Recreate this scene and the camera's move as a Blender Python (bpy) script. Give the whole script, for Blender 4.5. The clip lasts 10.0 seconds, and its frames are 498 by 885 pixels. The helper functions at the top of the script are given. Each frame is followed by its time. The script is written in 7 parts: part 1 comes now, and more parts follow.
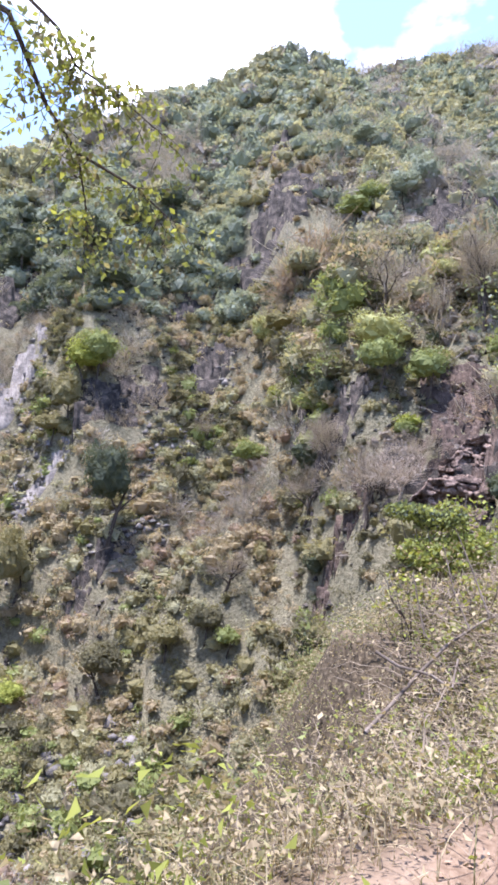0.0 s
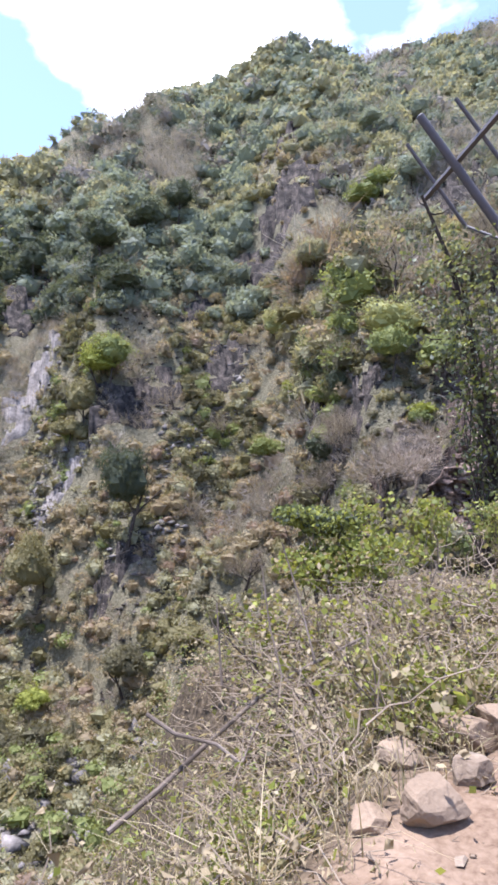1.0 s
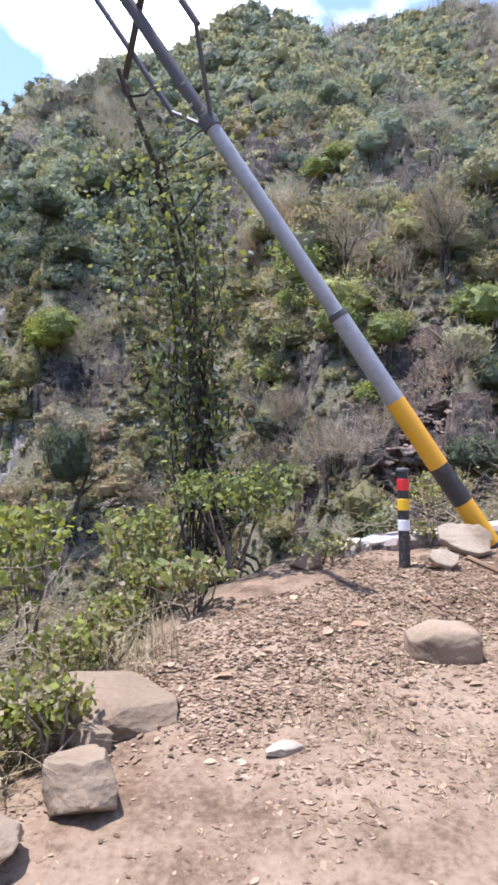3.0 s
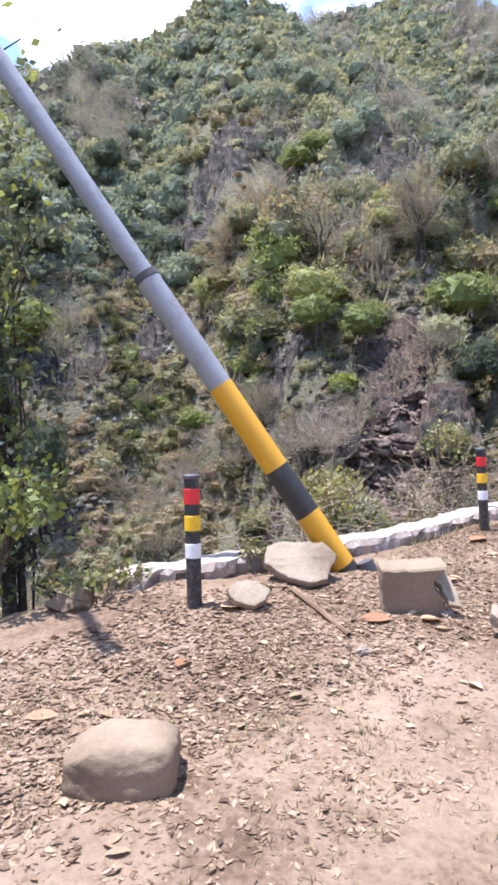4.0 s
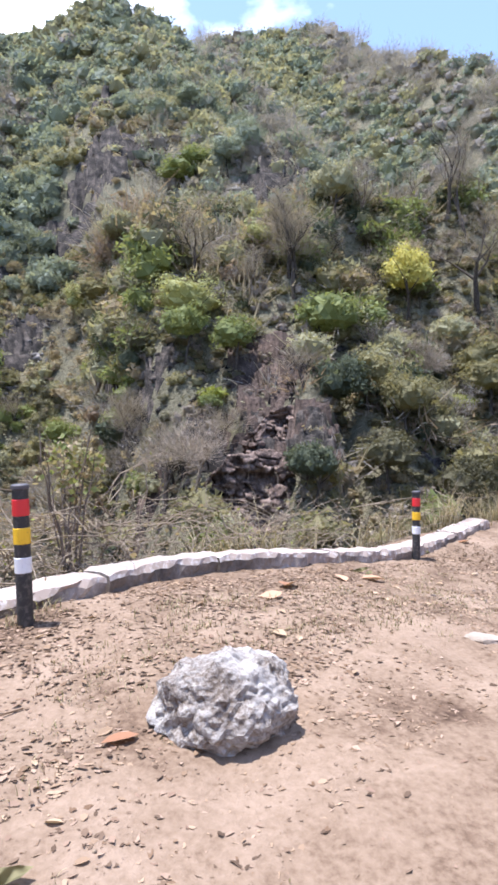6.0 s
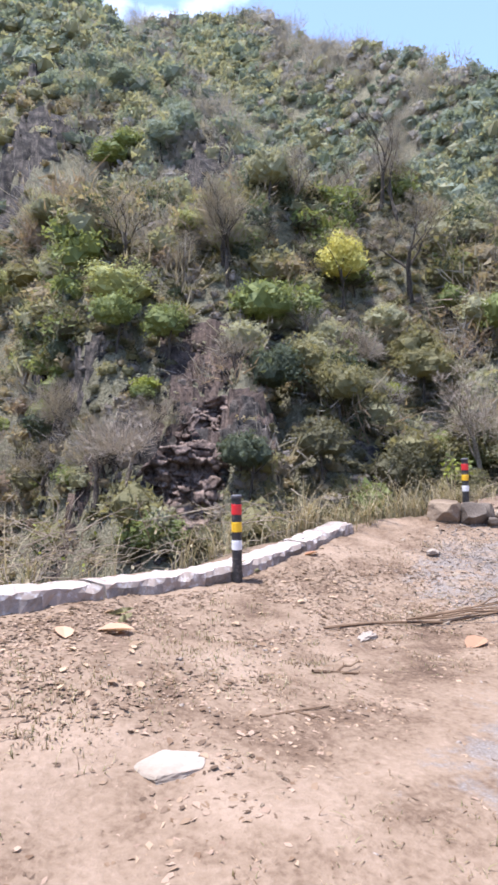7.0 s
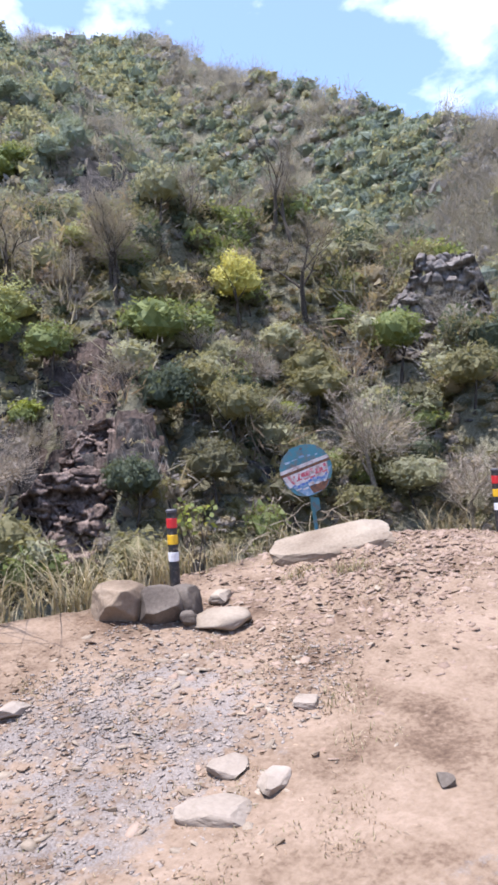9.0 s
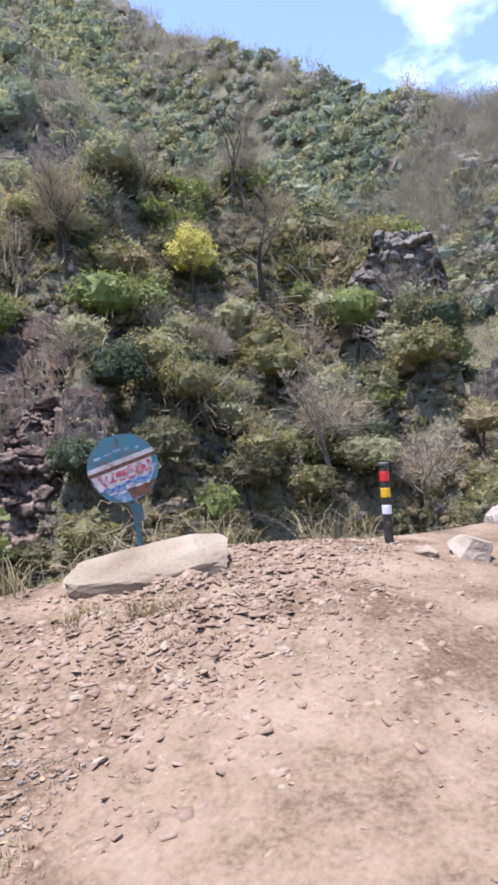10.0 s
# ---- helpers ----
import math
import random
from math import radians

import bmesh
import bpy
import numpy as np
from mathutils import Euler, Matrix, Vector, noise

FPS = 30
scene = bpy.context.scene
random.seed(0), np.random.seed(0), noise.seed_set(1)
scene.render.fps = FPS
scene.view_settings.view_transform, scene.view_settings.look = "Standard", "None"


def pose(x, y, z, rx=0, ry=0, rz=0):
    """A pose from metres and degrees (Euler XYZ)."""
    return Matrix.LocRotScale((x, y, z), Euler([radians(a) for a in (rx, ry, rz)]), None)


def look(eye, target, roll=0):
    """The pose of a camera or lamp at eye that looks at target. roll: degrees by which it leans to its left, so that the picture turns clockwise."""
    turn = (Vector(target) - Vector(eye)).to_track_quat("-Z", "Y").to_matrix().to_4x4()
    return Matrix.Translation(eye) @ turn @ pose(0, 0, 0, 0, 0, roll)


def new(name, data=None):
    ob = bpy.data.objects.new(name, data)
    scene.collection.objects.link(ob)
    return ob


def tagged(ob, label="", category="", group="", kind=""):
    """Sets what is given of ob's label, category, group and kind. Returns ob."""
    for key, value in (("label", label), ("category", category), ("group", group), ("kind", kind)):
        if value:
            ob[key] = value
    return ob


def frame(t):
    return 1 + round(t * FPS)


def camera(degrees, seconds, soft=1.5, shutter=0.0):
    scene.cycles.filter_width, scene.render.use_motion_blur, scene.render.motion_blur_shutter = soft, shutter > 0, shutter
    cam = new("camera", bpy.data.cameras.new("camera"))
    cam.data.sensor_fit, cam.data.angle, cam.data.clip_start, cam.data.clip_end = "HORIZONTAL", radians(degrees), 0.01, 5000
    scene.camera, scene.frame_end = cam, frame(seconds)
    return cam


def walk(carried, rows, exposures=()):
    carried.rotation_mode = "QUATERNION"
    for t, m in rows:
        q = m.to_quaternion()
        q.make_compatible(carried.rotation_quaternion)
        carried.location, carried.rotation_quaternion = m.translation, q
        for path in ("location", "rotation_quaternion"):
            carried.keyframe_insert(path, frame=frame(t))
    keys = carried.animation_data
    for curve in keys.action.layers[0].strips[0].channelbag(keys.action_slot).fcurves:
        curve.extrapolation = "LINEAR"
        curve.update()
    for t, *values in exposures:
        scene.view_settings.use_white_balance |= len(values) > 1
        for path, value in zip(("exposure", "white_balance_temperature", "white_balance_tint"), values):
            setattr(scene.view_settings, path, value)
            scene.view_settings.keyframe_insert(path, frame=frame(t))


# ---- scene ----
cam = camera(43.3, 10.0, soft=3.0)
PATH = [
    (0, (-6.909, -3.717, 1.305), (-6.839, -1.722, 1.419), 1.0),
    (0.5, (-5.66, -3.034, 1.331), (-5.67, -1.037, 1.434), -0.1),
    (1, (-4.634, -2.283, 1.376), (-4.642, -0.285, 1.48), -1.6),
    (1.5, (-3.608, -1.611, 1.34), (-3.565, 0.387, 1.426), -2.0),
    (2, (-2.584, -0.9, 1.356), (-2.462, 1.095, 1.432), -2.5),
    (2.2, (-2.191, -0.627, 1.354), (-2.07, 1.368, 1.427), -2.7),
    (3.3, (-0.121, 1.036, 1.401), (-0.025, 3.033, 1.432), -1.2),
    (3.5, (0.208, 1.302, 1.404), (0.309, 3.299, 1.435), -1.3),
    (4, (1.038, 1.904, 1.4), (1.186, 3.899, 1.412), -2.1),
    (4.5, (1.858, 2.525, 1.416), (2.094, 4.511, 1.394), -2.7),
    (5, (2.684, 3.025, 1.422), (3.028, 4.995, 1.461), -3.6),
    (5.5, (3.485, 3.597, 1.428), (3.937, 5.545, 1.464), -2.4),
    (5.7, (3.81, 3.841, 1.428), (4.287, 5.783, 1.468), -2.0),
    (6.8, (6.041, 5.253, 1.411), (6.67, 7.151, 1.438), -1.8),
    (7, (6.45, 5.474, 1.422), (7.124, 7.357, 1.43), -2.5),
    (7.5, (7.479, 6.036, 1.437), (8.198, 7.902, 1.409), -4.2),
    (8, (8.499, 6.554, 1.462), (9.277, 8.396, 1.429), -3.7),
    (8.5, (9.561, 7.068, 1.487), (10.424, 8.873, 1.52), -3.6),
    (9, (10.615, 7.566, 1.493), (11.546, 9.335, 1.551), -4.3),
    (9.5, (11.665, 8.013, 1.52), (12.635, 9.761, 1.543), -4.3),
    (10, (12.715, 8.441, 1.529), (13.745, 10.156, 1.51), -4.3),
]
walk(cam, [(t, look(eye, target, roll)) for t, eye, target, roll in PATH], exposures=[(0, 1.82, 5760, 22), (0.5, 1.76, 5760, 22), (1, 1.58, 5760, 21), (1.5, 1.42, 5760, 20), (2, 1.24, 5760, 18), (3.3, 1.48, 5760, 16), (4, 1.56, 5760, 16), (5.5, 1.46, 5760, 16), (8.5, 1.38, 5760, 17), (10, 1.28, 5760, 16)])

# ---- world, sun, exposure ----
SUN_BEARING, SUN_HEIGHT = -88.0, 78.0          # degrees from +y towards +x, and above the horizon


def bearing_vector(bearing, height):
    b, h = radians(bearing), radians(height)
    return Vector((math.sin(b) * math.cos(h), math.cos(b) * math.cos(h), math.sin(h)))


world = bpy.data.worlds.new("sky")
scene.world = world
world.use_nodes = True
wn, wl = world.node_tree.nodes, world.node_tree.links
wn.clear()
sky = wn.new("ShaderNodeTexSky")
sky.sky_type, sky.sun_disc = "NISHITA", False
sky.sun_elevation, sky.sun_rotation = radians(SUN_HEIGHT), radians(SUN_BEARING)
sky.air_density, sky.dust_density, sky.ozone_density, sky.altitude = 1.0, 1.0, 4.0, 900
w_coord = wn.new("ShaderNodeTexCoord")
w_map = wn.new("ShaderNodeMapping")
w_map.inputs["Scale"].default_value = (1.0, 1.0, 1.9)
w_map.inputs["Location"].default_value = (0.05, 0.30, 0.42)
w_noise = wn.new("ShaderNodeTexNoise")
w_noise.inputs["Scale"].default_value, w_noise.inputs["Detail"].default_value = 3.1, 7
w_noise.inputs["Roughness"].default_value = 0.52
w_ramp = wn.new("ShaderNodeValToRGB")
w_ramp.color_ramp.elements[0].position, w_ramp.color_ramp.elements[1].position = 0.58, 0.80
w_ramp.color_ramp.elements[0].color = (0.05, 0.05, 0.05, 1)
w_mix = wn.new("ShaderNodeMixRGB")
w_mix.inputs["Color2"].default_value = (11.0, 11.2, 11.8, 1)
w_bg = wn.new("ShaderNodeBackground")
w_bg.inputs["Strength"].default_value = 0.135
w_out = wn.new("ShaderNodeOutputWorld")
wl.new(w_coord.outputs["Generated"], w_map.inputs["Vector"])
wl.new(w_map.outputs["Vector"], w_noise.inputs["Vector"])
# one large bright cloud stands over the ridge, small ones are scattered elsewhere
w_dot = wn.new("ShaderNodeVectorMath")
w_dot.operation = "DOT_PRODUCT"
w_dot.inputs[1].default_value = bearing_vector(-6, 38)
w_bank = wn.new("ShaderNodeMapRange")
w_bank.inputs["From Min"].default_value, w_bank.inputs["From Max"].default_value = math.cos(radians(14)), math.cos(radians(5))
w_bank.inputs["To Min"].default_value, w_bank.inputs["To Max"].default_value = 0.0, 0.36
w_sum = wn.new("ShaderNodeMath")
wl.new(w_coord.outputs["Generated"], w_dot.inputs[0])
wl.new(w_dot.outputs["Value"], w_bank.inputs["Value"])
wl.new(w_bank.outputs["Result"], w_sum.inputs[0])
wl.new(w_noise.outputs["Fac"], w_sum.inputs[1])
wl.new(w_sum.outputs[0], w_ramp.inputs["Fac"])
wl.new(w_ramp.outputs["Color"], w_mix.inputs["Fac"])
wl.new(sky.outputs["Color"], w_mix.inputs["Color1"])
wl.new(w_mix.outputs["Color"], w_bg.inputs["Color"])
wl.new(w_bg.outputs["Background"], w_out.inputs["Surface"])

sun_data = bpy.data.lights.new("sun", "SUN")
sun_data.energy, sun_data.angle, sun_data.color = 3.9, radians(0.55), (1.0, 0.95, 0.87)
sun = new("sun", sun_data)
sun.matrix_world = look(bearing_vector(SUN_BEARING, SUN_HEIGHT) * 60, (0, 0, 0))


# ---- materials ----
def material(name):
    m = bpy.data.materials.new(name)
    m.use_nodes = True
    return m, m.node_tree.nodes, m.node_tree.links, m.node_tree.nodes["Principled BSDF"]


def ramp_node(nodes, stops):
    r = nodes.new("ShaderNodeValToRGB")
    while len(r.color_ramp.elements) < len(stops):
        r.color_ramp.elements.new(0.5)
    for e, (p, c) in zip(r.color_ramp.elements, stops):
        e.position, e.color = p, (*c, 1)
    return r


def noise_node(nodes, links, scale, detail=5, rough=0.55, vector=None):
    n = nodes.new("ShaderNodeTexNoise")
    n.inputs["Scale"].default_value, n.inputs["Detail"].default_value, n.inputs["Roughness"].default_value = scale, detail, rough
    if vector is not None:
        links.new(vector, n.inputs["Vector"])
    return n


def mix_node(nodes, links, fac, a, b, blend="MIX"):
    m = nodes.new("ShaderNodeMixRGB")
    m.blend_type = blend
    for v, s in ((fac, "Fac"), (a, "Color1"), (b, "Color2")):
        if hasattr(v, "is_output"):
            links.new(v, m.inputs[s])
        elif s == "Fac":
            m.inputs[s].default_value = v
        else:
            m.inputs[s].default_value = (*v, 1)
    return m.outputs["Color"]


def earthy(name, stops, fine=30.0, broad=1.2, rough=0.95, bump=0.5, depth=0.01, spots=None, spread=0.35, object_random=0.0, detail=4, mottle=0.13):
    """A two-scale mineral surface: a colour ramp over broad and fine noise, a bump of the fine grain, and optional specks."""
    m, n, l, p = material(name)
    geo = n.new("ShaderNodeNewGeometry")
    pos = geo.outputs["Position"]
    a, b = noise_node(n, l, broad, detail, mottle, pos), noise_node(n, l, fine, 8, 0.65, pos)
    add = n.new("ShaderNodeMath")
    add.operation = "MULTIPLY_ADD"
    l.new(b.outputs["Fac"], add.inputs[0])
    add.inputs[1].default_value = spread
    sub = n.new("ShaderNodeMath")
    sub.operation = "MULTIPLY"
    l.new(a.outputs["Fac"], sub.inputs[0])
    sub.inputs[1].default_value = 1 - spread
    l.new(sub.outputs[0], add.inputs[2])
    r = ramp_node(n, stops)
    l.new(add.outputs[0], r.inputs["Fac"])
    col = r.outputs["Color"]
    if spots:
        v = n.new("ShaderNodeTexVoronoi")
        v.inputs["Scale"].default_value = spots[0]
        l.new(pos, v.inputs["Vector"])
        sr = ramp_node(n, [(spots[1], (1, 1, 1)), (spots[1] + 0.06, (0, 0, 0))])
        l.new(v.outputs["Distance"], sr.inputs["Fac"])
        col = mix_node(n, l, sr.outputs["Color"], col, spots[2])
    if object_random:
        oi = n.new("ShaderNodeObjectInfo")
        hs = n.new("ShaderNodeHueSaturation")
        mr = n.new("ShaderNodeMapRange")
        mr.inputs["To Min"].default_value, mr.inputs["To Max"].default_value = 1 - object_random, 1 + object_random
        l.new(oi.outputs["Random"], mr.inputs["Value"])
        l.new(mr.outputs["Result"], hs.inputs["Value"])
        l.new(col, hs.inputs["Color"])
        col = hs.outputs["Color"]
    l.new(col, p.inputs["Base Color"])
    p.inputs["Roughness"].default_value = rough
    p.inputs["Specular IOR Level"].default_value = 0.2
    bm_ = n.new("ShaderNodeBump")
    bm_.inputs["Strength"].default_value, bm_.inputs["Distance"].default_value = bump, depth
    l.new(b.outputs["Fac"], bm_.inputs["Height"])
    l.new(bm_.outputs["Normal"], p.inputs["Normal"])
    return m


def leafy(name, dark, light, translucent=0.35, rough=0.6, by_object=False, mottle=0.0):
    """Foliage: colour varied leaf by leaf between dark and light, some light passing through."""
    m, n, l, p = material(name)
    if by_object:
        rnd = n.new("ShaderNodeObjectInfo").outputs["Random"]
    else:
        rnd = n.new("ShaderNodeNewGeometry").outputs["Random Per Island"]
    mid = tuple((a + b) / 2 for a, b in zip(dark, light))
    r = ramp_node(n, [(0.0, dark), (0.55, mid), (1.0, light)])
    if mottle:
        spots = noise_node(n, l, mottle, 3, 0.6, n.new("ShaderNodeNewGeometry").outputs["Position"])
        mr = n.new("ShaderNodeMapRange")
        mr.inputs["From Min"].default_value, mr.inputs["From Max"].default_value = 0.32, 0.68
        l.new(spots.outputs["Fac"], mr.inputs["Value"])
        both = n.new("ShaderNodeMath")
        both.operation = "MULTIPLY_ADD"
        half = n.new("ShaderNodeMath")
        half.operation = "MULTIPLY"
        half.inputs[1].default_value = 0.5
        l.new(rnd, half.inputs[0])
        l.new(mr.outputs["Result"], both.inputs[0])
        both.inputs[1].default_value = 0.5
        l.new(half.outputs[0], both.inputs[2])
        rnd = both.outputs[0]
        tufts = n.new("ShaderNodeBump")
        tufts.inputs["Strength"].default_value, tufts.inputs["Distance"].default_value = 1.0, 0.6
        l.new(noise_node(n, l, 1.9, 4, 0.7, n.new("ShaderNodeNewGeometry").outputs["Position"]).outputs["Fac"], tufts.inputs["Height"])
        l.new(tufts.outputs["Normal"], p.inputs["Normal"])
    l.new(rnd, r.inputs["Fac"])
    l.new(r.outputs["Color"], p.inputs["Base Color"])
    p.inputs["Roughness"].default_value = rough
    p.inputs["Specular IOR Level"].default_value = 0.12
    if translucent:
        t = n.new("ShaderNodeBsdfTranslucent")
        mx = n.new("ShaderNodeMixShader")
        mx.inputs["Fac"].default_value = translucent
        l.new(mix_node(n, l, 0.5, r.outputs["Color"], tuple(min(1, c * k) for c, k in zip(light, (1.5, 1.4, 0.7)))), t.inputs["Color"])
        l.new(p.outputs["BSDF"], mx.inputs[1])
        l.new(t.outputs["BSDF"], mx.inputs[2])
        l.new(mx.outputs["Shader"], n["Material Output"].inputs["Surface"])
    return m


def painted(name, colour, wear, rough=0.5, amount=0.45, scale=14.0):
    """Paint with chips and dirt that let a duller colour through."""
    m, n, l, p = material(name)
    tc = n.new("ShaderNodeTexCoord")
    a = noise_node(n, l, scale, 8, 0.7, tc.outputs["Object"])
    b = noise_node(n, l, scale * 0.22, 4, 0.6, tc.outputs["Object"])
    r = ramp_node(n, [(1 - amount - 0.08, (0, 0, 0)), (1 - amount + 0.1, (1, 1, 1))])
    l.new(a.outputs["Fac"], r.inputs["Fac"])
    tint = mix_node(n, l, b.outputs["Fac"], tuple(c * 0.82 for c in colour), tuple(min(1, c * 1.12) for c in colour))
    l.new(mix_node(n, l, r.outputs["Color"], tint, wear), p.inputs["Base Color"])
    p.inputs["Roughness"].default_value = rough
    bm_ = n.new("ShaderNodeBump")
    bm_.inputs["Strength"].default_value, bm_.inputs["Distance"].default_value = 0.15, 0.004
    l.new(a.outputs["Fac"], bm_.inputs["Height"])
    l.new(bm_.outputs["Normal"], p.inputs["Normal"])
    return m


EARTH = [(0.33, (0.059, 0.035, 0.022)), (0.42, (0.132, 0.086, 0.055)), (0.50, (0.209, 0.146, 0.097)), (0.62, (0.281, 0.203, 0.142))]
EARTH_GRAIN = dict(fine=30, broad=1.5, bump=0.7, depth=0.018, spread=0.34, detail=9, mottle=0.66)
DIRT = earthy("dry_earth", EARTH, **EARTH_GRAIN)
SLOPE = earthy("scrubby_hillside", [(0.30, (0.07, 0.065, 0.043)), (0.42, (0.14, 0.129, 0.082)), (0.53, (0.21, 0.19, 0.122)), (0.64, (0.275, 0.235, 0.155)), (0.78, (0.36, 0.29, 0.20))],
               fine=1.5, broad=0.06, bump=1.0, depth=1.2, spread=0.6, detail=9, mottle=0.72)




def dusty_road():
    """Old asphalt, its aggregate showing through in worn patches, drowned in the verge's dust elsewhere."""
    m = earthy("dusty_asphalt", EARTH, **EARTH_GRAIN)
    n, l = m.node_tree.nodes, m.node_tree.links
    p = n["Principled BSDF"]
    dust = p.inputs["Base Color"].links[0].from_socket
    pos = n.new("ShaderNodeNewGeometry").outputs["Position"]
    grain, broad = noise_node(n, l, 75, 4, 0.65, pos), noise_node(n, l, 3.4, 10, 0.78, pos)
    tar = ramp_node(n, [(0.36, (0.115, 0.104, 0.096)), (0.5, (0.19, 0.173, 0.160)), (0.64, (0.27, 0.25, 0.232))])
    l.new(grain.outputs["Fac"], tar.inputs["Fac"])
    worn = n.new("ShaderNodeAttribute")
    worn.attribute_name = "worn"
    add = n.new("ShaderNodeMath")
    l.new(worn.outputs["Fac"], add.inputs[0])
    l.new(broad.outputs["Fac"], add.inputs[1])
    mask = ramp_node(n, [(0.90, (0, 0, 0)), (1.00, (0.62, 0.62, 0.62))])
    l.new(add.outputs[0], mask.inputs["Fac"])
    humus = ramp_node(n, [(0.36, (0.035, 0.026, 0.016)), (0.5, (0.085, 0.064, 0.040)), (0.64, (0.17, 0.132, 0.085))])
    l.new(noise_node(n, l, 14, 6, 0.7, pos).outputs["Fac"], humus.inputs["Fac"])
    grown = n.new("ShaderNodeAttribute")
    grown.attribute_name = "humus"
    surface = mix_node(n, l, mask.outputs["Color"], dust, tar.outputs["Color"])
    l.new(mix_node(n, l, grown.outputs["Fac"], surface, humus.outputs["Color"]), p.inputs["Base Color"])
    return m


ASPHALT = dusty_road()
GRAVEL = earthy("grey_gravel", [(0.3, (0.182, 0.147, 0.118)), (0.5, (0.257, 0.209, 0.169)), (0.7, (0.331, 0.271, 0.219))], fine=60, broad=3.0, bump=0.5, depth=0.01, spread=0.6)
STONE = earthy("tan_sandstone", [(0.3, (0.130, 0.092, 0.061)), (0.5, (0.219, 0.162, 0.110)), (0.7, (0.292, 0.224, 0.157))], fine=38, broad=2.2, bump=0.6, depth=0.012, object_random=0.1)
PALE = earthy("pale_limestone", [(0.3, (0.156, 0.115, 0.080)), (0.5, (0.261, 0.206, 0.149)), (0.7, (0.351, 0.289, 0.219))], fine=30, broad=2.5, bump=0.6, depth=0.01, object_random=0.08)
QUARTZ = earthy("white_flecked_rock", [(0.38, (0.135, 0.104, 0.079)), (0.45, (0.243, 0.204, 0.170)), (0.51, (0.342, 0.309, 0.274)), (0.62, (0.423, 0.392, 0.357))], fine=48, broad=5, bump=1.0, depth=0.02, spread=0.6)
CRAG = earthy("weathered_crag", [(0.34, (0.014, 0.013, 0.012)), (0.47, (0.040, 0.035, 0.031)), (0.58, (0.088, 0.074, 0.064)), (0.74, (0.18, 0.150, 0.125))],
              fine=1.8, broad=0.5, bump=1.0, depth=0.5, spread=0.55)
CRAGBLOCK = earthy("cracked_crag_block", [(0.30, (0.05, 0.043, 0.038)), (0.44, (0.13, 0.111, 0.097)), (0.56, (0.215, 0.184, 0.16)), (0.72, (0.33, 0.285, 0.245))], fine=4.0, broad=0.7, bump=0.9, depth=0.12, spread=0.6, object_random=0.12)
BARK = earthy("grey_bark", [(0.3, (0.07, 0.055, 0.042)), (0.5, (0.145, 0.115, 0.09)), (0.72, (0.24, 0.20, 0.165))], fine=30, broad=4, bump=0.7, depth=0.01)
DARKBARK = earthy("dark_bark", [(0.3, (0.028, 0.022, 0.018)), (0.5, (0.06, 0.048, 0.038)), (0.72, (0.11, 0.09, 0.07))], fine=18, broad=3, bump=0.7, depth=0.01)
STRAW = leafy("straw", (0.22, 0.175, 0.10), (0.44, 0.375, 0.245), 0.25, 0.8)
DRYLEAF = leafy("dry_leaf", (0.14, 0.086, 0.052), (0.36, 0.258, 0.170), 0.1, 0.85)
ROTLEAF = leafy("rotting_leaf", (0.080, 0.052, 0.034), (0.18, 0.122, 0.082), 0.05, 0.9)
PINKLEAF = leafy("bleached_leaf", (0.20, 0.13, 0.090), (0.37, 0.265, 0.188), 0.1, 0.85)
DRYLEAF_OBJ = leafy("dry_leaf_single", (0.22, 0.145, 0.09), (0.47, 0.345, 0.225), 0.1, 0.85, True)
ORANGELEAF = leafy("orange_leaf", (0.28, 0.145, 0.082), (0.48, 0.30, 0.19), 0.12, 0.8, True)
GREEN = leafy("fresh_green", (0.125, 0.15, 0.052), (0.25, 0.275, 0.105), 0.36)
WEEDGREEN = leafy("weed_green", (0.085, 0.105, 0.025), (0.26, 0.28, 0.075), 0.35)
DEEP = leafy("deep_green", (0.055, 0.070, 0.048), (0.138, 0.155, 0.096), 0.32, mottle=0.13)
OLIVE = leafy("olive_green", (0.165, 0.152, 0.076), (0.325, 0.295, 0.155), 0.32, mottle=0.13)
LIME = leafy("lime_green", (0.13, 0.155, 0.03), (0.33, 0.35, 0.085), 0.40)
YELLOW = leafy("yellow_blossom", (0.40, 0.365, 0.09), (0.56, 0.51, 0.17), 0.35)
KHAKI = leafy("khaki_scrub", (0.245, 0.197, 0.122), (0.425, 0.35, 0.225), 0.32, 0.8, mottle=0.13)
TWIGGY = leafy("grey_brown_twigs", (0.163, 0.135, 0.112), (0.352, 0.306, 0.261), 0.32, 0.85, mottle=0.13)
DRYCROWN = leafy("pale_brown_twigs", (0.25, 0.20, 0.155), (0.43, 0.36, 0.285), 0.1, 0.85)
RUST = leafy("rusty_scrub", (0.205, 0.150, 0.108), (0.40, 0.305, 0.225), 0.32, 0.85, mottle=0.13)
# haze over the far woods is put into this pale leaf colour
HAZEGREEN = leafy("hazy_grey_green", (0.20, 0.23, 0.17), (0.335, 0.365, 0.275), 0.32, mottle=0.13)
DRYGRASS = leafy("dry_hill_grass", (0.25, 0.205, 0.125), (0.46, 0.39, 0.255), 0.32, 0.85, mottle=0.13)
# this olive and the twigs below are lifted paler to paint haze on far slopes
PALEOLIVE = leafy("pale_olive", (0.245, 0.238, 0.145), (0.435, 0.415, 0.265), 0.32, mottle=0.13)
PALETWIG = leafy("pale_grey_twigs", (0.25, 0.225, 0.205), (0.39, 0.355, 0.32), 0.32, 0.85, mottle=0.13)
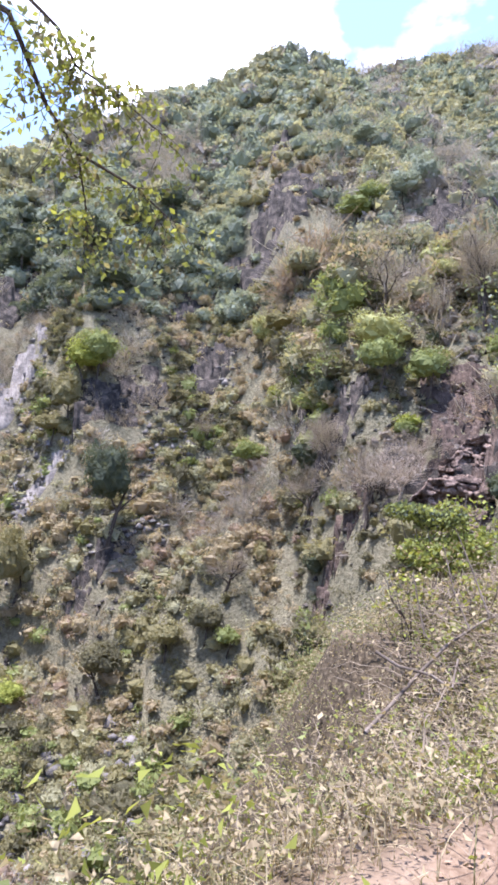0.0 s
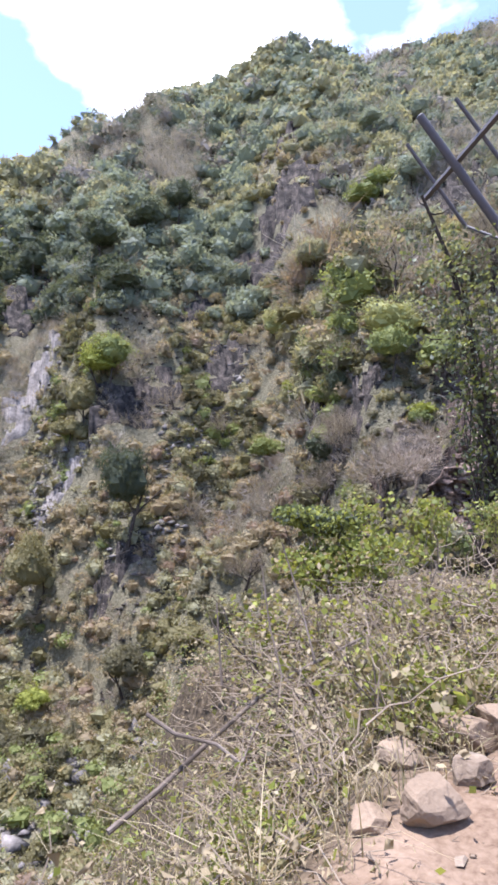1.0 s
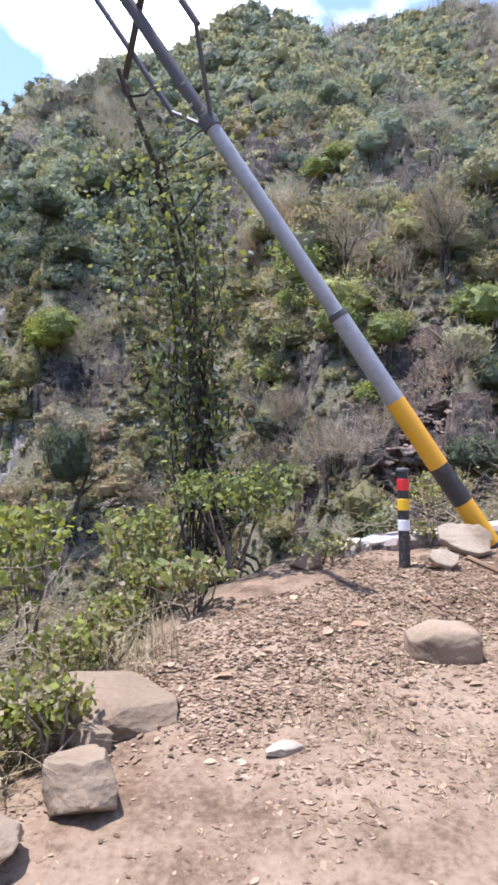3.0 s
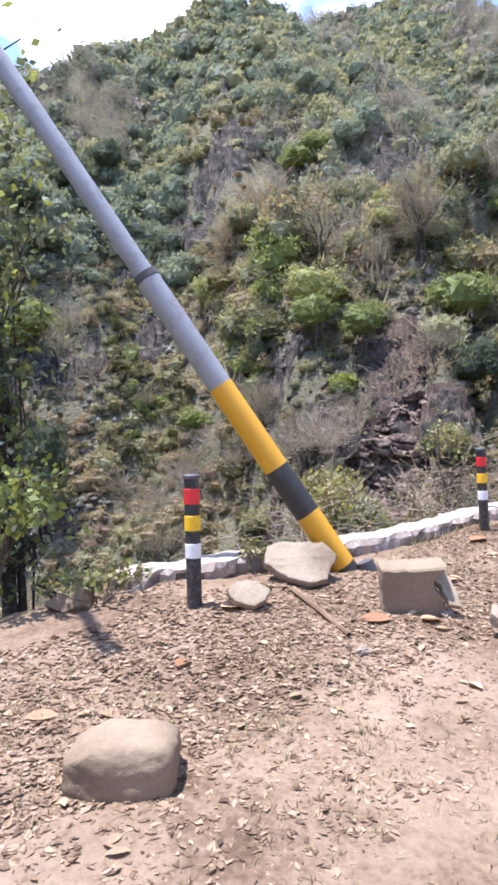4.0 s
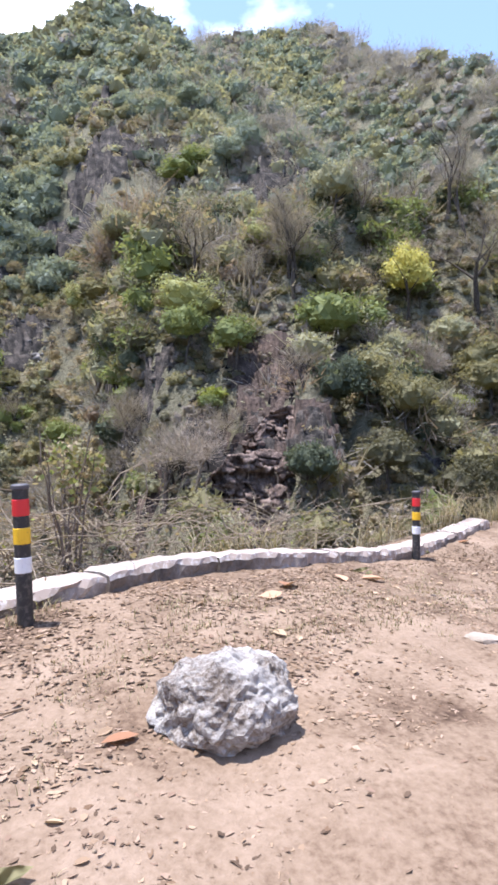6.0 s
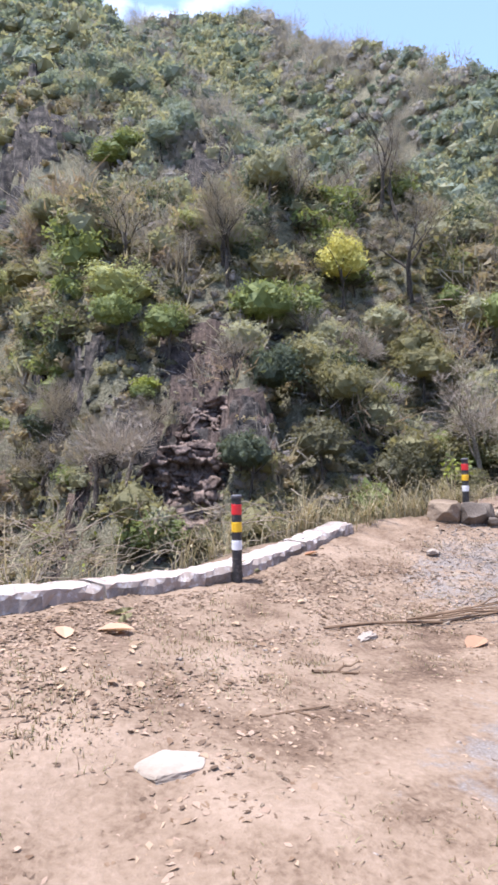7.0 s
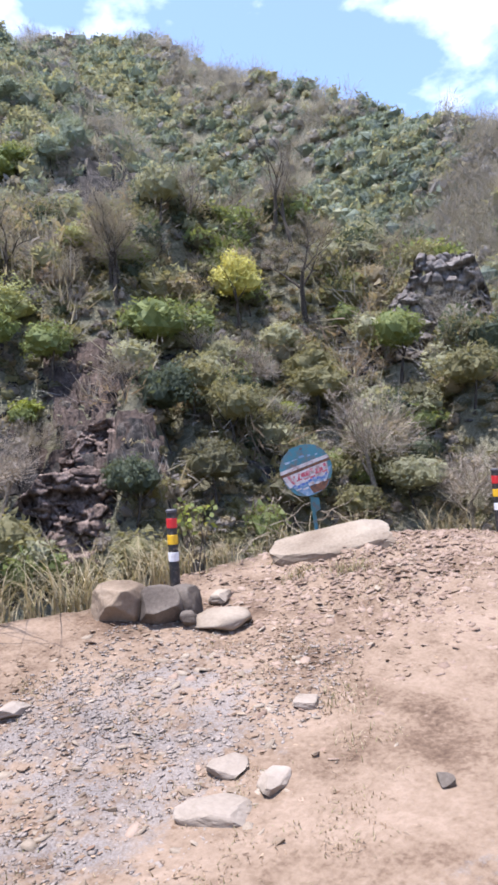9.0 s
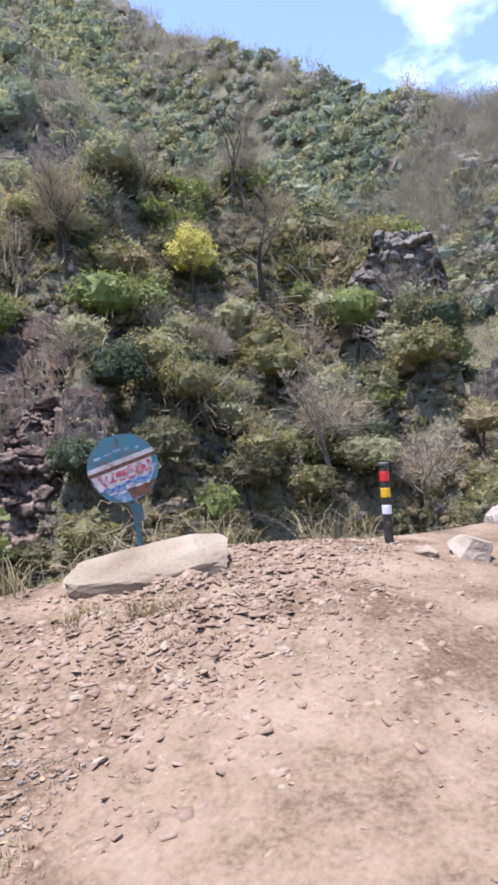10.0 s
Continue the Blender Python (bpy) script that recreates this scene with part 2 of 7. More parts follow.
PALELIME = leafy("pale_yellow_green", (0.255, 0.26, 0.105), (0.41, 0.405, 0.175), 0.25)
DARKOLIVE = leafy("dark_olive", (0.075, 0.071, 0.042), (0.20, 0.184, 0.108), 0.32, mottle=0.13)
# haze is put in here too: the darker of the far greens
DARKHAZE = leafy("hazy_wood_green", (0.15, 0.172, 0.132), (0.25, 0.275, 0.212), 0.32, mottle=0.13)
CHALK = earthy("chalky_rock", [(0.3, (0.152, 0.117, 0.086)), (0.5, (0.262, 0.212, 0.162)), (0.7, (0.353, 0.292, 0.234))], fine=30, broad=3, bump=0.5, depth=0.008, object_random=0.06)
REDCRAG = earthy("reddish_crag", [(0.36, (0.047, 0.035, 0.028)), (0.47, (0.142, 0.101, 0.081)), (0.57, (0.257, 0.187, 0.149)), (0.72, (0.419, 0.316, 0.256))], fine=2.2, broad=0.5, bump=1.0, depth=0.4, spread=0.55)
BROWNROCK = earthy("reddish_brown_rock", [(0.34, (0.022, 0.017, 0.014)), (0.47, (0.06, 0.044, 0.036)), (0.58, (0.11, 0.08, 0.064)), (0.74, (0.21, 0.155, 0.123))], fine=1.8, broad=0.4, bump=1.0, depth=0.5, spread=0.55)
PALECRAG = earthy("pale_crag", [(0.3, (0.055, 0.05, 0.046)), (0.48, (0.135, 0.122, 0.112)), (0.66, (0.27, 0.245, 0.222))], fine=1.2, broad=0.25, bump=0.8, depth=0.3, spread=0.6)
SHALE = earthy("pinkish_shale", [(0.3, (0.176, 0.117, 0.084)), (0.5, (0.258, 0.182, 0.132)), (0.7, (0.322, 0.239, 0.177))], fine=40, broad=5, bump=0.5, depth=0.006)
DARKSTONE = earthy("dark_weathered_stone", [(0.3, (0.055, 0.043, 0.034)), (0.5, (0.115, 0.092, 0.072)), (0.7, (0.20, 0.165, 0.13))], fine=34, broad=3, bump=0.6, depth=0.012)
STICKBROWN = earthy("brown_stick_bark", [(0.3, (0.075, 0.045, 0.026)), (0.5, (0.15, 0.095, 0.057)), (0.72, (0.25, 0.172, 0.112))], fine=40, broad=4, bump=0.4, depth=0.004)
DRYTWIG = earthy("dry_twig", [(0.3, (0.128, 0.099, 0.071)), (0.5, (0.224, 0.178, 0.127)), (0.72, (0.336, 0.276, 0.204))], fine=40, broad=3, bump=0.4, depth=0.004)
BLACKPAINT = painted("black_paint", (0.022, 0.021, 0.021), (0.11, 0.095, 0.08), 0.55, 0.42, 20)
REDPAINT = painted("red_reflector", (0.62, 0.025, 0.03), (0.35, 0.06, 0.05), 0.35, 0.3, 18)
YELLOWPAINT = painted("yellow_reflector", (0.80, 0.47, 0.015), (0.12, 0.085, 0.03), 0.4, 0.36, 22)
WHITEPAINT = painted("white_reflector", (0.74, 0.73, 0.72), (0.34, 0.31, 0.29), 0.4, 0.38, 22)
POLEYELLOW = painted("pole_yellow_paint", (0.64, 0.325, 0.015), (0.44, 0.24, 0.045), 0.45, 0.3, 9)
POLEBLACK = painted("pole_black_paint", (0.03, 0.028, 0.026), (0.12, 0.10, 0.085), 0.5, 0.35, 12)
GALV = painted("galvanised_steel", (0.30, 0.30, 0.31), (0.21, 0.205, 0.205), 0.42, 0.4, 8)
GALV.node_tree.nodes["Principled BSDF"].inputs["Metallic"].default_value = 0.15
DARKSTEEL = painted("dark_weathered_steel", (0.075, 0.07, 0.075), (0.14, 0.11, 0.09), 0.6, 0.35, 10)
TEAL = painted("teal_enamel", (0.035, 0.155, 0.20), (0.13, 0.085, 0.065), 0.5, 0.46, 8)
SKYBLUE = painted("light_blue_enamel", (0.12, 0.22, 0.34), (0.36, 0.40, 0.45), 0.5, 0.45, 13)
SIGNWHITE = painted("white_enamel", (0.47, 0.45, 0.45), (0.24, 0.16, 0.145), 0.5, 0.46, 11)
SIGNRED = painted("faded_red_lettering", (0.33, 0.055, 0.085), (0.50, 0.30, 0.32), 0.5, 0.42, 20)
SIGNBLUE = painted("blue_lettering", (0.05, 0.10, 0.32), (0.35, 0.45, 0.6), 0.5, 0.40, 20)
RUSTMETAL = painted("rusted_metal", (0.15, 0.065, 0.035), (0.06, 0.035, 0.025), 0.85, 0.5, 18)
KERBTOP = painted("whitewash", (0.60, 0.565, 0.535), (0.31, 0.245, 0.20), 0.9, 0.60, 14)
KERBSIDE = earthy("kerb_concrete", [(0.32, (0.075, 0.062, 0.052)), (0.48, (0.18, 0.148, 0.122)), (0.64, (0.33, 0.285, 0.25)), (0.76, (0.55, 0.53, 0.51))], fine=24, broad=3, bump=0.8, depth=0.02)


# ---- small mesh tools ----
def part(name, bm, mat, parent=None, label="", smooth=False):
    """Links a bmesh as one mesh object, under a thing or part if one is given."""
    me = bpy.data.meshes.new(name)
    bm.to_mesh(me)
    bm.free()
    for m in (mat if isinstance(mat, (list, tuple)) else [mat]):
        me.materials.append(m)
    if smooth:
        me.shade_smooth()
    ob = new(name, me)
    if parent is not None:
        ob.parent = parent
    if label:
        tagged(ob, label)
    return ob


def raw_mesh(name, verts, faces, mats, index=None, smooth=False, parent=None):
    """A mesh object from arrays: all faces have the same number of corners."""
    verts, faces = np.asarray(verts, dtype=np.float32), np.asarray(faces, dtype=np.int32)
    me = bpy.data.meshes.new(name)
    k = faces.shape[1]
    me.vertices.add(len(verts))
    me.vertices.foreach_set("co", verts.ravel())
    me.loops.add(faces.size)
    me.loops.foreach_set("vertex_index", faces.ravel())
    me.polygons.add(len(faces))
    me.polygons.foreach_set("loop_start", np.arange(0, faces.size, k, dtype=np.int32))
    for m in mats:
        me.materials.append(m)
    if index is not None:
        me.polygons.foreach_set("material_index", np.asarray(index, dtype=np.int32))
    me.update(calc_edges=True)
    if smooth:
        me.shade_smooth()
    ob = new(name, me)
    if parent is not None:
        ob.parent = parent
    return ob


def thing(name, at, label, category, group="", turn=0.0):
    e = new(name)
    e.empty_display_size = 0.1
    e.matrix_world = pose(*at, 0, 0, turn)
    return tagged(e, label, category, group)


# ---- plan of the ground ----
# s runs along the road in the direction of travel, d across it towards the valley.
U = np.array([0.84, 0.5426]) / math.hypot(0.84, 0.5426)
V = np.array([-U[1], U[0]])
ORIGIN = np.array([0.0, 1.15])


def plan(s, d):
    return ORIGIN[0] + s * U[0] + d * V[0], ORIGIN[1] + s * U[1] + d * V[1]


def along(x, y):
    return (x - ORIGIN[0]) * U[0] + (y - ORIGIN[1]) * U[1], (x - ORIGIN[0]) * V[0] + (y - ORIGIN[1]) * V[1]


def lattice(ix, iy, seed):
    h = (ix * 374761393 + iy * 668265263 + seed * 974634777) & 0xFFFFFFFF
    h = ((h ^ (h >> 13)) * 1274126177) & 0xFFFFFFFF
    return ((h ^ (h >> 16)) & 0xFFFF) / 32767.5 - 1.0


def value_noise(x, y, seed=0):
    x, y = np.asarray(x, dtype=float), np.asarray(y, dtype=float)
    ix, iy = np.floor(x).astype(np.int64), np.floor(y).astype(np.int64)
    fx, fy = x - ix, y - iy
    fx, fy = fx * fx * (3 - 2 * fx), fy * fy * (3 - 2 * fy)
    a, b = lattice(ix, iy, seed), lattice(ix + 1, iy, seed)
    c, e = lattice(ix, iy + 1, seed), lattice(ix + 1, iy + 1, seed)
    return (a * (1 - fx) + b * fx) * (1 - fy) + (c * (1 - fx) + e * fx) * fy


def fbm(x, y, octaves=4, seed=0, gain=0.5):
    total, amp = 0.0, 1.0
    for k in range(octaves):
        total = total + amp * value_noise(np.asarray(x) * 2 ** k, np.asarray(y) * 2 ** k, seed + 17 * k)
        amp *= gain
    return total


# bumps and hollows of the roadside: s, d, spread, height
BUMPS = [(3.5, 3.8, 1.5, 0.15), (8.6, 3.5, 1.7, 0.19), (12.7, 2.5, 1.7, -0.34), (15.6, 1.8, 1.5, -0.20), (19.2, 1.3, 1.3, 0.28), (20.6, 0.9, 0.7, 0.12), (-1.2, 1.6, 2.0, -0.08)]
EDGE_S = [-30, -8, -7, -6.2, -5.0, -4.3, -3.6, -2.9, -2.2, -1.0, 0.0, 0.8, 1.4, 2.2, 3.2, 4.5, 9, 12, 15.3, 16.5, 18.5, 20.0, 21.5, 23, 26, 40]
EDGE_D = [1.2, 1.1, 1.2, 1.2, 0.98, 1.2, 1.55, 1.7, 1.85, 2.15, 2.6, 3.15, 3.6, 4.1, 4.5, 4.62, 4.62, 4.6, 4.5, 3.8, 3.35, 2.9, 1.7, 0.7, -0.9, -7]


def roadside(s, d, rough=True):
    """Height of the road and its verge, up to the edge of the drop."""
    z = -0.14 + 0.0086 * s + 0.087 * np.clip(d, -1.5, 6)
    for bs, bd, w, h in BUMPS:
        z = z + h * np.exp(-((s - bs) ** 2 + (d - bd) ** 2) / (2 * w * w))
    if rough:
        k = np.clip((d - 0.6) / 1.5, 0.15, 1)
        z = z + k * (0.035 * fbm(s * 1.1, d * 1.1, 3, 5) + 0.014 * fbm(s * 6, d * 6, 3, 9))
        heap = np.exp(-((s - 18.9) ** 2 / 3.2 + (d - 1.7) ** 2 / 1.6))
        z = z + heap * (0.07 * fbm(s * 3.1, d * 3.1, 3, 21) + 0.045 * np.abs(fbm(s * 8, d * 8, 2, 23)))
    return z


# the far side of the valley, by bearing: a distant mountain, a nearer ridge and a wooded spur in front,
# each by the elevation of its crest in degrees and the distance at which it rises through eye level
CENTRE = (3.0, 4.0)
BEAR = [-180, -100, -60, -40, -22.8, -15.7, -8, -1, 2.5, 7.7, 13, 22, 27, 32, 37, 42.5, 46, 52, 60, 90, 130, 180]
SKYLINE = [5, 10, 20, 22, 25.6, 29.5, 31.9, 34.0, 35.1, 34.8, 34.1, 34.4, 32.6, 31.3, 29.4, 27.3, 25.8, 24.2, 23.6, 18, 9, 5]
FAR_B = [-180, -20, 10, 20, 37, 50, 60, 90, 180]
FAR_R = [260, 260, 320, 300, 225, 200, 190, 200, 260]
RIDGE_B = [-180, -40, -22.8, -15.7, -8, -1, 2.5, 8, 10.5, 13, 16, 19.5, 23, 25.5, 40]
RIDGE_EL = [5, 22, 25.6, 29.5, 31.9, 34.0, 35.1, 34.4, 33.4, 32.2, 30.5, 28.3, 25, 19, -20]
BACK_B = [-180, -60, -40, -22, -19, -15, -10, -5, -2, 3, 8, 14, 20, 30, 180]
BACK_R = [150, 190, 196, 194, 178, 160, 160, 165, 158, 142, 140, 138, 134, 150, 150]
SPUR_B = [-12, -8, -4, 0, 4, 8, 12, 16, 20, 28, 35, 41.3, 46.5, 49.3, 51.2, 55]
SPUR_EL = [-16, -9, -3, 3.5, 12, 18.6, 19.8, 21.0, 21.6, 20.8, 18.4, 15.6, 14.2, 9.5, -1, -14]
SPUR_R = [150, 146, 140, 131, 118, 104, 96, 92, 90, 102, 108, 112, 112, 114, 118, 125]
SPUR_K = [1.1, 1.15, 1.2, 1.35, 1.5, 1.6, 1.5, 1.2, 1.15, 1.1, 0.95, 0.85, 0.85, 0.85, 0.85, 0.9]


def rising(r, r0, k, crest, fall):
    """A slope that rises at k from distance r0 to a crest at that elevation, and falls away behind it."""
    t = np.minimum(np.tan(np.radians(crest)), k - 0.2)
    rc = k * r0 / (k - t)
    return np.minimum(np.where(r < r0, 0.95 * (r - r0), k * (r - r0)), rc * t - fall * (r - rc))


def joined(a, b, soft):
    w = np.clip(0.5 + 0.5 * (b - a) / soft, 0, 1)
    return a * (1 - w) + b * w + soft * w * (1 - w), w


def hills(x, y):
    dx, dy = x - CENTRE[0], y - CENTRE[1]
    r, b = np.hypot(dx, dy) + 1e-6, np.degrees(np.arctan2(dx, dy))
    bw = b + 1.6 * value_noise(r / 34, b / 9, 3)
    far = rising(r, np.interp(b, FAR_B, FAR_R), 1.34, np.interp(b, BEAR, SKYLINE), 0.35)
    back = rising(r, np.interp(bw, BACK_B, BACK_R), 1.34, np.interp(b, RIDGE_B, RIDGE_EL), 0.5)
    front = rising(r, np.interp(bw, SPUR_B, SPUR_R), np.interp(bw, SPUR_B, SPUR_K), np.interp(bw, SPUR_B, SPUR_EL), 0.55)
    front = np.where((b < -12) | (b > 60), -200.0, front)
    z, _ = joined(far, back, 4.0)
    z, gap = joined(z, front, 3.0)
    calm = np.clip((r - 30) / 60, 0, 1)
    gully = np.abs(value_noise(bw / 5.5 + z / 60.0, z / 85.0, 31))
    z = z + calm * ((6.5 * gully - 3.0) * (1 + 0.6 * gap) + 4.4 * fbm(x / 30, y / 30, 4, 41) + (1.5 + 0.9 * gap) * fbm(x / 7.5, y / 7.5, 3, 47))
    return np.maximum(z, -46 + 2.5 * fbm(x / 14, y / 14, 3, 51))


def ground_height(x, y, rough=True):
    """The whole ground: roadside, the drop beyond its edge, and the hills across."""
    s, d = along(x, y)
    over = d - np.interp(s, EDGE_S, EDGE_D)
    near = roadside(s, np.minimum(d, np.interp(s, EDGE_S, EDGE_D)), rough)
    fall = np.clip(over, 0, None)
    shelf = np.clip((3.4 - s) / 1.4, 0, 1) * np.clip((s + 3.7) / 1.1, 0, 1)
    steep = -0.25 * np.minimum(fall, 0.8) - 1.05 * np.clip(fall - 0.5, 0, None)
    gentle = -0.24 * fall - 0.95 * np.clip(fall - 4.2, 0, None)
    near = near + steep * (1 - shelf) + gentle * shelf + 0.10 * np.clip(fall, 0, 3) * fbm(s * 0.9, d * 0.9, 3, 61)
    near = near + np.clip(-d - 7, 0, 40) * 0.35
    return np.maximum(near, hills(x, y))


# ---- ground, road and hills ----
def grid_sheet(name, xs, ys, to_xyz, mat):
    a, b = np.meshgrid(xs, ys, indexing="ij")
    x, y, z = to_xyz(a, b)
    n, m = a.shape
    i = np.arange(n * m).reshape(n, m)
    f = np.stack([i[:-1, :-1], i[1:, :-1], i[1:, 1:], i[:-1, 1:]], -1).reshape(-1, 4)
    return raw_mesh(name, np.stack([x, y, z], -1).reshape(-1, 3), f, [mat], smooth=True)


def near_xyz(s, d):
    x, y = plan(s, d)
    return x, y, ground_height(x, y)


ds = np.concatenate([np.linspace(-32, -6, 14)[:-1], np.linspace(-6, -0.8, 14)[:-1], np.arange(-0.8, 6.0, 0.075), np.linspace(6.0, 34, 60)])
ss = np.concatenate([np.linspace(-42, -11, 24)[:-1], np.arange(-11, 24, 0.078), np.linspace(24, 36, 16)])
ground = grid_sheet("ground", ss, ds, near_xyz, ASPHALT)
g_s, g_d = [c.ravel() for c in np.meshgrid(ss, ds, indexing="ij")]
grit = np.clip(0.50 * (1.45 - np.hypot((g_s - 15.0) / 2.2, (g_d - 2.3) / 1.15)), 0, 0.47) * np.clip((17.9 - g_s) / 0.6, 0, 1)
ground.data.attributes.new("worn", "FLOAT", "POINT").data.foreach_set("value", grit.astype(np.float32))
over_edge = g_d - np.interp(g_s, EDGE_S, EDGE_D)
humus = np.clip((over_edge + 0.05 + 0.25 * fbm(g_s * 1.5, g_d * 1.5, 3, 57)) / 0.5, 0, 1)
ground.data.attributes.new("humus", "FLOAT", "POINT").data.foreach_set("value", humus.astype(np.float32))
tagged(ground, "dusty tan roadside earth strewn with stones and dry leaves", "ground", kind="structure")


def far_xyz(b, r):
    x, y = CENTRE[0] + r * np.sin(np.radians(b)), CENTRE[1] + r * np.cos(np.radians(b))
    s, d = along(x, y)
    z = ground_height(x, y)
    inner = (s > -41) & (s < 35) & (d > -31) & (d < 33)
    return x, y, np.where(inner, z - 1.2, z)


bs = np.concatenate([np.arange(-180, -40, 5.0), np.arange(-40, 66, 0.46), np.arange(66, 181, 5.0)])
rs_ = np.concatenate([np.linspace(20, 60, 30)[:-1], np.linspace(60, 240, 150)[:-1], np.linspace(240, 640, 80)[:-1], np.linspace(640, 1600, 14)])
hillside = grid_sheet("hillside", bs, rs_, far_xyz, SLOPE)
tagged(hillside, "steep dry hillside of brown soil and rock across the valley", "hillside", kind="structure")


def road_xyz(s, d):
    edge = 2.35 + 0.10 * value_noise(s * 1.3, s * 0, 71) - 1.0 * np.clip((s - 12) / 4, 0, 1) - 1.45 * np.clip((-s - 0.5) / 3, 0, 1) - 0.05 * np.clip(s - 15, 0, 20) ** 1.6
    dd = -7 + (d + 7) * (edge + 7) / 8.0
    x, y = plan(s, dd)
    return x, y, ground_height(x, y) + 0.006 - np.where(d > 0.97, 0.03, 0)


road = grid_sheet("road", np.arange(-12, 30, 0.09), np.concatenate([np.linspace(-7, -1.5, 8)[:-1], np.linspace(-1.5, 1.0, 40)]), road_xyz, ASPHALT)
road_xy = np.zeros(len(road.data.vertices) * 3, dtype=np.float32)
road.data.vertices.foreach_get("co", road_xy)
rs_s, rs_d = along(road_xy[0::3], road_xy[1::3])
rim = np.interp(rs_s, [9, 12, 13.5, 15, 17, 22], [2.2, 2.05, 1.7, 1.0, 0.3, -0.6])
worn = np.clip((rim - rs_d) / 2.2, 0, 0.47) * np.clip((rs_s - 8.6) / 2.0, 0.35, 1) * np.clip((19 - rs_s) / 3, 0.4, 1)
worn = np.maximum(worn, np.clip(0.50 * (1.45 - np.hypot((rs_s - 15.0) / 2.2, (rs_d - 2.3) / 1.15)), 0, 0.47) * np.clip((17.9 - rs_s) / 0.6, 0, 1))
worn = np.maximum(worn, np.clip((-0.7 - rs_d) / 1.5, 0, 0.6))
road.data.attributes.new("worn", "FLOAT", "POINT").data.foreach_set("value", worn.astype(np.float32))
tagged(road, "worn grey asphalt road under a film of pale dust", "road", kind="structure")


# ---- roadside things ----
def lathe(profile, sides=20):
    """A closed turned solid from (radius, height) pairs."""
    bm = bmesh.new()
    rings = []
    for r, z in profile:
        rings.append([bm.verts.new((r * math.cos(2 * math.pi * k / sides), r * math.sin(2 * math.pi * k / sides), z)) for k in range(sides)])
    for a, b in zip(rings, rings[1:]):
        for k in range(sides):
            bm.faces.new((a[k], a[(k + 1) % sides], b[(k + 1) % sides], b[k]))
    bm.faces.new(rings[0][::-1])
    bm.faces.new(rings[-1])
    return bm


def on_ground(s, d, sink=0.0):
    x, y = plan(s, d)
    return x, y, float(ground_height(x, y)) - sink


def delineator(s, d, height, lean, turn, label):
    """A slim black road marker post with red, yellow and white bands and a flat cap."""
    x, y, z = on_ground(s, d, 0.05)
    e = thing("delineator_post", (x, y, z), label, "post", "marker posts along the verge")
    e.matrix_world = pose(x, y, z, lean[0], lean[1], turn)
    h, r = height + 0.05, 0.049
    part("shaft", lathe([(r * 1.06, 0), (r * 1.03, 0.06), (r, 0.10), (r, h - 0.05), (r * 0.98, h - 0.02)]), BLACKPAINT, e, smooth=False)
    part("cap", lathe([(r * 1.02, h - 0.032), (r * 1.14, h - 0.028), (r * 1.14, h - 0.008), (r * 0.9, h)]), DARKSTEEL, e)
    for name, mat, a, b in (("red_band", REDPAINT, 0.775, 0.893), ("yellow_band", YELLOWPAINT, 0.575, 0.69), ("white_band", WHITEPAINT, 0.37, 0.48)):
        za, zb = 0.05 + height * a, 0.05 + height * b
        part(name, lathe([(r + 0.0005, za), (r + 0.003, za + 0.004), (r + 0.003, zb - 0.004), (r + 0.0005, zb)]), mat, e)
    return e


delineator(3.43, 3.56, 0.86, (0, 0.5), 20, "black marker post with red, yellow and white bands beside the pole")
delineator(7.27, 3.90, 0.87, (-1, -1.5), 80, "black marker post with coloured bands in front of the kerb")
delineator(12.59, 4.05, 0.86, (1, -1.5), 140, "muddy black marker post with coloured bands near the kerb's end")
delineator(17.35, 3.36, 0.80, (0, -1), 200, "black banded marker post standing behind two boulders")
delineator(*along(17.424, 13.499), 0.88, (0.5, 0), 260, "black banded marker post beside the dirt mound")


def bar(bm, a, b, ra, rb, sides=10, caps=True, mat=0):
    """A tapered round bar between two points, added to bm."""
    a, b = Vector(a), Vector(b)
    q = (b - a).to_track_quat("Z", "Y")
    ring_a = [bm.verts.new(a + q @ Vector((ra * math.cos(2 * math.pi * k / sides), ra * math.sin(2 * math.pi * k / sides), 0))) for k in range(sides)]
    ring_b = [bm.verts.new(b + q @ Vector((rb * math.cos(2 * math.pi * k / sides), rb * math.sin(2 * math.pi * k / sides), 0))) for k in range(sides)]
    for k in range(sides):
        f = bm.faces.new((ring_a[k], ring_a[(k + 1) % sides], ring_b[(k + 1) % sides], ring_b[k]))
        f.material_index = mat
    if caps:
        bm.faces.new(ring_a[::-1]).material_index = mat
        bm.faces.new(ring_b).material_index = mat


# the leaning electricity pole: everything along its own axis, base at the origin
POLE_FOOT, POLE_TOP = Vector((2.205, 6.975, 0.30)), Vector((-1.893, 7.138, 6.826))
pole_axis = (POLE_TOP - POLE_FOOT).normalized()
pole_length = (POLE_TOP - POLE_FOOT).length
pole = new("utility_pole")
pole.matrix_world = Matrix.Translation(POLE_FOOT) @ pole_axis.to_track_quat("Z", "Y").to_matrix().to_4x4()
tagged(pole, "leaning steel utility pole with yellow and black bands at its foot", "utility pole")
LEVELS = [("foot_section", POLEBLACK, -0.35, 0.12, 0.106), ("yellow_band", POLEYELLOW, 0.12, 0.63, 0.106), ("black_band", POLEBLACK, 0.63, 1.08, 0.105),
          ("yellow_band", POLEYELLOW, 1.08, 1.89, 0.104)]
for nm, mt, za, zb, rr in LEVELS:
    part(nm, lathe([(rr, za), (rr, zb)], 28), mt, pole, smooth=False)
part("lower_tube", lathe([(0.1025, 1.89), (0.101, 2.95)], 28), GALV, pole)
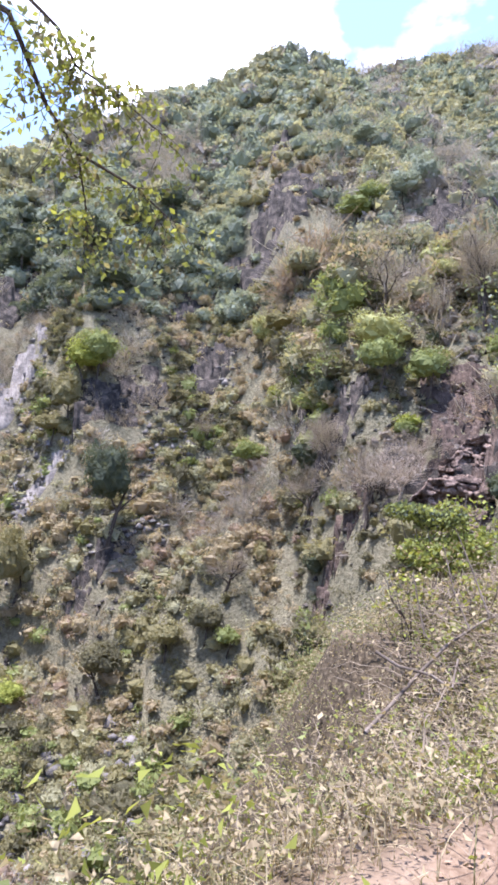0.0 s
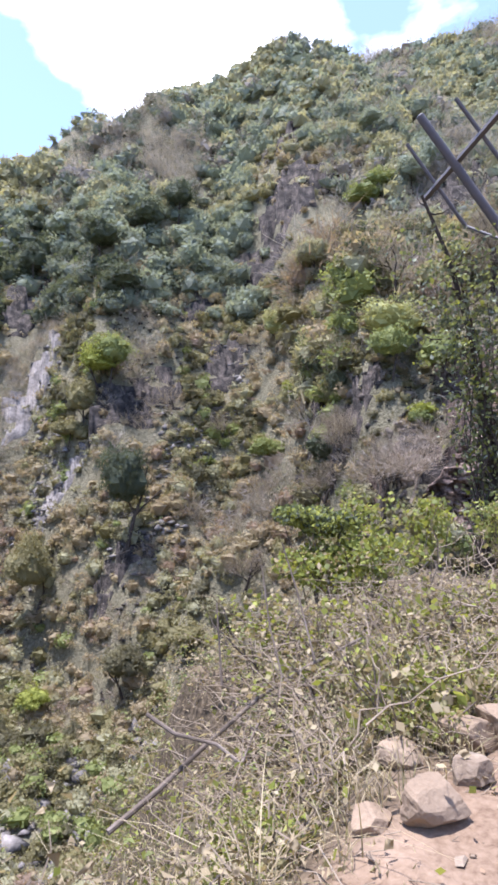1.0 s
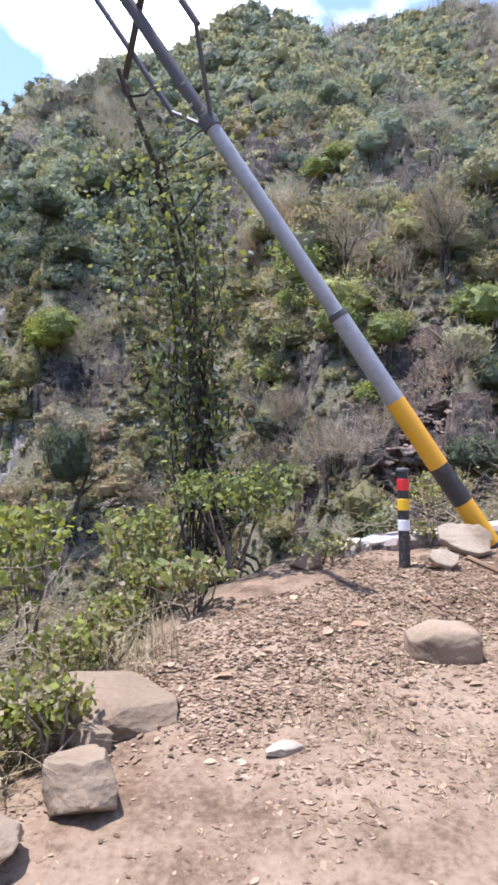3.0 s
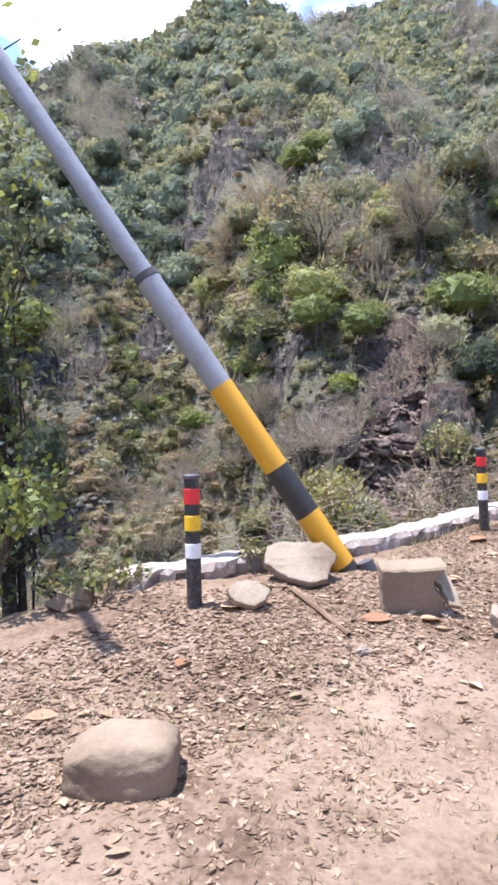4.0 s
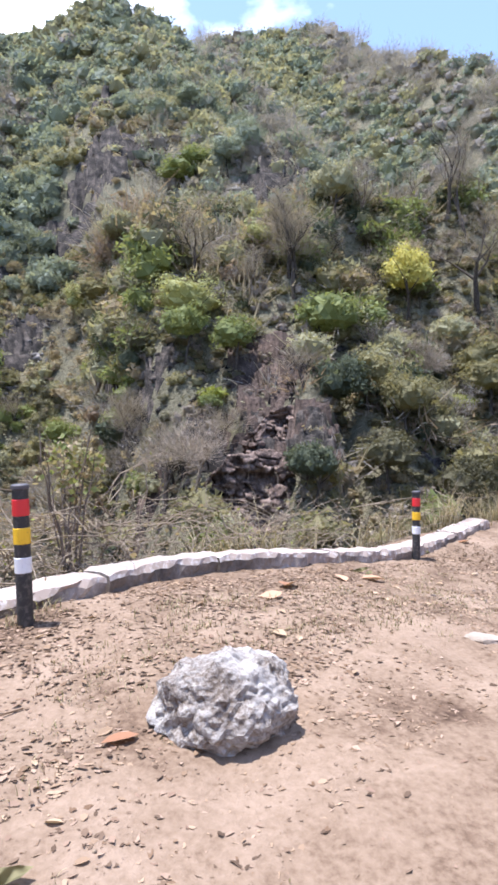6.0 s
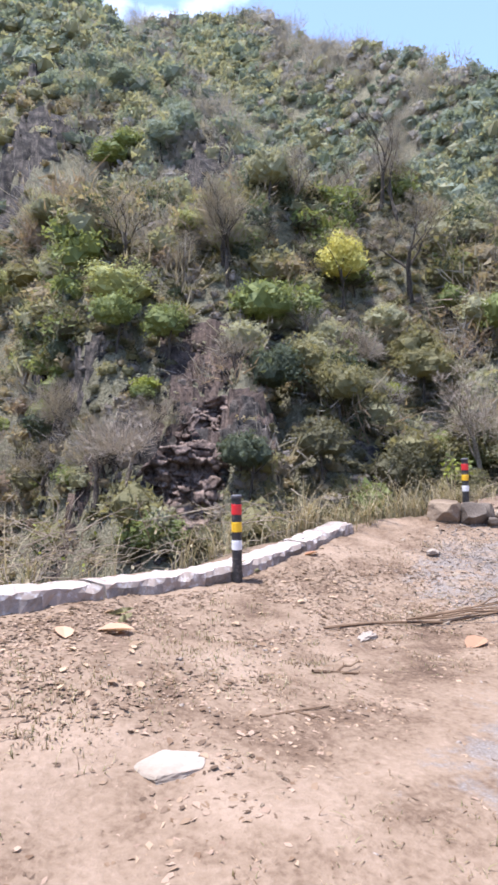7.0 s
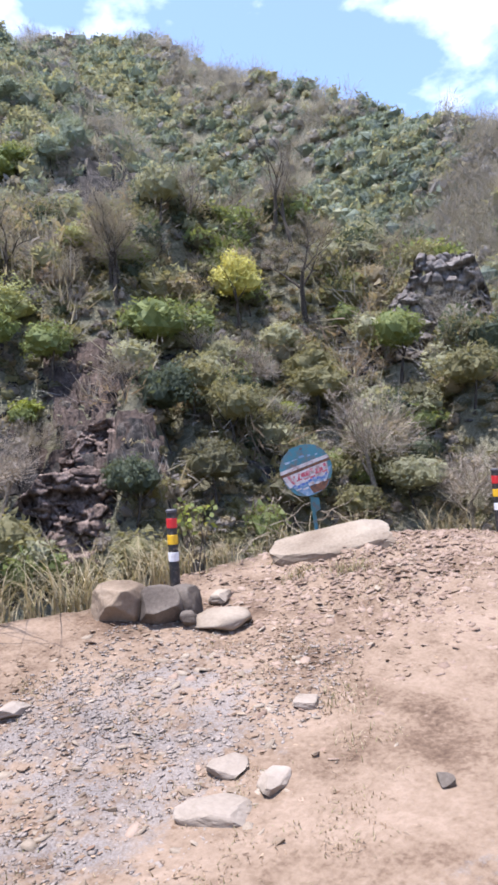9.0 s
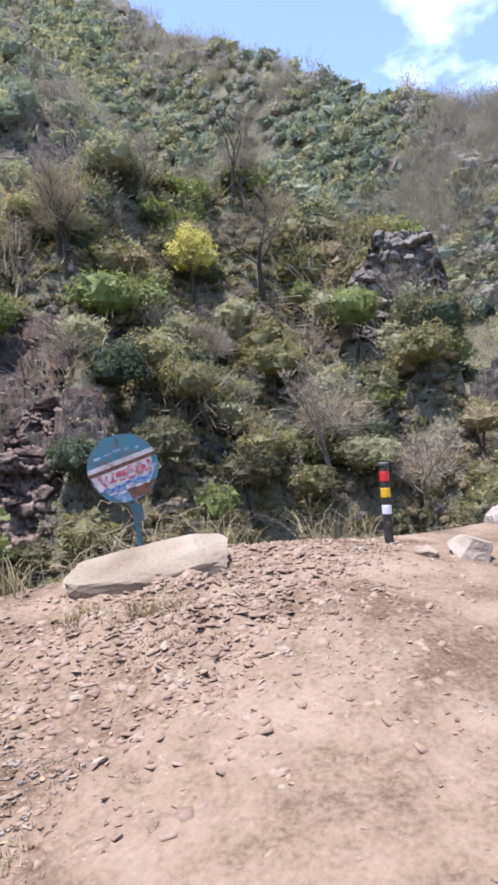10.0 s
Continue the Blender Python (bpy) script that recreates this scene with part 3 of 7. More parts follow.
part("joint_ring", lathe([(0.100, 2.92), (0.106, 2.93), (0.106, 2.985), (0.086, 2.995)], 28), DARKSTEEL, pole)
part("upper_tube", lathe([(0.083, 2.98), (0.080, 5.35)], 28), GALV, pole)
part("collar", lathe([(0.083, 5.30), (0.098, 5.31), (0.098, 5.44), (0.083, 5.45)], 24), DARKSTEEL, pole)
part("top_tube", lathe([(0.068, 5.40), (0.062, pole_length), (0.05, pole_length + 0.02)], 24), DARKSTEEL, pole)
back_turn = pole.matrix_world.to_3x3().inverted()
across = (back_turn @ Vector((0.30, -0.934, 0.198))).normalized()
across = (across - Vector((0, 0, 1)) * across.z).normalized()
ARM_Z = 6.8
bm = bmesh.new()
bar(bm, across * -0.95 + Vector((0, 0.07, ARM_Z)), across * 1.62 + Vector((0, 0.07, ARM_Z)), 0.05, 0.05, 4)
part("crossarm", bm, DARKSTEEL, pole)
for side, z0, z1 in ((-0.62, 5.95, 7.65), (0.55, 6.0, 7.45)):
    bm = bmesh.new()
    bar(bm, across * side + Vector((0, 0.1, z0)), across * side + Vector((0, 0.1, z1)), 0.034, 0.03, 8)
    part("upright_rod", bm, DARKSTEEL, pole)
    bm = bmesh.new()
    bar(bm, across * math.copysign(0.07, side) + Vector((0, 0, 5.38)), across * side + Vector((0, 0.1, z0 + 0.04)), 0.024, 0.024, 6)
    part("brace", bm, DARKSTEEL, pole)
bm = bmesh.new()
bar(bm, across * 1.5 + Vector((0, 0.07, ARM_Z - 0.12)), across * 1.5 + Vector((0, 0.07, ARM_Z + 0.12)), 0.055, 0.045, 10)
part("insulator", bm, DARKSTEEL, pole)
bm = bmesh.new()
bar(bm, across * 1.62 + Vector((0, 0.07, ARM_Z - 0.05)), across * 1.78 + Vector((0, 0.07, ARM_Z - 0.05)), 0.075, 0.07, 10)
part("end_cap", bm, DARKSTEEL, pole)


pipe_foot = Vector((2.42, 6.92, 0.26))
bm = bmesh.new()
bar(bm, (0, 0, -0.1), (-0.10, 0.02, 0.17), 0.075, 0.07, 16)
tagged(part("pipe_stub", bm, DARKSTEEL), "short dark pipe stub beside the pole's foot", "pipe").location = pipe_foot


# whitewashed kerb, stone by stone
def kerb_stone(s0, s1, seed, d0=4.12, wide=0.36, high=0.17):
    rng = random.Random(seed)
    ns, prof = max(4, int((s1 - s0) / 0.06)), [(0.0, -0.30), (0.005, 0.0), (0.0, 0.62), (0.05, 0.95), (0.30, 1.02), (0.70, 1.02), (0.96, 0.94), (1.0, 0.4), (1.0, -0.5)]
    verts, faces, idx = [], [], []
    for i in range(ns + 1):
        s = s0 + (s1 - s0) * i / ns
        g = float(roadside(s, d0 - 0.1, False))
        end = min(i, ns - i)
        for k, (a, b) in enumerate(prof):
            chip = 0.034 * noise.noise((s * 5, k * 2.1, 1)) + 0.026 * noise.noise((s * 19, k * 3.3, 4))
            shrink = 0.03 if end == 0 else 0.0
            d = d0 + 0.03 * math.sin(s * 0.9) + wide * a + (chip if k < 5 else chip * 0.5)
            z = g + high * b * (1 - shrink * 3) + 0.008 * noise.noise((s * 1.7, 3.1, 2)) + chip * 0.6
            x, y = plan(s, d)
            verts.append((x, y, z))
    m = len(prof)
    for i in range(ns):
        for k in range(m - 1):
            faces.append((i * m + k, i * m + k + 1, (i + 1) * m + k + 1, (i + 1) * m + k))
            idx.append(0 if 2 <= k <= 5 or (k == 1 and noise.noise((s0 + (s1 - s0) * i / ns * 3.1, 7.7, 2)) > 0.02) else 1)
    bm = bmesh.new()
    vs = [bm.verts.new(v) for v in verts]
    for f, j in zip(faces, idx):
        bm.faces.new([vs[q] for q in f]).material_index = j
    bm.faces.new(vs[:m]).material_index = 1
    bm.faces.new(vs[-m:][::-1]).material_index = 1
    bmesh.ops.recalc_face_normals(bm, faces=bm.faces)
    return bm


kerb = new("kerb")
tagged(kerb, "low whitewashed stone kerb with a chipped dark face", "kerb", kind="structure")
cuts = [3.25, 4.9, 6.35, 8.05, 9.2, 11.0, 12.6, 14.0, 15.2]
for q, (a, b) in enumerate(zip(cuts, cuts[1:])):
    part("kerb_stone", kerb_stone(a + 0.012, b - 0.012, 11 + q, high=0.135 + 0.01 * (q % 2)), [KERBTOP, KERBSIDE], kerb)
# stones
def cut_stone(size, seed, cuts=11, round_off=0.0, detail=4, boxy=5.0):
    """A broken, angular rock: a rounded box sheared off by random planes, with uneven weathered faces."""
    rng = random.Random(seed)
    bm = bmesh.new()
    bmesh.ops.create_icosphere(bm, subdivisions=detail, radius=1.0)
    planes = []
    for _ in range(cuts):
        v = Vector((rng.gauss(0, 1), rng.gauss(0, 1), rng.gauss(0, 0.8))).normalized()
        planes.append((v, rng.uniform(0.70, 1.02)))
    off = Vector((seed * 1.7, seed * 0.3, 0))
    for v in bm.verts:
        n = v.co.normalized()
        k = (abs(n.x) ** boxy + abs(n.y) ** boxy + abs(n.z) ** boxy) ** (-1 / boxy)
        p = n * k
        for pn, pd in planes:
            h = p.dot(pn) - pd
            if h > 0:
                p -= pn * h
        p += n * (0.045 * noise.noise(p * 2.2 + off) + 0.022 * noise.noise(p * 6 + off) + 0.012 * noise.noise(p * 15 + off))
        v.co = Vector((p.x * size[0], p.y * size[1], p.z * size[2])) * 0.5
    return bm


def flake(size, seed):
    """A small chip of stone: the hull of a few points."""
    rng = random.Random(seed)
    bm = bmesh.new()
    for _ in range(11):
        v = Vector((rng.gauss(0, 1), rng.gauss(0, 1), rng.gauss(0, 1))).normalized() * rng.uniform(0.75, 1)
        bm.verts.new((v.x * size[0] / 2, v.y * size[1] / 2, v.z * size[2] / 2))
    bmesh.ops.convex_hull(bm, input=bm.verts)
    bmesh.ops.delete(bm, geom=[v for v in bm.verts if not v.link_faces], context="VERTS")
    return bm


def boulder(size, seed, rugged=0.16, detail=3):
    bm = bmesh.new()
    bmesh.ops.create_icosphere(bm, subdivisions=detail, radius=0.5)
    for v in bm.verts:
        n = v.co.normalized()
        k = 1 + rugged * noise.noise(n * 1.4 + Vector((seed, 1, 0))) + rugged * 0.5 * noise.noise(n * 3.4 + Vector((seed, 5, 0))) + rugged * 0.2 * noise.noise(n * 9 + Vector((seed, 9, 0)))
        flat = max(0.0, -n.z) * 0.25
        v.co = Vector((n.x * size[0], n.y * size[1], n.z * size[2] * (1 - flat))) * 0.5 * k
    return bm


def lay_stone(name, bm, mat, s, d, lift, label, tilt=(0, 0, 0), group="", smooth=False):
    x, y, z = on_ground(s, d)
    ob = part(name, bm, mat, smooth=smooth)
    ob.matrix_world = pose(x, y, z + lift, tilt[0], tilt[1], tilt[2] + 32.9)
    return tagged(ob, label, "rock", group)


BLOCKS = [
    # name, size, s, d, lift, tilt, material, seed, label
    ("rounded_rock", (0.43, 0.34, 0.27), 2.33, 2.34, 0.06, (0, 4, -36), "loaf", STONE, 21, "rounded tan rock half sunk in leaf litter"),
    ("kerb_end_rock", (0.32, 0.24, 0.16), 2.82, 4.16, 0.05, (4, -6, -20), "cut", STONE, 23, "grey rock at the broken end of the kerb"),
    ("white_flecked_boulder", (0.66, 0.58, 0.52), 7.38, 2.26, 0.05, (0, 6, -30), "rough", QUARTZ, 27, "rough rock splashed with whitewash on the verge"),
    ("angular_rock", (0.62, 0.46, 0.20), 0.42, 2.86, 0.07, (10, 5, -22), "cut", STONE, 31, "angular flat rock at the edge of the drop"),
    ("angular_rock", (0.22, 0.18, 0.14), 0.22, 2.66, 0.05, (-8, 6, 20), "cut", STONE, 32, "small pale stone wedged between larger rocks"),
    ("angular_rock", (0.30, 0.34, 0.22), 0.06, 2.32, 0.07, (-8, 6, 10), "cut", STONE, 33, "angular tan rock leaning on its neighbour"),
    ("angular_rock", (0.40, 0.34, 0.27), -0.42, 2.20, 0.08, (8, -4, -28), "cut", STONE, 35, "block-shaped grey rock on the broken verge"),
    ("angular_rock", (0.40, 0.34, 0.25), -1.38, 1.82, 0.05, (-6, -6, -30), "cut", STONE, 37, "blunt grey rock with a chipped white spot"),
    ("angular_rock", (0.27, 0.24, 0.18), -1.78, 2.04, 0.05, (4, 3, 50), "loaf", STONE, 39, "rounded tan rock among dry twigs"),
    ("stone_slab", (0.34, 0.24, 0.08), -1.15, 2.22, 0.02, (6, 6, 5), "cut", STONE, 41, "flat brown slab sunk in the verge"),
    ("angular_rock", (0.44, 0.32, 0.22), -2.70, 1.78, 0.04, (0, 5, -25), "cut", STONE, 43, "grey rock wedged in the verge under weeds"),
    ("angular_rock", (0.30, 0.26, 0.16), -2.40, 1.98, 0.03, (4, 0, -30), "cut", STONE, 44, "tan rock on the lip of the drop"),
    ("angular_rock", (0.24, 0.20, 0.15), -2.10, 2.02, 0.03, (4, 8, 20), "cut", STONE, 45, "small grey rock on the lip of the drop"),
    ("angular_rock", (0.32, 0.26, 0.14), -2.60, 1.42, 0.02, (2, 6, 70), "cut", STONE, 47, "pale grey rock with dark cracks on the verge"),
    ("angular_rock", (0.28, 0.26, 0.24), -2.95, 1.92, 0.06, (0, -5, 5), "cut", STONE, 49, "ledge of grey rock below leafy weeds"),
    ("angular_rock", (0.15, 0.13, 0.08), -1.66, 1.84, 0.02, (3, 4, 85), "cut", STONE, 51, "small tan stone beside larger rocks"),
    ("angular_rock", (0.30, 0.22, 0.17), -3.68, 1.50, 0.04, (6, 4, -15), "cut", STONE, 53, "broken grey rock on the crumbling edge"),
    ("angular_rock", (0.18, 0.16, 0.12), -3.88, 1.68, 0.02, (3, -9, 40), "cut", STONE, 55, "small broken rock on the crumbling edge"),
    ("angular_rock", (0.26, 0.20, 0.12), -3.30, 2.05, 0.04, (12, 4, 0), "cut", STONE, 57, "dark broken rock under dead branches"),
    ("angular_rock", (0.22, 0.18, 0.14), -3.30, 1.62, 0.03, (0, 8, 60), "cut", PALE, 58, "pale rock half sunk in rubble"),
    ("boulder", (0.56, 0.46, 0.42), 16.62, 3.42, 0.10, (0, 18, 4), "worn", STONE, 61, "pale smooth boulder in front of a marker post"),
    ("boulder", (0.46, 0.40, 0.38), 16.74, 3.10, 0.10, (0, 0, 60), "worn", DARKSTONE, 63, "dark rounded boulder in front of a marker post"),
    ("boulder", (0.30, 0.34, 0.34), 16.92, 2.96, 0.10, (0, 6, 20), "worn", DARKSTONE, 66, "small dark boulder at the foot of a marker post"),
    ("angular_rock", (0.20, 0.18, 0.16), 16.78, 2.80, 0.04, (0, 6, 20), "cut", DARKSTONE, 64, "small dark rock at the foot of larger boulders"),
    ("flat_rock", (0.68, 0.42, 0.15), 16.95, 2.60, 0.02, (5, -3, -34), "round", PALE, 65, "flat pale rock beside the boulders"),
    ("flat_rock", (0.24, 0.2, 0.1), 17.35, 2.85, 0.05, (3, -3, 20), "cut", PALE, 66, "small white flat stone behind the boulders"),
    ("white_rock", (0.24, 0.36, 0.10), 14.92, 1.40, 0.01, (6, 4, 15), "cut", CHALK, 67, "white rock set in grey gravel"),
    ("white_rock", (0.27, 0.15, 0.09), 15.24, 1.24, 0.015, (0, 4, 10), "cut", CHALK, 69, "small white rock set in grey gravel"),
    ("white_rock", (0.28, 0.22, 0.08), 15.30, 1.54, 0.01, (5, 4, 20), "cut", CHALK, 70, "small pale rock half buried in gravel"),
    ("white_rock", (0.22, 0.16, 0.07), 16.10, 1.44, 0.01, (5, 4, 20), "cut", CHALK, 71, "pale loose stone on the gravel"),
    ("white_rock", (0.26, 0.16, 0.08), 15.1, 3.02, 0.02, (5, 4, 0), "cut", CHALK, 72, "pale flat stone near the edge"),
    ("white_rock", (0.30, 0.22, 0.05), 9.55, 1.95, 0.004, (0, 4, 0), "cut", CHALK, 73, "pale flat stone sunk in the dusty verge"),
    ("whitewashed_rock", (0.80, 0.46, 0.30), 21.35, 0.10, 0.07, (4, 3, 10), "cut", CHALK, 78, "rough whitewashed rock beyond the dirt mound"),
    ("whitewashed_rock", (0.34, 0.3, 0.30), 24.0, 0.05, 0.10, (4, 3, 40), "cut", KERBTOP, 79, "whitewashed stone standing by the road"),
    ("flat_rock", (0.36, 0.26, 0.10), 20.75, 0.42, 0.03, (3, 3, 0), "cut", PALE, 80, "pale flat stone at the foot of a marker post"),
    ("dark_stone", (0.11, 0.08, 0.06), 15.5, 0.42, 0.02, (0, 0, 30), "cut", DARKSTONE, 74, "small dark stone on the road edge"),
    ("dark_stone", (0.10, 0.12, 0.06), 3.70, 1.52, 0.02, (0, 0, 10), "cut", DARKSTONE, 75, "small dark stone on the dusty road edge"),
    ("white_stone", (0.19, 0.11, 0.05), 0.92, 2.14, 0.01, (0, 4, 0), "cut", CHALK, 76, "white painted stone fragment on the verge"),
]
for nm, size, s_, d_, lift, tilt, shape, mt, seed, lb in BLOCKS:
    if shape == "loaf":
        bm = cut_stone(size, seed, 4, boxy=4.2, detail=5)
    elif shape == "rough":
        bm = boulder(size, seed, 0.20, 5)
        for v in bm.verts:
            n_ = v.co.normalized()
            v.co += n_ * (0.020 * noise.noise(v.co * 24) + 0.016 * noise.noise(v.co * 60))
    elif shape == "worn":
        bm = cut_stone(size, seed, 9, boxy=2.6, detail=5)
    elif shape == "cut":
        bm = cut_stone(size, seed, 10, boxy=8.0 if max(size) / min(size) < 1.9 else 5.0)
    else:
        bm = cut_stone(size, seed, 15, detail=4, boxy=3.6)
    lay_stone(nm, bm, mt, s_, d_, lift, lb, tilt, smooth=shape in ("round", "loaf", "worn"))

def broken_plate(outline, depth, seed, rough=0.008):
    """A split slab: an uneven outline in the xz plane, extruded along y, with chipped rims and uneven faces."""
    rng3 = random.Random(seed)
    rim = []
    for (ax, az), (bx, bz) in zip(outline, outline[1:] + outline[:1]):
        n = max(2, int(math.hypot(bx - ax, bz - az) / 0.035))
        for k in range(n):
            u = k / n
            w = 0.0 if k == 0 else rough
            rim.append((ax + (bx - ax) * u + rng3.uniform(-w, w), az + (bz - az) * u + rng3.uniform(-w, w)))
    cx, cz = sum(p[0] for p in rim) / len(rim), sum(p[1] for p in rim) / len(rim)
    bm = bmesh.new()
    rows = []
    for y, grow in ((-0.5, 0.55), (-0.5, 0.93), (-0.44, 1.0), (-0.1, 1.01), (0.25, 0.99), (0.46, 0.97), (0.5, 0.9), (0.5, 0.5)):
        rows.append([bm.verts.new((cx + (px - cx) * grow + rng3.uniform(-0.5, 0.5) * rough, y * depth + 2.0 * rough * float(fbm(px * grow * 7 + seed, pz * grow * 7, 3, seed)), cz + (pz - cz) * grow + rng3.uniform(-0.5, 0.5) * rough)) for px, pz in rim])
    for a, b in zip(rows, rows[1:]):
        for k in range(len(rim)):
            bm.faces.new((a[k], a[(k + 1) % len(rim)], b[(k + 1) % len(rim)], b[k]))
    for row, y in ((rows[0][::-1], -0.5), (rows[-1], 0.5)):
        hub = bm.verts.new((cx, y * depth + 2.0 * rough * float(fbm(cx * 7 + seed, cz * 7, 3, seed)), cz))
        for k in range(len(row)):
            bm.faces.new((row[k], row[(k + 1) % len(row)], hub))
    bmesh.ops.recalc_face_normals(bm, faces=bm.faces)
    return bm


def stand_plate(name, bm, mat, s, d, lift, turn, label):
    x, y, z = on_ground(s, d)
    ob = part(name, bm, mat)
    ob.matrix_world = pose(x, y, z + lift, *turn)
    return tagged(ob, label, "rock")


stand_plate("broken_stone_block", broken_plate([(-0.20, -0.14), (0.15, -0.14), (0.22, -0.02), (0.18, 0.07), (0.12, 0.13), (0.11, 0.21), (0.17, 0.25), (0.19, 0.29), (0.02, 0.27), (-0.24, 0.25)], 0.24, 6, 0.004), STONE,
            4.72, 2.84, 0.04, (9, 4, -8), "large broken sandstone block with a notched corner, tilted on the verge")
# the block's lit notch facet as an added plate, its light put into paler stone
stand_plate("stone_flake", broken_plate([(-0.11, 0.12), (-0.02, 0.16), (0.05, 0.13), (0.13, -0.03), (0.15, -0.14), (0.07, -0.14), (0.02, -0.01), (-0.06, 0.04)], 0.05, 16, 0.005), PALE,
            4.80, 2.70, 0.17, (-46, 12, -4), "lighter notch facet of the broken sandstone block, added as a separate pale plate")
stand_plate("stone_slab", broken_plate([(-0.30, 0.16), (-0.25, 0.36), (-0.06, 0.41), (0.20, 0.42), (0.28, 0.26), (0.20, 0.12), (0.15, 0.00), (0.02, -0.04), (-0.14, 0.02)], 0.07, 12, 0.006), PALE,
            4.36, 3.50, 0.05, (-58, 4, 4), "flat tan stone slab propped against the foot of the pole")
stand_plate("flat_stone_slab", broken_plate([(-0.21, 0.20), (-0.16, 0.29), (0.04, 0.25), (0.19, 0.27), (0.20, 0.06), (0.12, 0.00), (-0.02, 0.02), (-0.14, 0.10)], 0.08, 18, 0.006), PALE,
            4.84, 2.02, 0.06, (-66, 5, 4), "flat grey-tan stone slab lying beside the road")
stand_plate("stone_slab", broken_plate([(-0.15, 0.10), (-0.08, 0.20), (0.06, 0.21), (0.14, 0.13), (0.09, 0.02), (0.01, -0.02), (-0.11, 0.03)], 0.05, 20, 0.005), PALE,
            3.70, 3.30, 0.04, (-60, 4, 6), "small tan slab lying in dry leaves by the marker post")
bm = cut_stone((1.36, 0.70, 0.34), 86, 9, boxy=7.0)
slab = part("long_boulder_slab", bm, PALE)
slab.matrix_world = pose(14.66, 13.42, 0.50, 8, -8, -41)
tagged(slab, "long flat-topped boulder on the crest of the dirt mound", "rock")


# round village sign on a bent post: a plain enamel disc with unreadable bars
def disc(r, depth, sides=28, jag=0.0, seed=1):
    rng3 = random.Random(seed)
    bm = bmesh.new()
    rr = [r * (1 - jag * rng3.random()) for _ in range(sides)]
    a = [bm.verts.new((rr[k] * math.cos(2 * math.pi * k / sides), rr[k] * math.sin(2 * math.pi * k / sides), 0)) for k in range(sides)]
    b = [bm.verts.new((rr[k] * math.cos(2 * math.pi * k / sides), rr[k] * math.sin(2 * math.pi * k / sides), depth)) for k in range(sides)]
    for k in range(sides):
        bm.faces.new((a[k], a[(k + 1) % sides], b[(k + 1) % sides], b[k]))
    bm.faces.new(a[::-1])
    bm.faces.new(b)
    return bm


def chord_band(r, lo, hi, depth, steps=14, x_lo=-1.0, x_hi=1.0):
    """A slice of a disc between two heights."""
    bm = bmesh.new()
    top, bot = [], []
    for k in range(steps + 1):
        u = x_lo + (x_hi - x_lo) * k / steps
        for row, h in ((bot, lo), (top, hi)):
            w = math.sqrt(max(0.0, r * r - h * h))
            row.append(bm.verts.new((u * w, h, depth)))
    for k in range(steps):
        bm.faces.new((bot[k], bot[k + 1], top[k + 1], top[k]))
    return bm


def quad_bar(cx, cy, w, h, depth, skew=0.0):
    bm = bmesh.new()
    bm.faces.new([bm.verts.new((cx + a * w / 2 + b * skew * h, cy + b * h / 2, depth)) for a, b in ((-1, -1), (1, -1), (1, 1), (-1, 1))])
    return bm


sign = new("round_sign")
sign_face = Matrix.Translation((14.60, 13.76, 1.335)) @ pose(0, 0, 0, 88, 0, -22) @ pose(0, 0, 0, 0, 0, 17)
sign.matrix_world = sign_face
tagged(sign, "battered round teal and white road sign on a bent post", "sign")
R_ = 0.315
plate = part("plate", disc(R_, 0.006, 30, 0.05, 4), TEAL, sign)
part("blue_field", chord_band(R_ * 0.97, -0.29, -0.055, 0.0075), SKYBLUE, plate)
part("white_stripe", chord_band(R_ * 0.985, 0.045, 0.085, 0.009), SIGNWHITE, plate)
part("rust_stripe", chord_band(R_ * 0.98, 0.012, 0.043, 0.0085), RUSTMETAL, plate)
part("white_field", chord_band(R_ * 0.97, -0.13, 0.010, 0.0085, 14, -0.95, 0.86), SIGNWHITE, plate)
part("rust_patch", chord_band(R_ * 0.98, -0.285, -0.19, 0.0095, 10, -0.15, 0.98), RUSTMETAL, plate)
rs2 = random.Random(5)
for row_y, colour, n_bar, hh in ((0.150, SKYBLUE, 5, 0.024), (-0.030, SIGNRED, 9, 0.060), (-0.088, SIGNRED, 6, 0.040), (-0.135, SIGNBLUE, 9, 0.040), (-0.185, SIGNWHITE, 5, 0.03)):
    span = 0.8 * math.sqrt(R_ ** 2 - row_y ** 2)
    for k in range(n_bar):
        cx = -span + 2 * span * (k + 0.5) / n_bar
        part("lettering_bar", quad_bar(cx, row_y + rs2.uniform(-0.018, 0.018), span / n_bar * rs2.uniform(0.6, 1.9), hh * rs2.uniform(0.4, 1.1), 0.0105 + 0.0006 * (k % 3), rs2.uniform(-0.25, 0.25)), colour, plate)
hole = disc(0.017, 0.004, 12)
hole_ob = part("bolt_head", hole, DARKSTEEL, plate)
hole_ob.location = (0.03, 0.255, 0.0065)
post_bm = bmesh.new()
back = sign_face.inverted()
bar(post_bm, back @ Vector((14.60, 13.79, 1.36)), back @ Vector((14.70, 13.84, 0.98)), 0.024, 0.024, 8)
bar(post_bm, back @ Vector((14.70, 13.84, 0.99)), back @ Vector((14.80, 13.86, 0.10)), 0.024, 0.026, 8)
part("post", post_bm, TEAL, sign)
flap = bmesh.new()
fv = [flap.verts.new(back @ Vector(p)) for p in ((14.64, 13.78, 1.02), (14.75, 13.76, 1.0), (14.76, 13.76, 0.86), (14.68, 13.79, 0.82))]
fw = [flap.verts.new(v.co + Vector((0, 0, -0.004))) for v in fv]
flap.faces.new(fv)
flap.faces.new(fw[::-1])
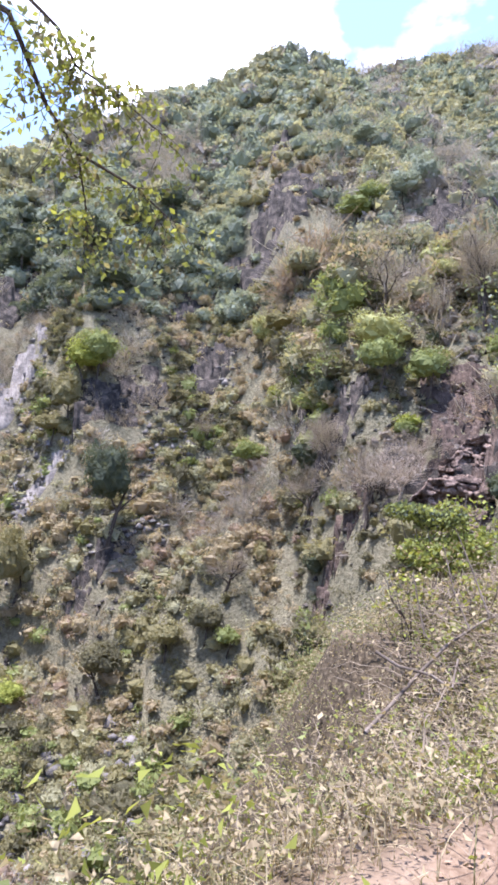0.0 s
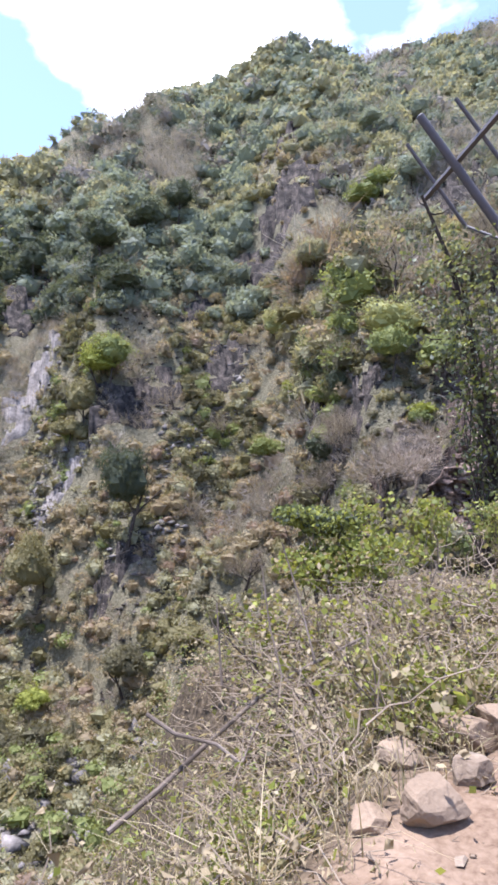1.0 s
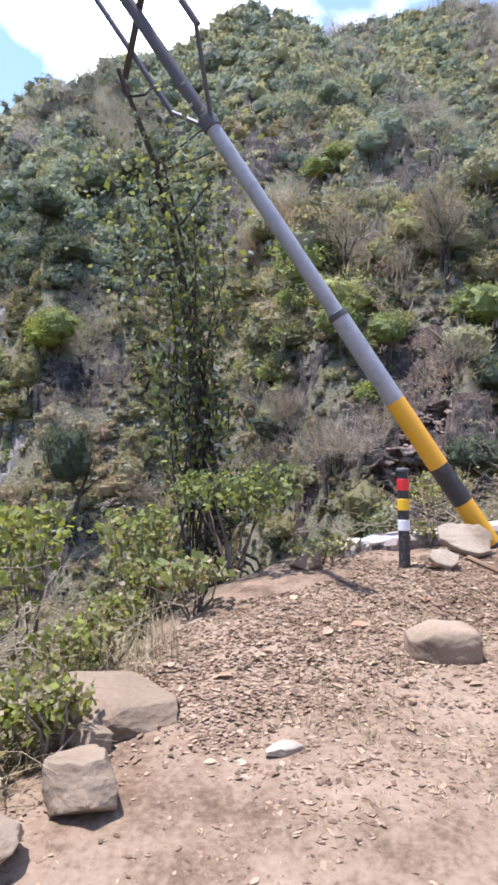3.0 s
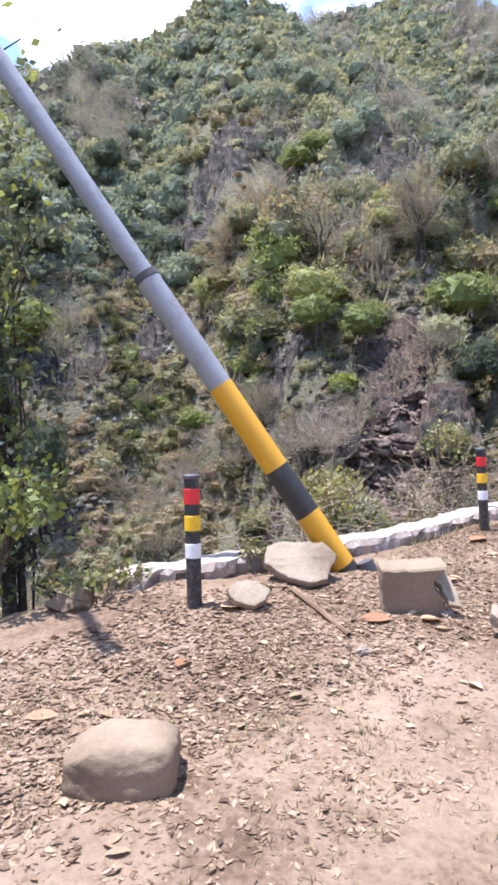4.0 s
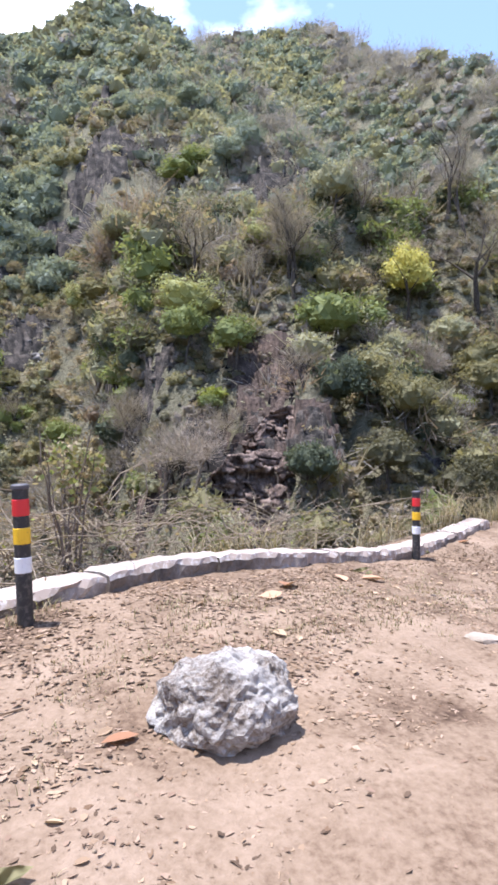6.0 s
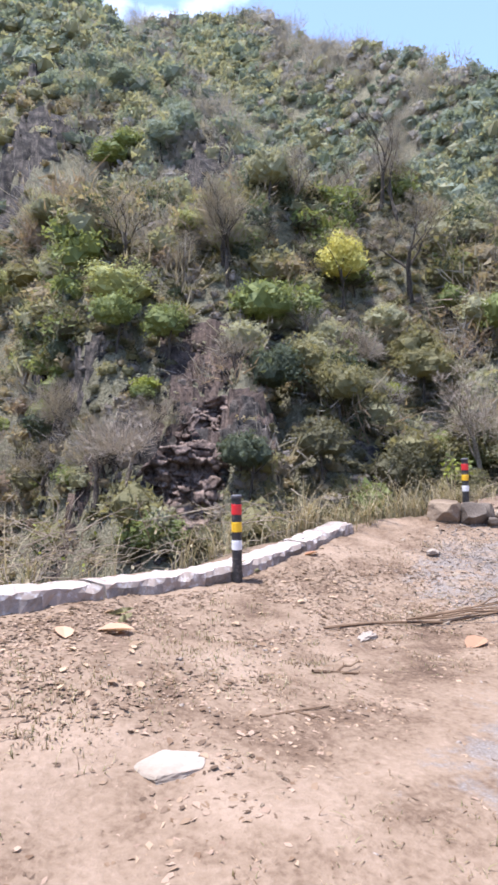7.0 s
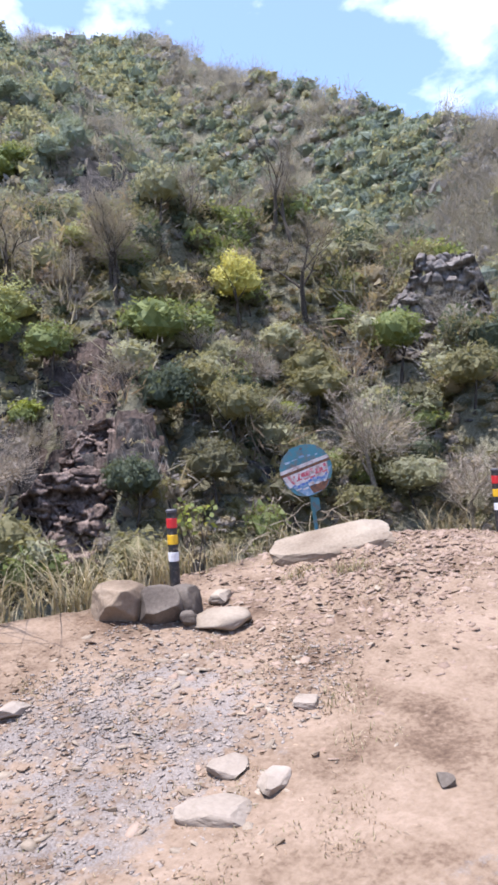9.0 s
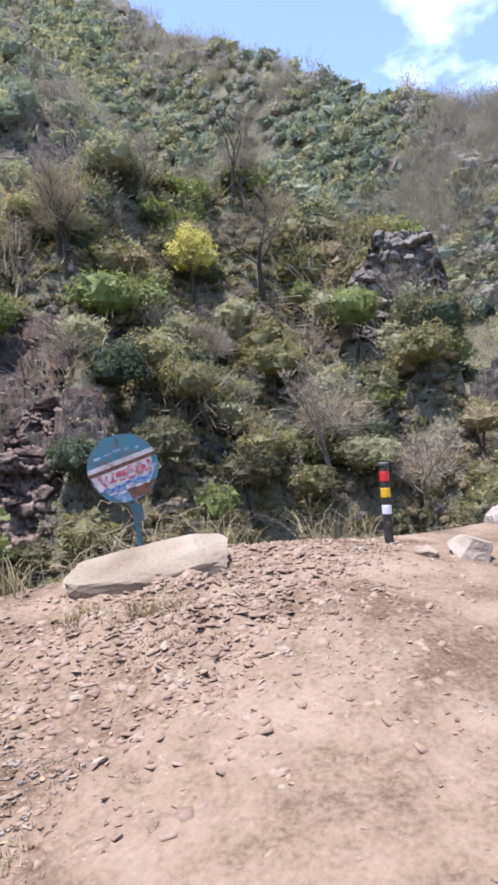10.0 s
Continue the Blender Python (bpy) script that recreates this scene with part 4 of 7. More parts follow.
for k in range(4):
    flap.faces.new((fv[k], fw[k], fw[(k + 1) % 4], fv[(k + 1) % 4]))
part("bent_flap", flap, TEAL, sign)


# ---- vegetation tools ----
def crown_quads(rng, count, lobes=6, flat=0.8, leaf=0.10, hollow=0.55, loose=0.24):
    """Leaf clumps of a crown of unit radius: quads on the skins of a few lobes, uneven and with gaps."""
    centres = np.clip(rng.normal(0, 0.36, (lobes, 3)), -0.6, 0.6) * (1, 1, flat * 0.8)
    radii = rng.uniform(0.34, 0.60, lobes)
    pick = rng.integers(0, lobes, count)
    v = rng.normal(0, 1, (count, 3))
    v /= np.linalg.norm(v, axis=1)[:, None]
    v[:, 2] = np.abs(v[:, 2]) * np.where(rng.random(count) < 0.75, 1, -0.7)
    c = centres[pick] + v * (radii[pick] * rng.uniform(hollow, 1.05, count) ** 0.5)[:, None] * (1, 1, flat)
    nrm = v + rng.normal(0, loose, (count, 3))
    nrm /= np.linalg.norm(nrm, axis=1)[:, None]
    t = np.cross(nrm, rng.normal(0, 1, (count, 3)))
    t /= np.linalg.norm(t, axis=1)[:, None]
    b = np.cross(nrm, t)
    size = leaf * rng.uniform(0.6, 1.5, count)[:, None]
    k = rng.uniform(0.5, 1.0, (count, 1))
    return np.stack([c - t * size, c - b * size * k, c + t * size * rng.uniform(0.7, 1.2, (count, 1)), c + b * size * k], 1)


def bough_quads(rng, count, leaf, lobes=18, loose=0.34):
    """A rounded crown of unit radius: leaf clumps on the upper skins of many boughs, with gaps between them."""
    d = rng.normal(0, 1, (lobes, 3))
    d /= np.linalg.norm(d, axis=1)[:, None]
    d[:, 2] = np.where(d[:, 2] < -0.45, -0.5 * d[:, 2], d[:, 2])
    centres = d * (rng.uniform(0.25, 1.0, lobes) ** 0.5 * 0.70)[:, None]
    radii = rng.uniform(0.20, 0.40, lobes)
    share = radii ** 2 / (radii ** 2).sum()
    pick = rng.choice(lobes, count, p=share)
    v = rng.normal(0, 1, (count, 3))
    v /= np.linalg.norm(v, axis=1)[:, None]
    v[:, 2] = np.where(rng.random(count) < 0.72, np.abs(v[:, 2]), v[:, 2])
    c = centres[pick] + v * (radii[pick] * rng.uniform(0.5, 1.1, count) ** 0.5)[:, None]
    nrm = v + rng.normal(0, loose, (count, 3))
    nrm /= np.linalg.norm(nrm, axis=1)[:, None]
    t = np.cross(nrm, rng.normal(0, 1, (count, 3)))
    t /= np.linalg.norm(t, axis=1)[:, None]
    b = np.cross(nrm, t)
    size = leaf * rng.uniform(0.6, 1.5, count)[:, None]
    k = rng.uniform(0.45, 0.9, (count, 1))
    return np.stack([c - t * size, c - b * size * k, c + t * size, c + b * size * k], 1)


def twig_quads(rng, stems=9, subs=5, thick=0.020, spread=0.75):
    """Thin leafless twigs fanning up from the root, of unit height."""
    out = []

    def strip(a, b, wa, wb):
        w = np.cross(b - a, rng.normal(0, 1, 3))
        w /= np.linalg.norm(w) + 1e-9
        out.append([a - w * wa, a + w * wa, b + w * wb, b - w * wb])
    for _ in range(stems):
        a = np.array([rng.normal(0, 0.05), rng.normal(0, 0.05), 0])
        d = np.array([rng.normal(0, spread), rng.normal(0, spread), 1.0])
        d /= np.linalg.norm(d)
        m = a + d * rng.uniform(0.35, 0.55)
        strip(a, m, thick, thick * 0.7)
        for _ in range(subs):
            e = d + rng.normal(0, 0.5, 3)
            e /= np.linalg.norm(e)
            b = a + (m - a) * rng.uniform(0.5, 1.0)
            tip = b + e * rng.uniform(0.25, 0.55)
            strip(b, tip, thick * 0.55, thick * 0.2)
            e2 = e + rng.normal(0, 0.6, 3)
            q = b + (tip - b) * 0.5
            strip(q, q + e2 / np.linalg.norm(e2) * rng.uniform(0.12, 0.3), thick * 0.35, thick * 0.12)
    return np.array(out)


def trunk_quads(rng, height, thick):
    top = np.array([rng.normal(0, 0.05), rng.normal(0, 0.05), height])
    out = []
    for w in (np.array([1.0, 0, 0]), np.array([0, 1.0, 0])):
        out.append([-w * thick, w * thick, top + w * thick * 0.5, top - w * thick * 0.5])
    return np.array(out)


def sliver_quads(rng, count, thick=0.014, low=0.15):
    """The haze of fine leafless twigs in a bare crown of unit radius: thin slivers that fan outwards."""
    v = rng.normal(0, 1, (count, 3))
    v[:, 2] = np.abs(v[:, 2]) * 0.9 + low
    v /= np.linalg.norm(v, axis=1)[:, None]
    r0 = rng.uniform(0.15, 0.85, (count, 1))
    a = v * r0 + rng.normal(0, 0.07, (count, 3))
    b = a + (v + rng.normal(0, 0.45, (count, 3))) * rng.uniform(0.15, 0.42, (count, 1))
    w = np.cross(b - a, rng.normal(0, 1, (count, 3)))
    w /= np.linalg.norm(w, axis=1)[:, None] + 1e-9
    w = w * thick * rng.uniform(0.5, 1.4, (count, 1))
    return np.stack([a - w, a + w, b, b], 1)


def leaf_shell(rng, detail, lobes, leaves, leaf=0.07, rough=0.07):
    """A crown of unit radius: a dense heart that bulges into uneven boughs, drawn in underneath, and small leaf clumps tossed all over it."""
    bm = bmesh.new()
    bmesh.ops.create_icosphere(bm, subdivisions=detail, radius=1.0)
    v = np.array([tuple(q.co) for q in bm.verts])
    f = np.array([[q.index for q in p.verts] for p in bm.faces])
    bm.free()
    d = rng.normal(0, 1, (lobes, 3))
    d[:, 2] = np.abs(d[:, 2]) * 0.9 - 0.15
    d /= np.linalg.norm(d, axis=1)[:, None]
    wide, tall = rng.uniform(0.06, 0.15, lobes), rng.uniform(0.55, 1.0, lobes)

    def reach(u):
        return 0.55 + 0.45 * (np.exp(-(1 - u @ d.T) / wide) * tall).max(axis=1)

    def drawn(p):
        p[:, 2] = np.where(p[:, 2] < -0.2, -0.2 + (p[:, 2] + 0.2) * 0.5, p[:, 2])
        return p
    heart = drawn(v * (0.88 * reach(v) + rng.normal(0, rough, len(v)))[:, None])[f]
    u = rng.normal(0, 1, (leaves, 3))
    u[:, 2] = np.where(rng.random(leaves) < 0.6, np.abs(u[:, 2]), u[:, 2])
    u /= np.linalg.norm(u, axis=1)[:, None]
    c = drawn(u * (reach(u) * rng.uniform(0.86, 1.10, leaves))[:, None])
    return np.concatenate([heart, c[:, None, :] + rng.normal(0, leaf, (leaves, 3, 3)) * rng.uniform(0.6, 1.4, (leaves, 1, 1))])


class Cover:
    """Collects the leaf clumps of many plants into one mesh of countless triangles."""

    def __init__(self):
        self.t, self.i = [], []

    def add(self, pieces, at, scale, turn, mat):
        c, s = math.cos(turn), math.sin(turn)
        m = np.array([[c, -s, 0], [s, c, 0], [0, 0, 1]])
        self.t.append((pieces[:, :3] * scale) @ m.T + at)
        self.i.append(np.full(len(pieces), mat))

    def build(self, name, mats, label, category):
        t = np.concatenate(self.t)
        ob = raw_mesh(name, t.reshape(-1, 3), np.arange(len(t) * 3).reshape(-1, 3), mats, np.concatenate(self.i))
        return tagged(ob, label, category, kind="stuff")


COVER_MATS = [DEEP, GREEN, OLIVE, LIME, KHAKI, TWIGGY, RUST, HAZEGREEN, STRAW, DARKBARK, DRYGRASS, PALEOLIVE, PALETWIG, DARKOLIVE, DARKHAZE]
N_DEEP, N_GREEN, N_OLIVE, N_LIME, N_KHAKI, N_TWIG, N_RUST, N_HAZE, N_STRAW, N_BARK, N_GRASS, N_PALE, N_PTWIG, N_DOLIVE, N_DHAZE = range(15)
rng = np.random.default_rng(7)
FAR_SHELLS = [leaf_shell(rng, 1, 7, 74, 0.11, 0.10) for _ in range(16)]
MID_SHELLS = [leaf_shell(rng, 1, 13, 310, 0.068) for _ in range(16)]
LOW_SHELLS = [leaf_shell(rng, 1, 9, 150, 0.085, 0.10) for _ in range(14)]
BUSH_SHELLS = [leaf_shell(rng, 1, 6, 62, 0.13, 0.10) for _ in range(14)]
FAR_CROWNS = [crown_quads(rng, 230, 9, 0.9, 0.082, 0.8, 0.12) for _ in range(12)]
LOW_CROWNS = [crown_quads(rng, 78, 7, 0.6, 0.165) for _ in range(10)]
NEAR_CROWNS = [crown_quads(rng, 300, 10, 0.8, 0.040) for _ in range(6)]
TWIGS = [np.concatenate([twig_quads(rng, 5, 4), sliver_quads(rng, 60)]) for _ in range(8)]
TALL_TWIGS = [np.concatenate([twig_quads(rng, 4, 5, 0.016, 0.5), sliver_quads(rng, 70, 0.011) * (0.55, 0.55, 0.6) + (0, 0, 0.45)]) for _ in range(8)]


def bearing_rise(x, y, z):
    dx, dy = x - CENTRE[0], y - CENTRE[1]
    r = np.hypot(dx, dy)
    return np.degrees(np.arctan2(dx, dy)), np.degrees(np.arctan2(z - 1.4, r)), r


def spread_points(count, b_lo, b_hi, r_lo, r_hi, seed):
    """Points over the slopes that face the road; the lee sides, which nobody sees, stay bare."""
    g = np.random.default_rng(seed)
    b = g.uniform(b_lo, b_hi, count)
    r = np.sqrt(g.uniform(r_lo ** 2, r_hi ** 2, count))
    x, y = CENTRE[0] + r * np.sin(np.radians(b)), CENTRE[1] + r * np.cos(np.radians(b))
    z = ground_height(x, y)
    faces_road = np.ones(count, bool)
    for u in np.linspace(0.2, 0.97, 36):
        px, py = CENTRE[0] + (x - CENTRE[0]) * u, CENTRE[1] + (y - CENTRE[1]) * u
        faces_road &= hills(px, py) < 1.4 + (z + 5.0 - 1.4) * u
    return x[faces_road], y[faces_road], z[faces_road]


# outcrops of rock on the slopes: place, width, height, and dark, grey or pale stone
OUTCROPS = [
    (4.1, 218.1, 27.3, 19.9, "D"), (18.7, 223.6, 27.0, 19.2, "D"), (14.0, 250.9, 16.6, 15.6, "D"), (-25.5, 206.7, 16.4, 9.3, "D"),
    (-12.1, 191.0, 12.7, 15.8, "D"), (-31.3, 178.4, 18.5, 11.6, "D"), (-40.6, 171.2, 14.7, 12.8, "D"), (-35.3, 142.9, 12.4, 8.4, "D"),
    (-73.4, 195.6, 15.9, 21.8, "P"), (-84.5, 219.8, 18.3, 21.8, "D"), (-55.5, 165.3, 11.0, 9.5, "P"), (13.0, 117.6, 5.9, 7.6, "D"),
    (14.0, 101.7, 11.4, 7.3, "B"), (9.3, 132.3, 7.8, 6.1, "D"), (35.3, 104.0, 12.4, 8.8, "B"), (29.3, 100.3, 13.5, 9.1, "B"),
    (35.7, 89.8, 8.3, 6.7, "D"), (65.6, 193.2, 28.8, 22.1, "D"), (24.0, 97.7, 15.1, 8.8, "D"),
    (18.0, 114.6, 6.3, 5.3, "D"), (62.4, 116.6, 7.2, 6.1, "D"), (58.3, 90.2, 6.6, 4.6, "D"), (88.1, 105.3, 6.3, 5.1, "D"),
    (35.1, 108.2, 11.6, 7.8, "B"), (34.4, 92.5, 11.7, 7.4, "B"), (161.7, 124.4, 8.5, 22.1, "D"),
]
RAVINE = [(-26.8, 165.8), (-22.6, 169.4), (-16.5, 172.3), (-10.3, 181.5), (-7.7, 185.9), (-11.1, 202.3), (-14.1, 210.7), (-30.4, 158.7), (-33.3, 150.6), (-24.9, 148.4), (-63.6, 166.5), (-67.6, 169.1), (-61.3, 168.9), (-68.6, 189.3), (-61.4, 174.4), (-74.7, 199.5)]


def rock_outcrop(x, y, wide, high, mat, label, seed):
    """A crag: ledges and columns of one rock mass that step up the slope and run out into it."""
    g = np.random.default_rng(seed)
    out = np.array([x - CENTRE[0], y - CENTRE[1]])
    out /= np.linalg.norm(out)
    side = np.array([out[1], -out[0]])
    deep = high * 1.15
    n = 34
    u, q = np.meshgrid(np.linspace(-0.62, 0.62, n) * wide, np.linspace(-0.25, 1.1, n) * deep, indexing="ij")
    m = 40
    cu, cq = g.uniform(-0.62, 0.62, m) * wide, g.uniform(-0.25, 1.1, m) * deep
    near = np.argmin(((u[..., None] - cu) / 0.75) ** 2 + (q[..., None] - cq) ** 2 * g.uniform(0.7, 1.4, m), axis=-1)
    cx, cy = x + side[0] * cu + out[0] * cq, y + side[1] * cu + out[1] * cq
    fade = np.clip(1.15 - np.hypot(cu / (0.62 * wide), (cq - 0.42 * deep) / (0.72 * deep)), 0, 1)
    top = ground_height(cx, cy) + high * (0.46 * fade * g.uniform(0.5, 1.25, m)) - 0.5 * (fade < 0.12) * high * 0.3
    tu, tq = g.normal(0, 0.18, m), g.normal(0.12, 0.2, m)
    z = top[near] + tu[near] * (u - cu[near]) + tq[near] * (q - cq[near]) + 0.03 * high * fbm(u * 6 / wide + seed, q * 6 / deep, 2, seed)
    px, py = x + side[0] * u + out[0] * q, y + side[1] * u + out[1] * q
    rim = np.zeros((n, n), bool)
    rim[0], rim[-1], rim[:, 0], rim[:, -1] = True, True, True, True
    z = np.where(rim, ground_height(px, py) - 1.5, z)
    i = np.arange(n * n).reshape(n, n)
    f = np.stack([i[:-1, :-1], i[1:, :-1], i[1:, 1:], i[:-1, 1:]], -1).reshape(-1, 4)
    return tagged(raw_mesh("rock_outcrop", np.stack([px, py, z], -1).reshape(-1, 3), f, [mat]), label, "rock outcrop", "outcrops on the hillside")


def crag_face(x, y, low, wide, high, seed, mat, label):
    """A bare crag: cracked beds and blocks at uneven depths, flat on top, sheer at its outer end."""
    g = np.random.default_rng(seed)
    out = np.array([x - CENTRE[0], y - CENTRE[1]])
    out /= np.linalg.norm(out)
    side = np.array([out[1], -out[0]])
    nu, nz, cap = 96, 78, 6
    big = wide / 10.6
    u = np.linspace(-0.5, 0.5, nu) * wide
    crest = high * np.interp(u / wide, [-0.5, -0.36, -0.16, 0.1, 0.34, 0.40, 0.47, 0.5], [0.40, 0.55, 0.95, 1.0, 0.93, 0.66, 0.45, 0.0])
    crest = crest + big * 0.35 * np.round(2.2 * value_noise(u * 0.9 / big, u * 0, seed)) / 2.2
    w = np.concatenate([np.linspace(0, 1, nz), np.ones(cap)])
    uu, ww = np.meshgrid(u, w, indexing="ij")
    zz = -2.5 * big + ww * (crest[:, None] + 2.5 * big)
    m = 150
    cu, cz = g.uniform(-0.5, 0.5, m) * wide, g.uniform(-2.5 * big, high, m)
    tilt = zz + 0.16 * uu
    gap = ((uu[..., None] - cu) / (1.45 * big)) ** 2 + ((tilt[..., None] - cz) / (0.75 * big)) ** 2
    order = np.argsort(gap, axis=-1)[..., :2]
    near = order[..., 0]
    first, second = np.take_along_axis(gap, order[..., :1], -1)[..., 0], np.take_along_axis(gap, order[..., 1:], -1)[..., 0]
    crack = np.sqrt(second) - np.sqrt(first) < 0.10
    stand, lean_u, lean_z = big * g.uniform(-0.8, 0.8, m), g.normal(0, 0.2, m), g.normal(0.05, 0.16, m)
    back = 0.24 * zz + stand[near] + lean_u[near] * (uu - cu[near]) + lean_z[near] * (tilt - cz[near]) + 0.45 * big * crack
    back = back + big * (1.1 * fbm(uu * 0.35 / big, zz * 0.35 / big, 3, seed) + 0.10 * fbm(uu * 2.5 / big, zz * 2.5 / big, 3, seed + 1))
    back = back + 2.4 * np.clip(uu / wide - 0.38, 0, 1) * wide + 1.2 * np.clip(-0.36 - uu / wide, 0, 1) * wide
    extra = np.concatenate([np.zeros(nz), big * np.linspace(0.4, 6.0, cap)])[None, :]
    px, py = x + side[0] * uu + out[0] * (back + extra), y + side[1] * uu + out[1] * (back + extra)
    pz = low + zz + np.where(extra > 0, 0.25 * fbm(uu * 1.2, extra * 1.2, 2, seed + 2) - 0.05 * extra, 0)
    n, k = uu.shape
    i = np.arange(n * k).reshape(n, k)
    f = np.stack([i[:-1, :-1], i[1:, :-1], i[1:, 1:], i[:-1, 1:]], -1).reshape(-1, 4)
    return tagged(raw_mesh("crag", np.stack([px, py, pz], -1).reshape(-1, 3), f, [mat]), label, "crag")


CRAG_AT = (102.8, 98.0)
crag_face(*CRAG_AT, 24.0, 21.0, 17.5, 61, CRAGBLOCK, "dark blocky crag with cracked ledges at the end of the spur")
FACES = [(26.0, 88.5, -9.0, 17.0, 11.5, 63), (33.5, 94.5, 0.5, 13.0, 8.5, 65), (37.0, 106.5, 12.5, 11.0, 8.0, 67)]
for fx, fy, fl, fw, fh, fs in FACES:
    crag_face(fx, fy, fl, fw, fh, fs, REDCRAG, "broken reddish-brown rock face with ledges on the spur")
for k, (ox, oy, ow, oh, kind_) in enumerate(OUTCROPS):
    mt_, lb_ = {"D": (CRAG, "dark weathered crag of angular blocks on the slope"), "B": (BROWNROCK, "broken reddish-brown rock face on the spur"), "P": (PALECRAG, "pale broken cliff beside the ravine")}[kind_]
    rock_outcrop(ox, oy, ow, oh * (0.36 if kind_ == "P" else 0.5), mt_, lb_, 900 + k)
rock_place = np.array([(o[0], o[1], 0.5 * max(o[2], o[3])) for o in OUTCROPS])


def on_rock(x, y):
    return bool((np.hypot(rock_place[:, 0] - x, rock_place[:, 1] - y) < rock_place[:, 2] * 0.85).any())


def on_cliff(x, y):
    """The bare face of the crag at the spur's end, and the strip below it that would grow up in front."""
    out = Vector((CRAG_AT[0] - CENTRE[0], CRAG_AT[1] - CENTRE[1])).normalized()
    dx, dy = x - CRAG_AT[0], y - CRAG_AT[1]
    ahead, aside = dx * out.x + dy * out.y, dx * out.y - dy * out.x
    return abs(aside) < 10.5 and -9 < ahead < 9


def on_face(x, y):
    """True on, and just before, the broken rock faces of the spur."""
    for fx, fy, _, fw, fh, _ in FACES:
        out = Vector((fx - CENTRE[0], fy - CENTRE[1])).normalized()
        dx, dy = x - fx, y - fy
        if abs(dx * out.y - dy * out.x) < 0.47 * fw and -0.35 * fh < dx * out.x + dy * out.y < 0.75 * fh:
            return True
    return False


# the trees that stand out: kind of leaf, place on the slope, width and height of the plant
SPUR_TREES = [
    ("YELLOW", 71.3, 123.5, 14.0, 17.8), ("GREEN", 47.8, 111.0, 16.8, 15.3), ("GREEN", 91.9, 98.3, 13.5, 16.0), ("GREEN", 94.3, 117.2, 8.2, 9.9),
    ("OLIVE", 89.9, 79.8, 13.0, 12.0), ("PALE", 118.8, 141.3, 20.0, 24.0), ("OLIVE", 74.0, 100.1, 14.9, 11.9), ("LIME", 69.0, 102.4, 8.4, 5.4),
    ("DEEP", 44.2, 97.0, 11.8, 16.1), ("DEEP", 34.1, 83.5, 8.5, 9.9), ("OLIVE", 52.6, 91.8, 10.8, 12.9), ("PALE", 76.7, 80.2, 13.9, 10.9),
    ("KHAKI", 92.7, 72.1, 10.1, 9.2), ("DARK", 58.9, 85.6, 12.3, 12.3), ("DARK", 46.4, 86.3, 11.5, 11.5), ("OLIVE", 67.5, 82.3, 9.2, 9.2),
    ("GREEN", 21.6, 112.6, 11.0, 11.6), ("GREEN", 29.5, 108.4, 10.6, 12.2), ("LIME2", 23.8, 119.5, 17.5, 14.5), ("LIME2", 40.1, 130.2, 10.3, 8.3),
    ("PALE", 59.2, 133.4, 13.8, 16.5), ("OLIVE", 49.1, 97.6, 10.4, 11.3),
]
SLOPE_TREES = [
    ("DEEP", 33.0, 85.0, 6.7, 8.6), ("GREEN", 24.4, 106.1, 5.7, 5.7), ("OLIVE", 77.0, 106.8, 13.8, 12.7), ("PALE", 15.6, 185.3, 15.3, 15.3),
    ("LIME", 25.4, 107.3, 7.0, 5.5), ("OLIVE", 8.3, 180.7, 19.0, 10.9), ("LIME2", 55.8, 180.4, 15.0, 11.7), ("GREEN", -44.5, 175.9, 18.3, 18.3),
    ("DEEP", -34.7, 144.7, 15.2, 30.2), ("OLIVE", -59.0, 150.6, 15.7, 27.0), ("LIME", -47.7, 175.0, 15.2, 16.6), ("OLIVE", -51.6, 171.1, 11.3, 18.6),
    ("LIME2", 3.7, 185.3, 11.4, 14.6), ("LIME2", 11.4, 168.6, 10.0, 9.4), ("LIME", 7.1, 166.6, 8.0, 6.4), ("GREEN", -0.5, 161.3, 12.4, 11.2),
    ("GREEN", -6.3, 111.4, 6.4, 6.4), ("DARK", -31.0, 123.1, 12.2, 13.4), ("OLIVE", -55.9, 172.2, 13.1, 9.8), ("LIME", -49.6, 125.3, 9.0, 7.8),
    ("OLIVE", -17.8, 115.2, 10.0, 8.9), ("DARK", -10.4, 114.2, 8.7, 8.7),
]
RIDGE_TREES = [
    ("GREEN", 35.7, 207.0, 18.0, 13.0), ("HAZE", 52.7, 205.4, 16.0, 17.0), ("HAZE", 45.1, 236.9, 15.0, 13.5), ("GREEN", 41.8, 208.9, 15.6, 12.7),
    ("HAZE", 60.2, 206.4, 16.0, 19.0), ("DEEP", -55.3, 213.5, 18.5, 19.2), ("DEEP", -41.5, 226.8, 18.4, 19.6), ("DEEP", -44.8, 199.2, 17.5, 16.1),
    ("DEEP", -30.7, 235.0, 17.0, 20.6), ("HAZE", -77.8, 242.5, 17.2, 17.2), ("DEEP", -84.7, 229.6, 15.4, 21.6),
]
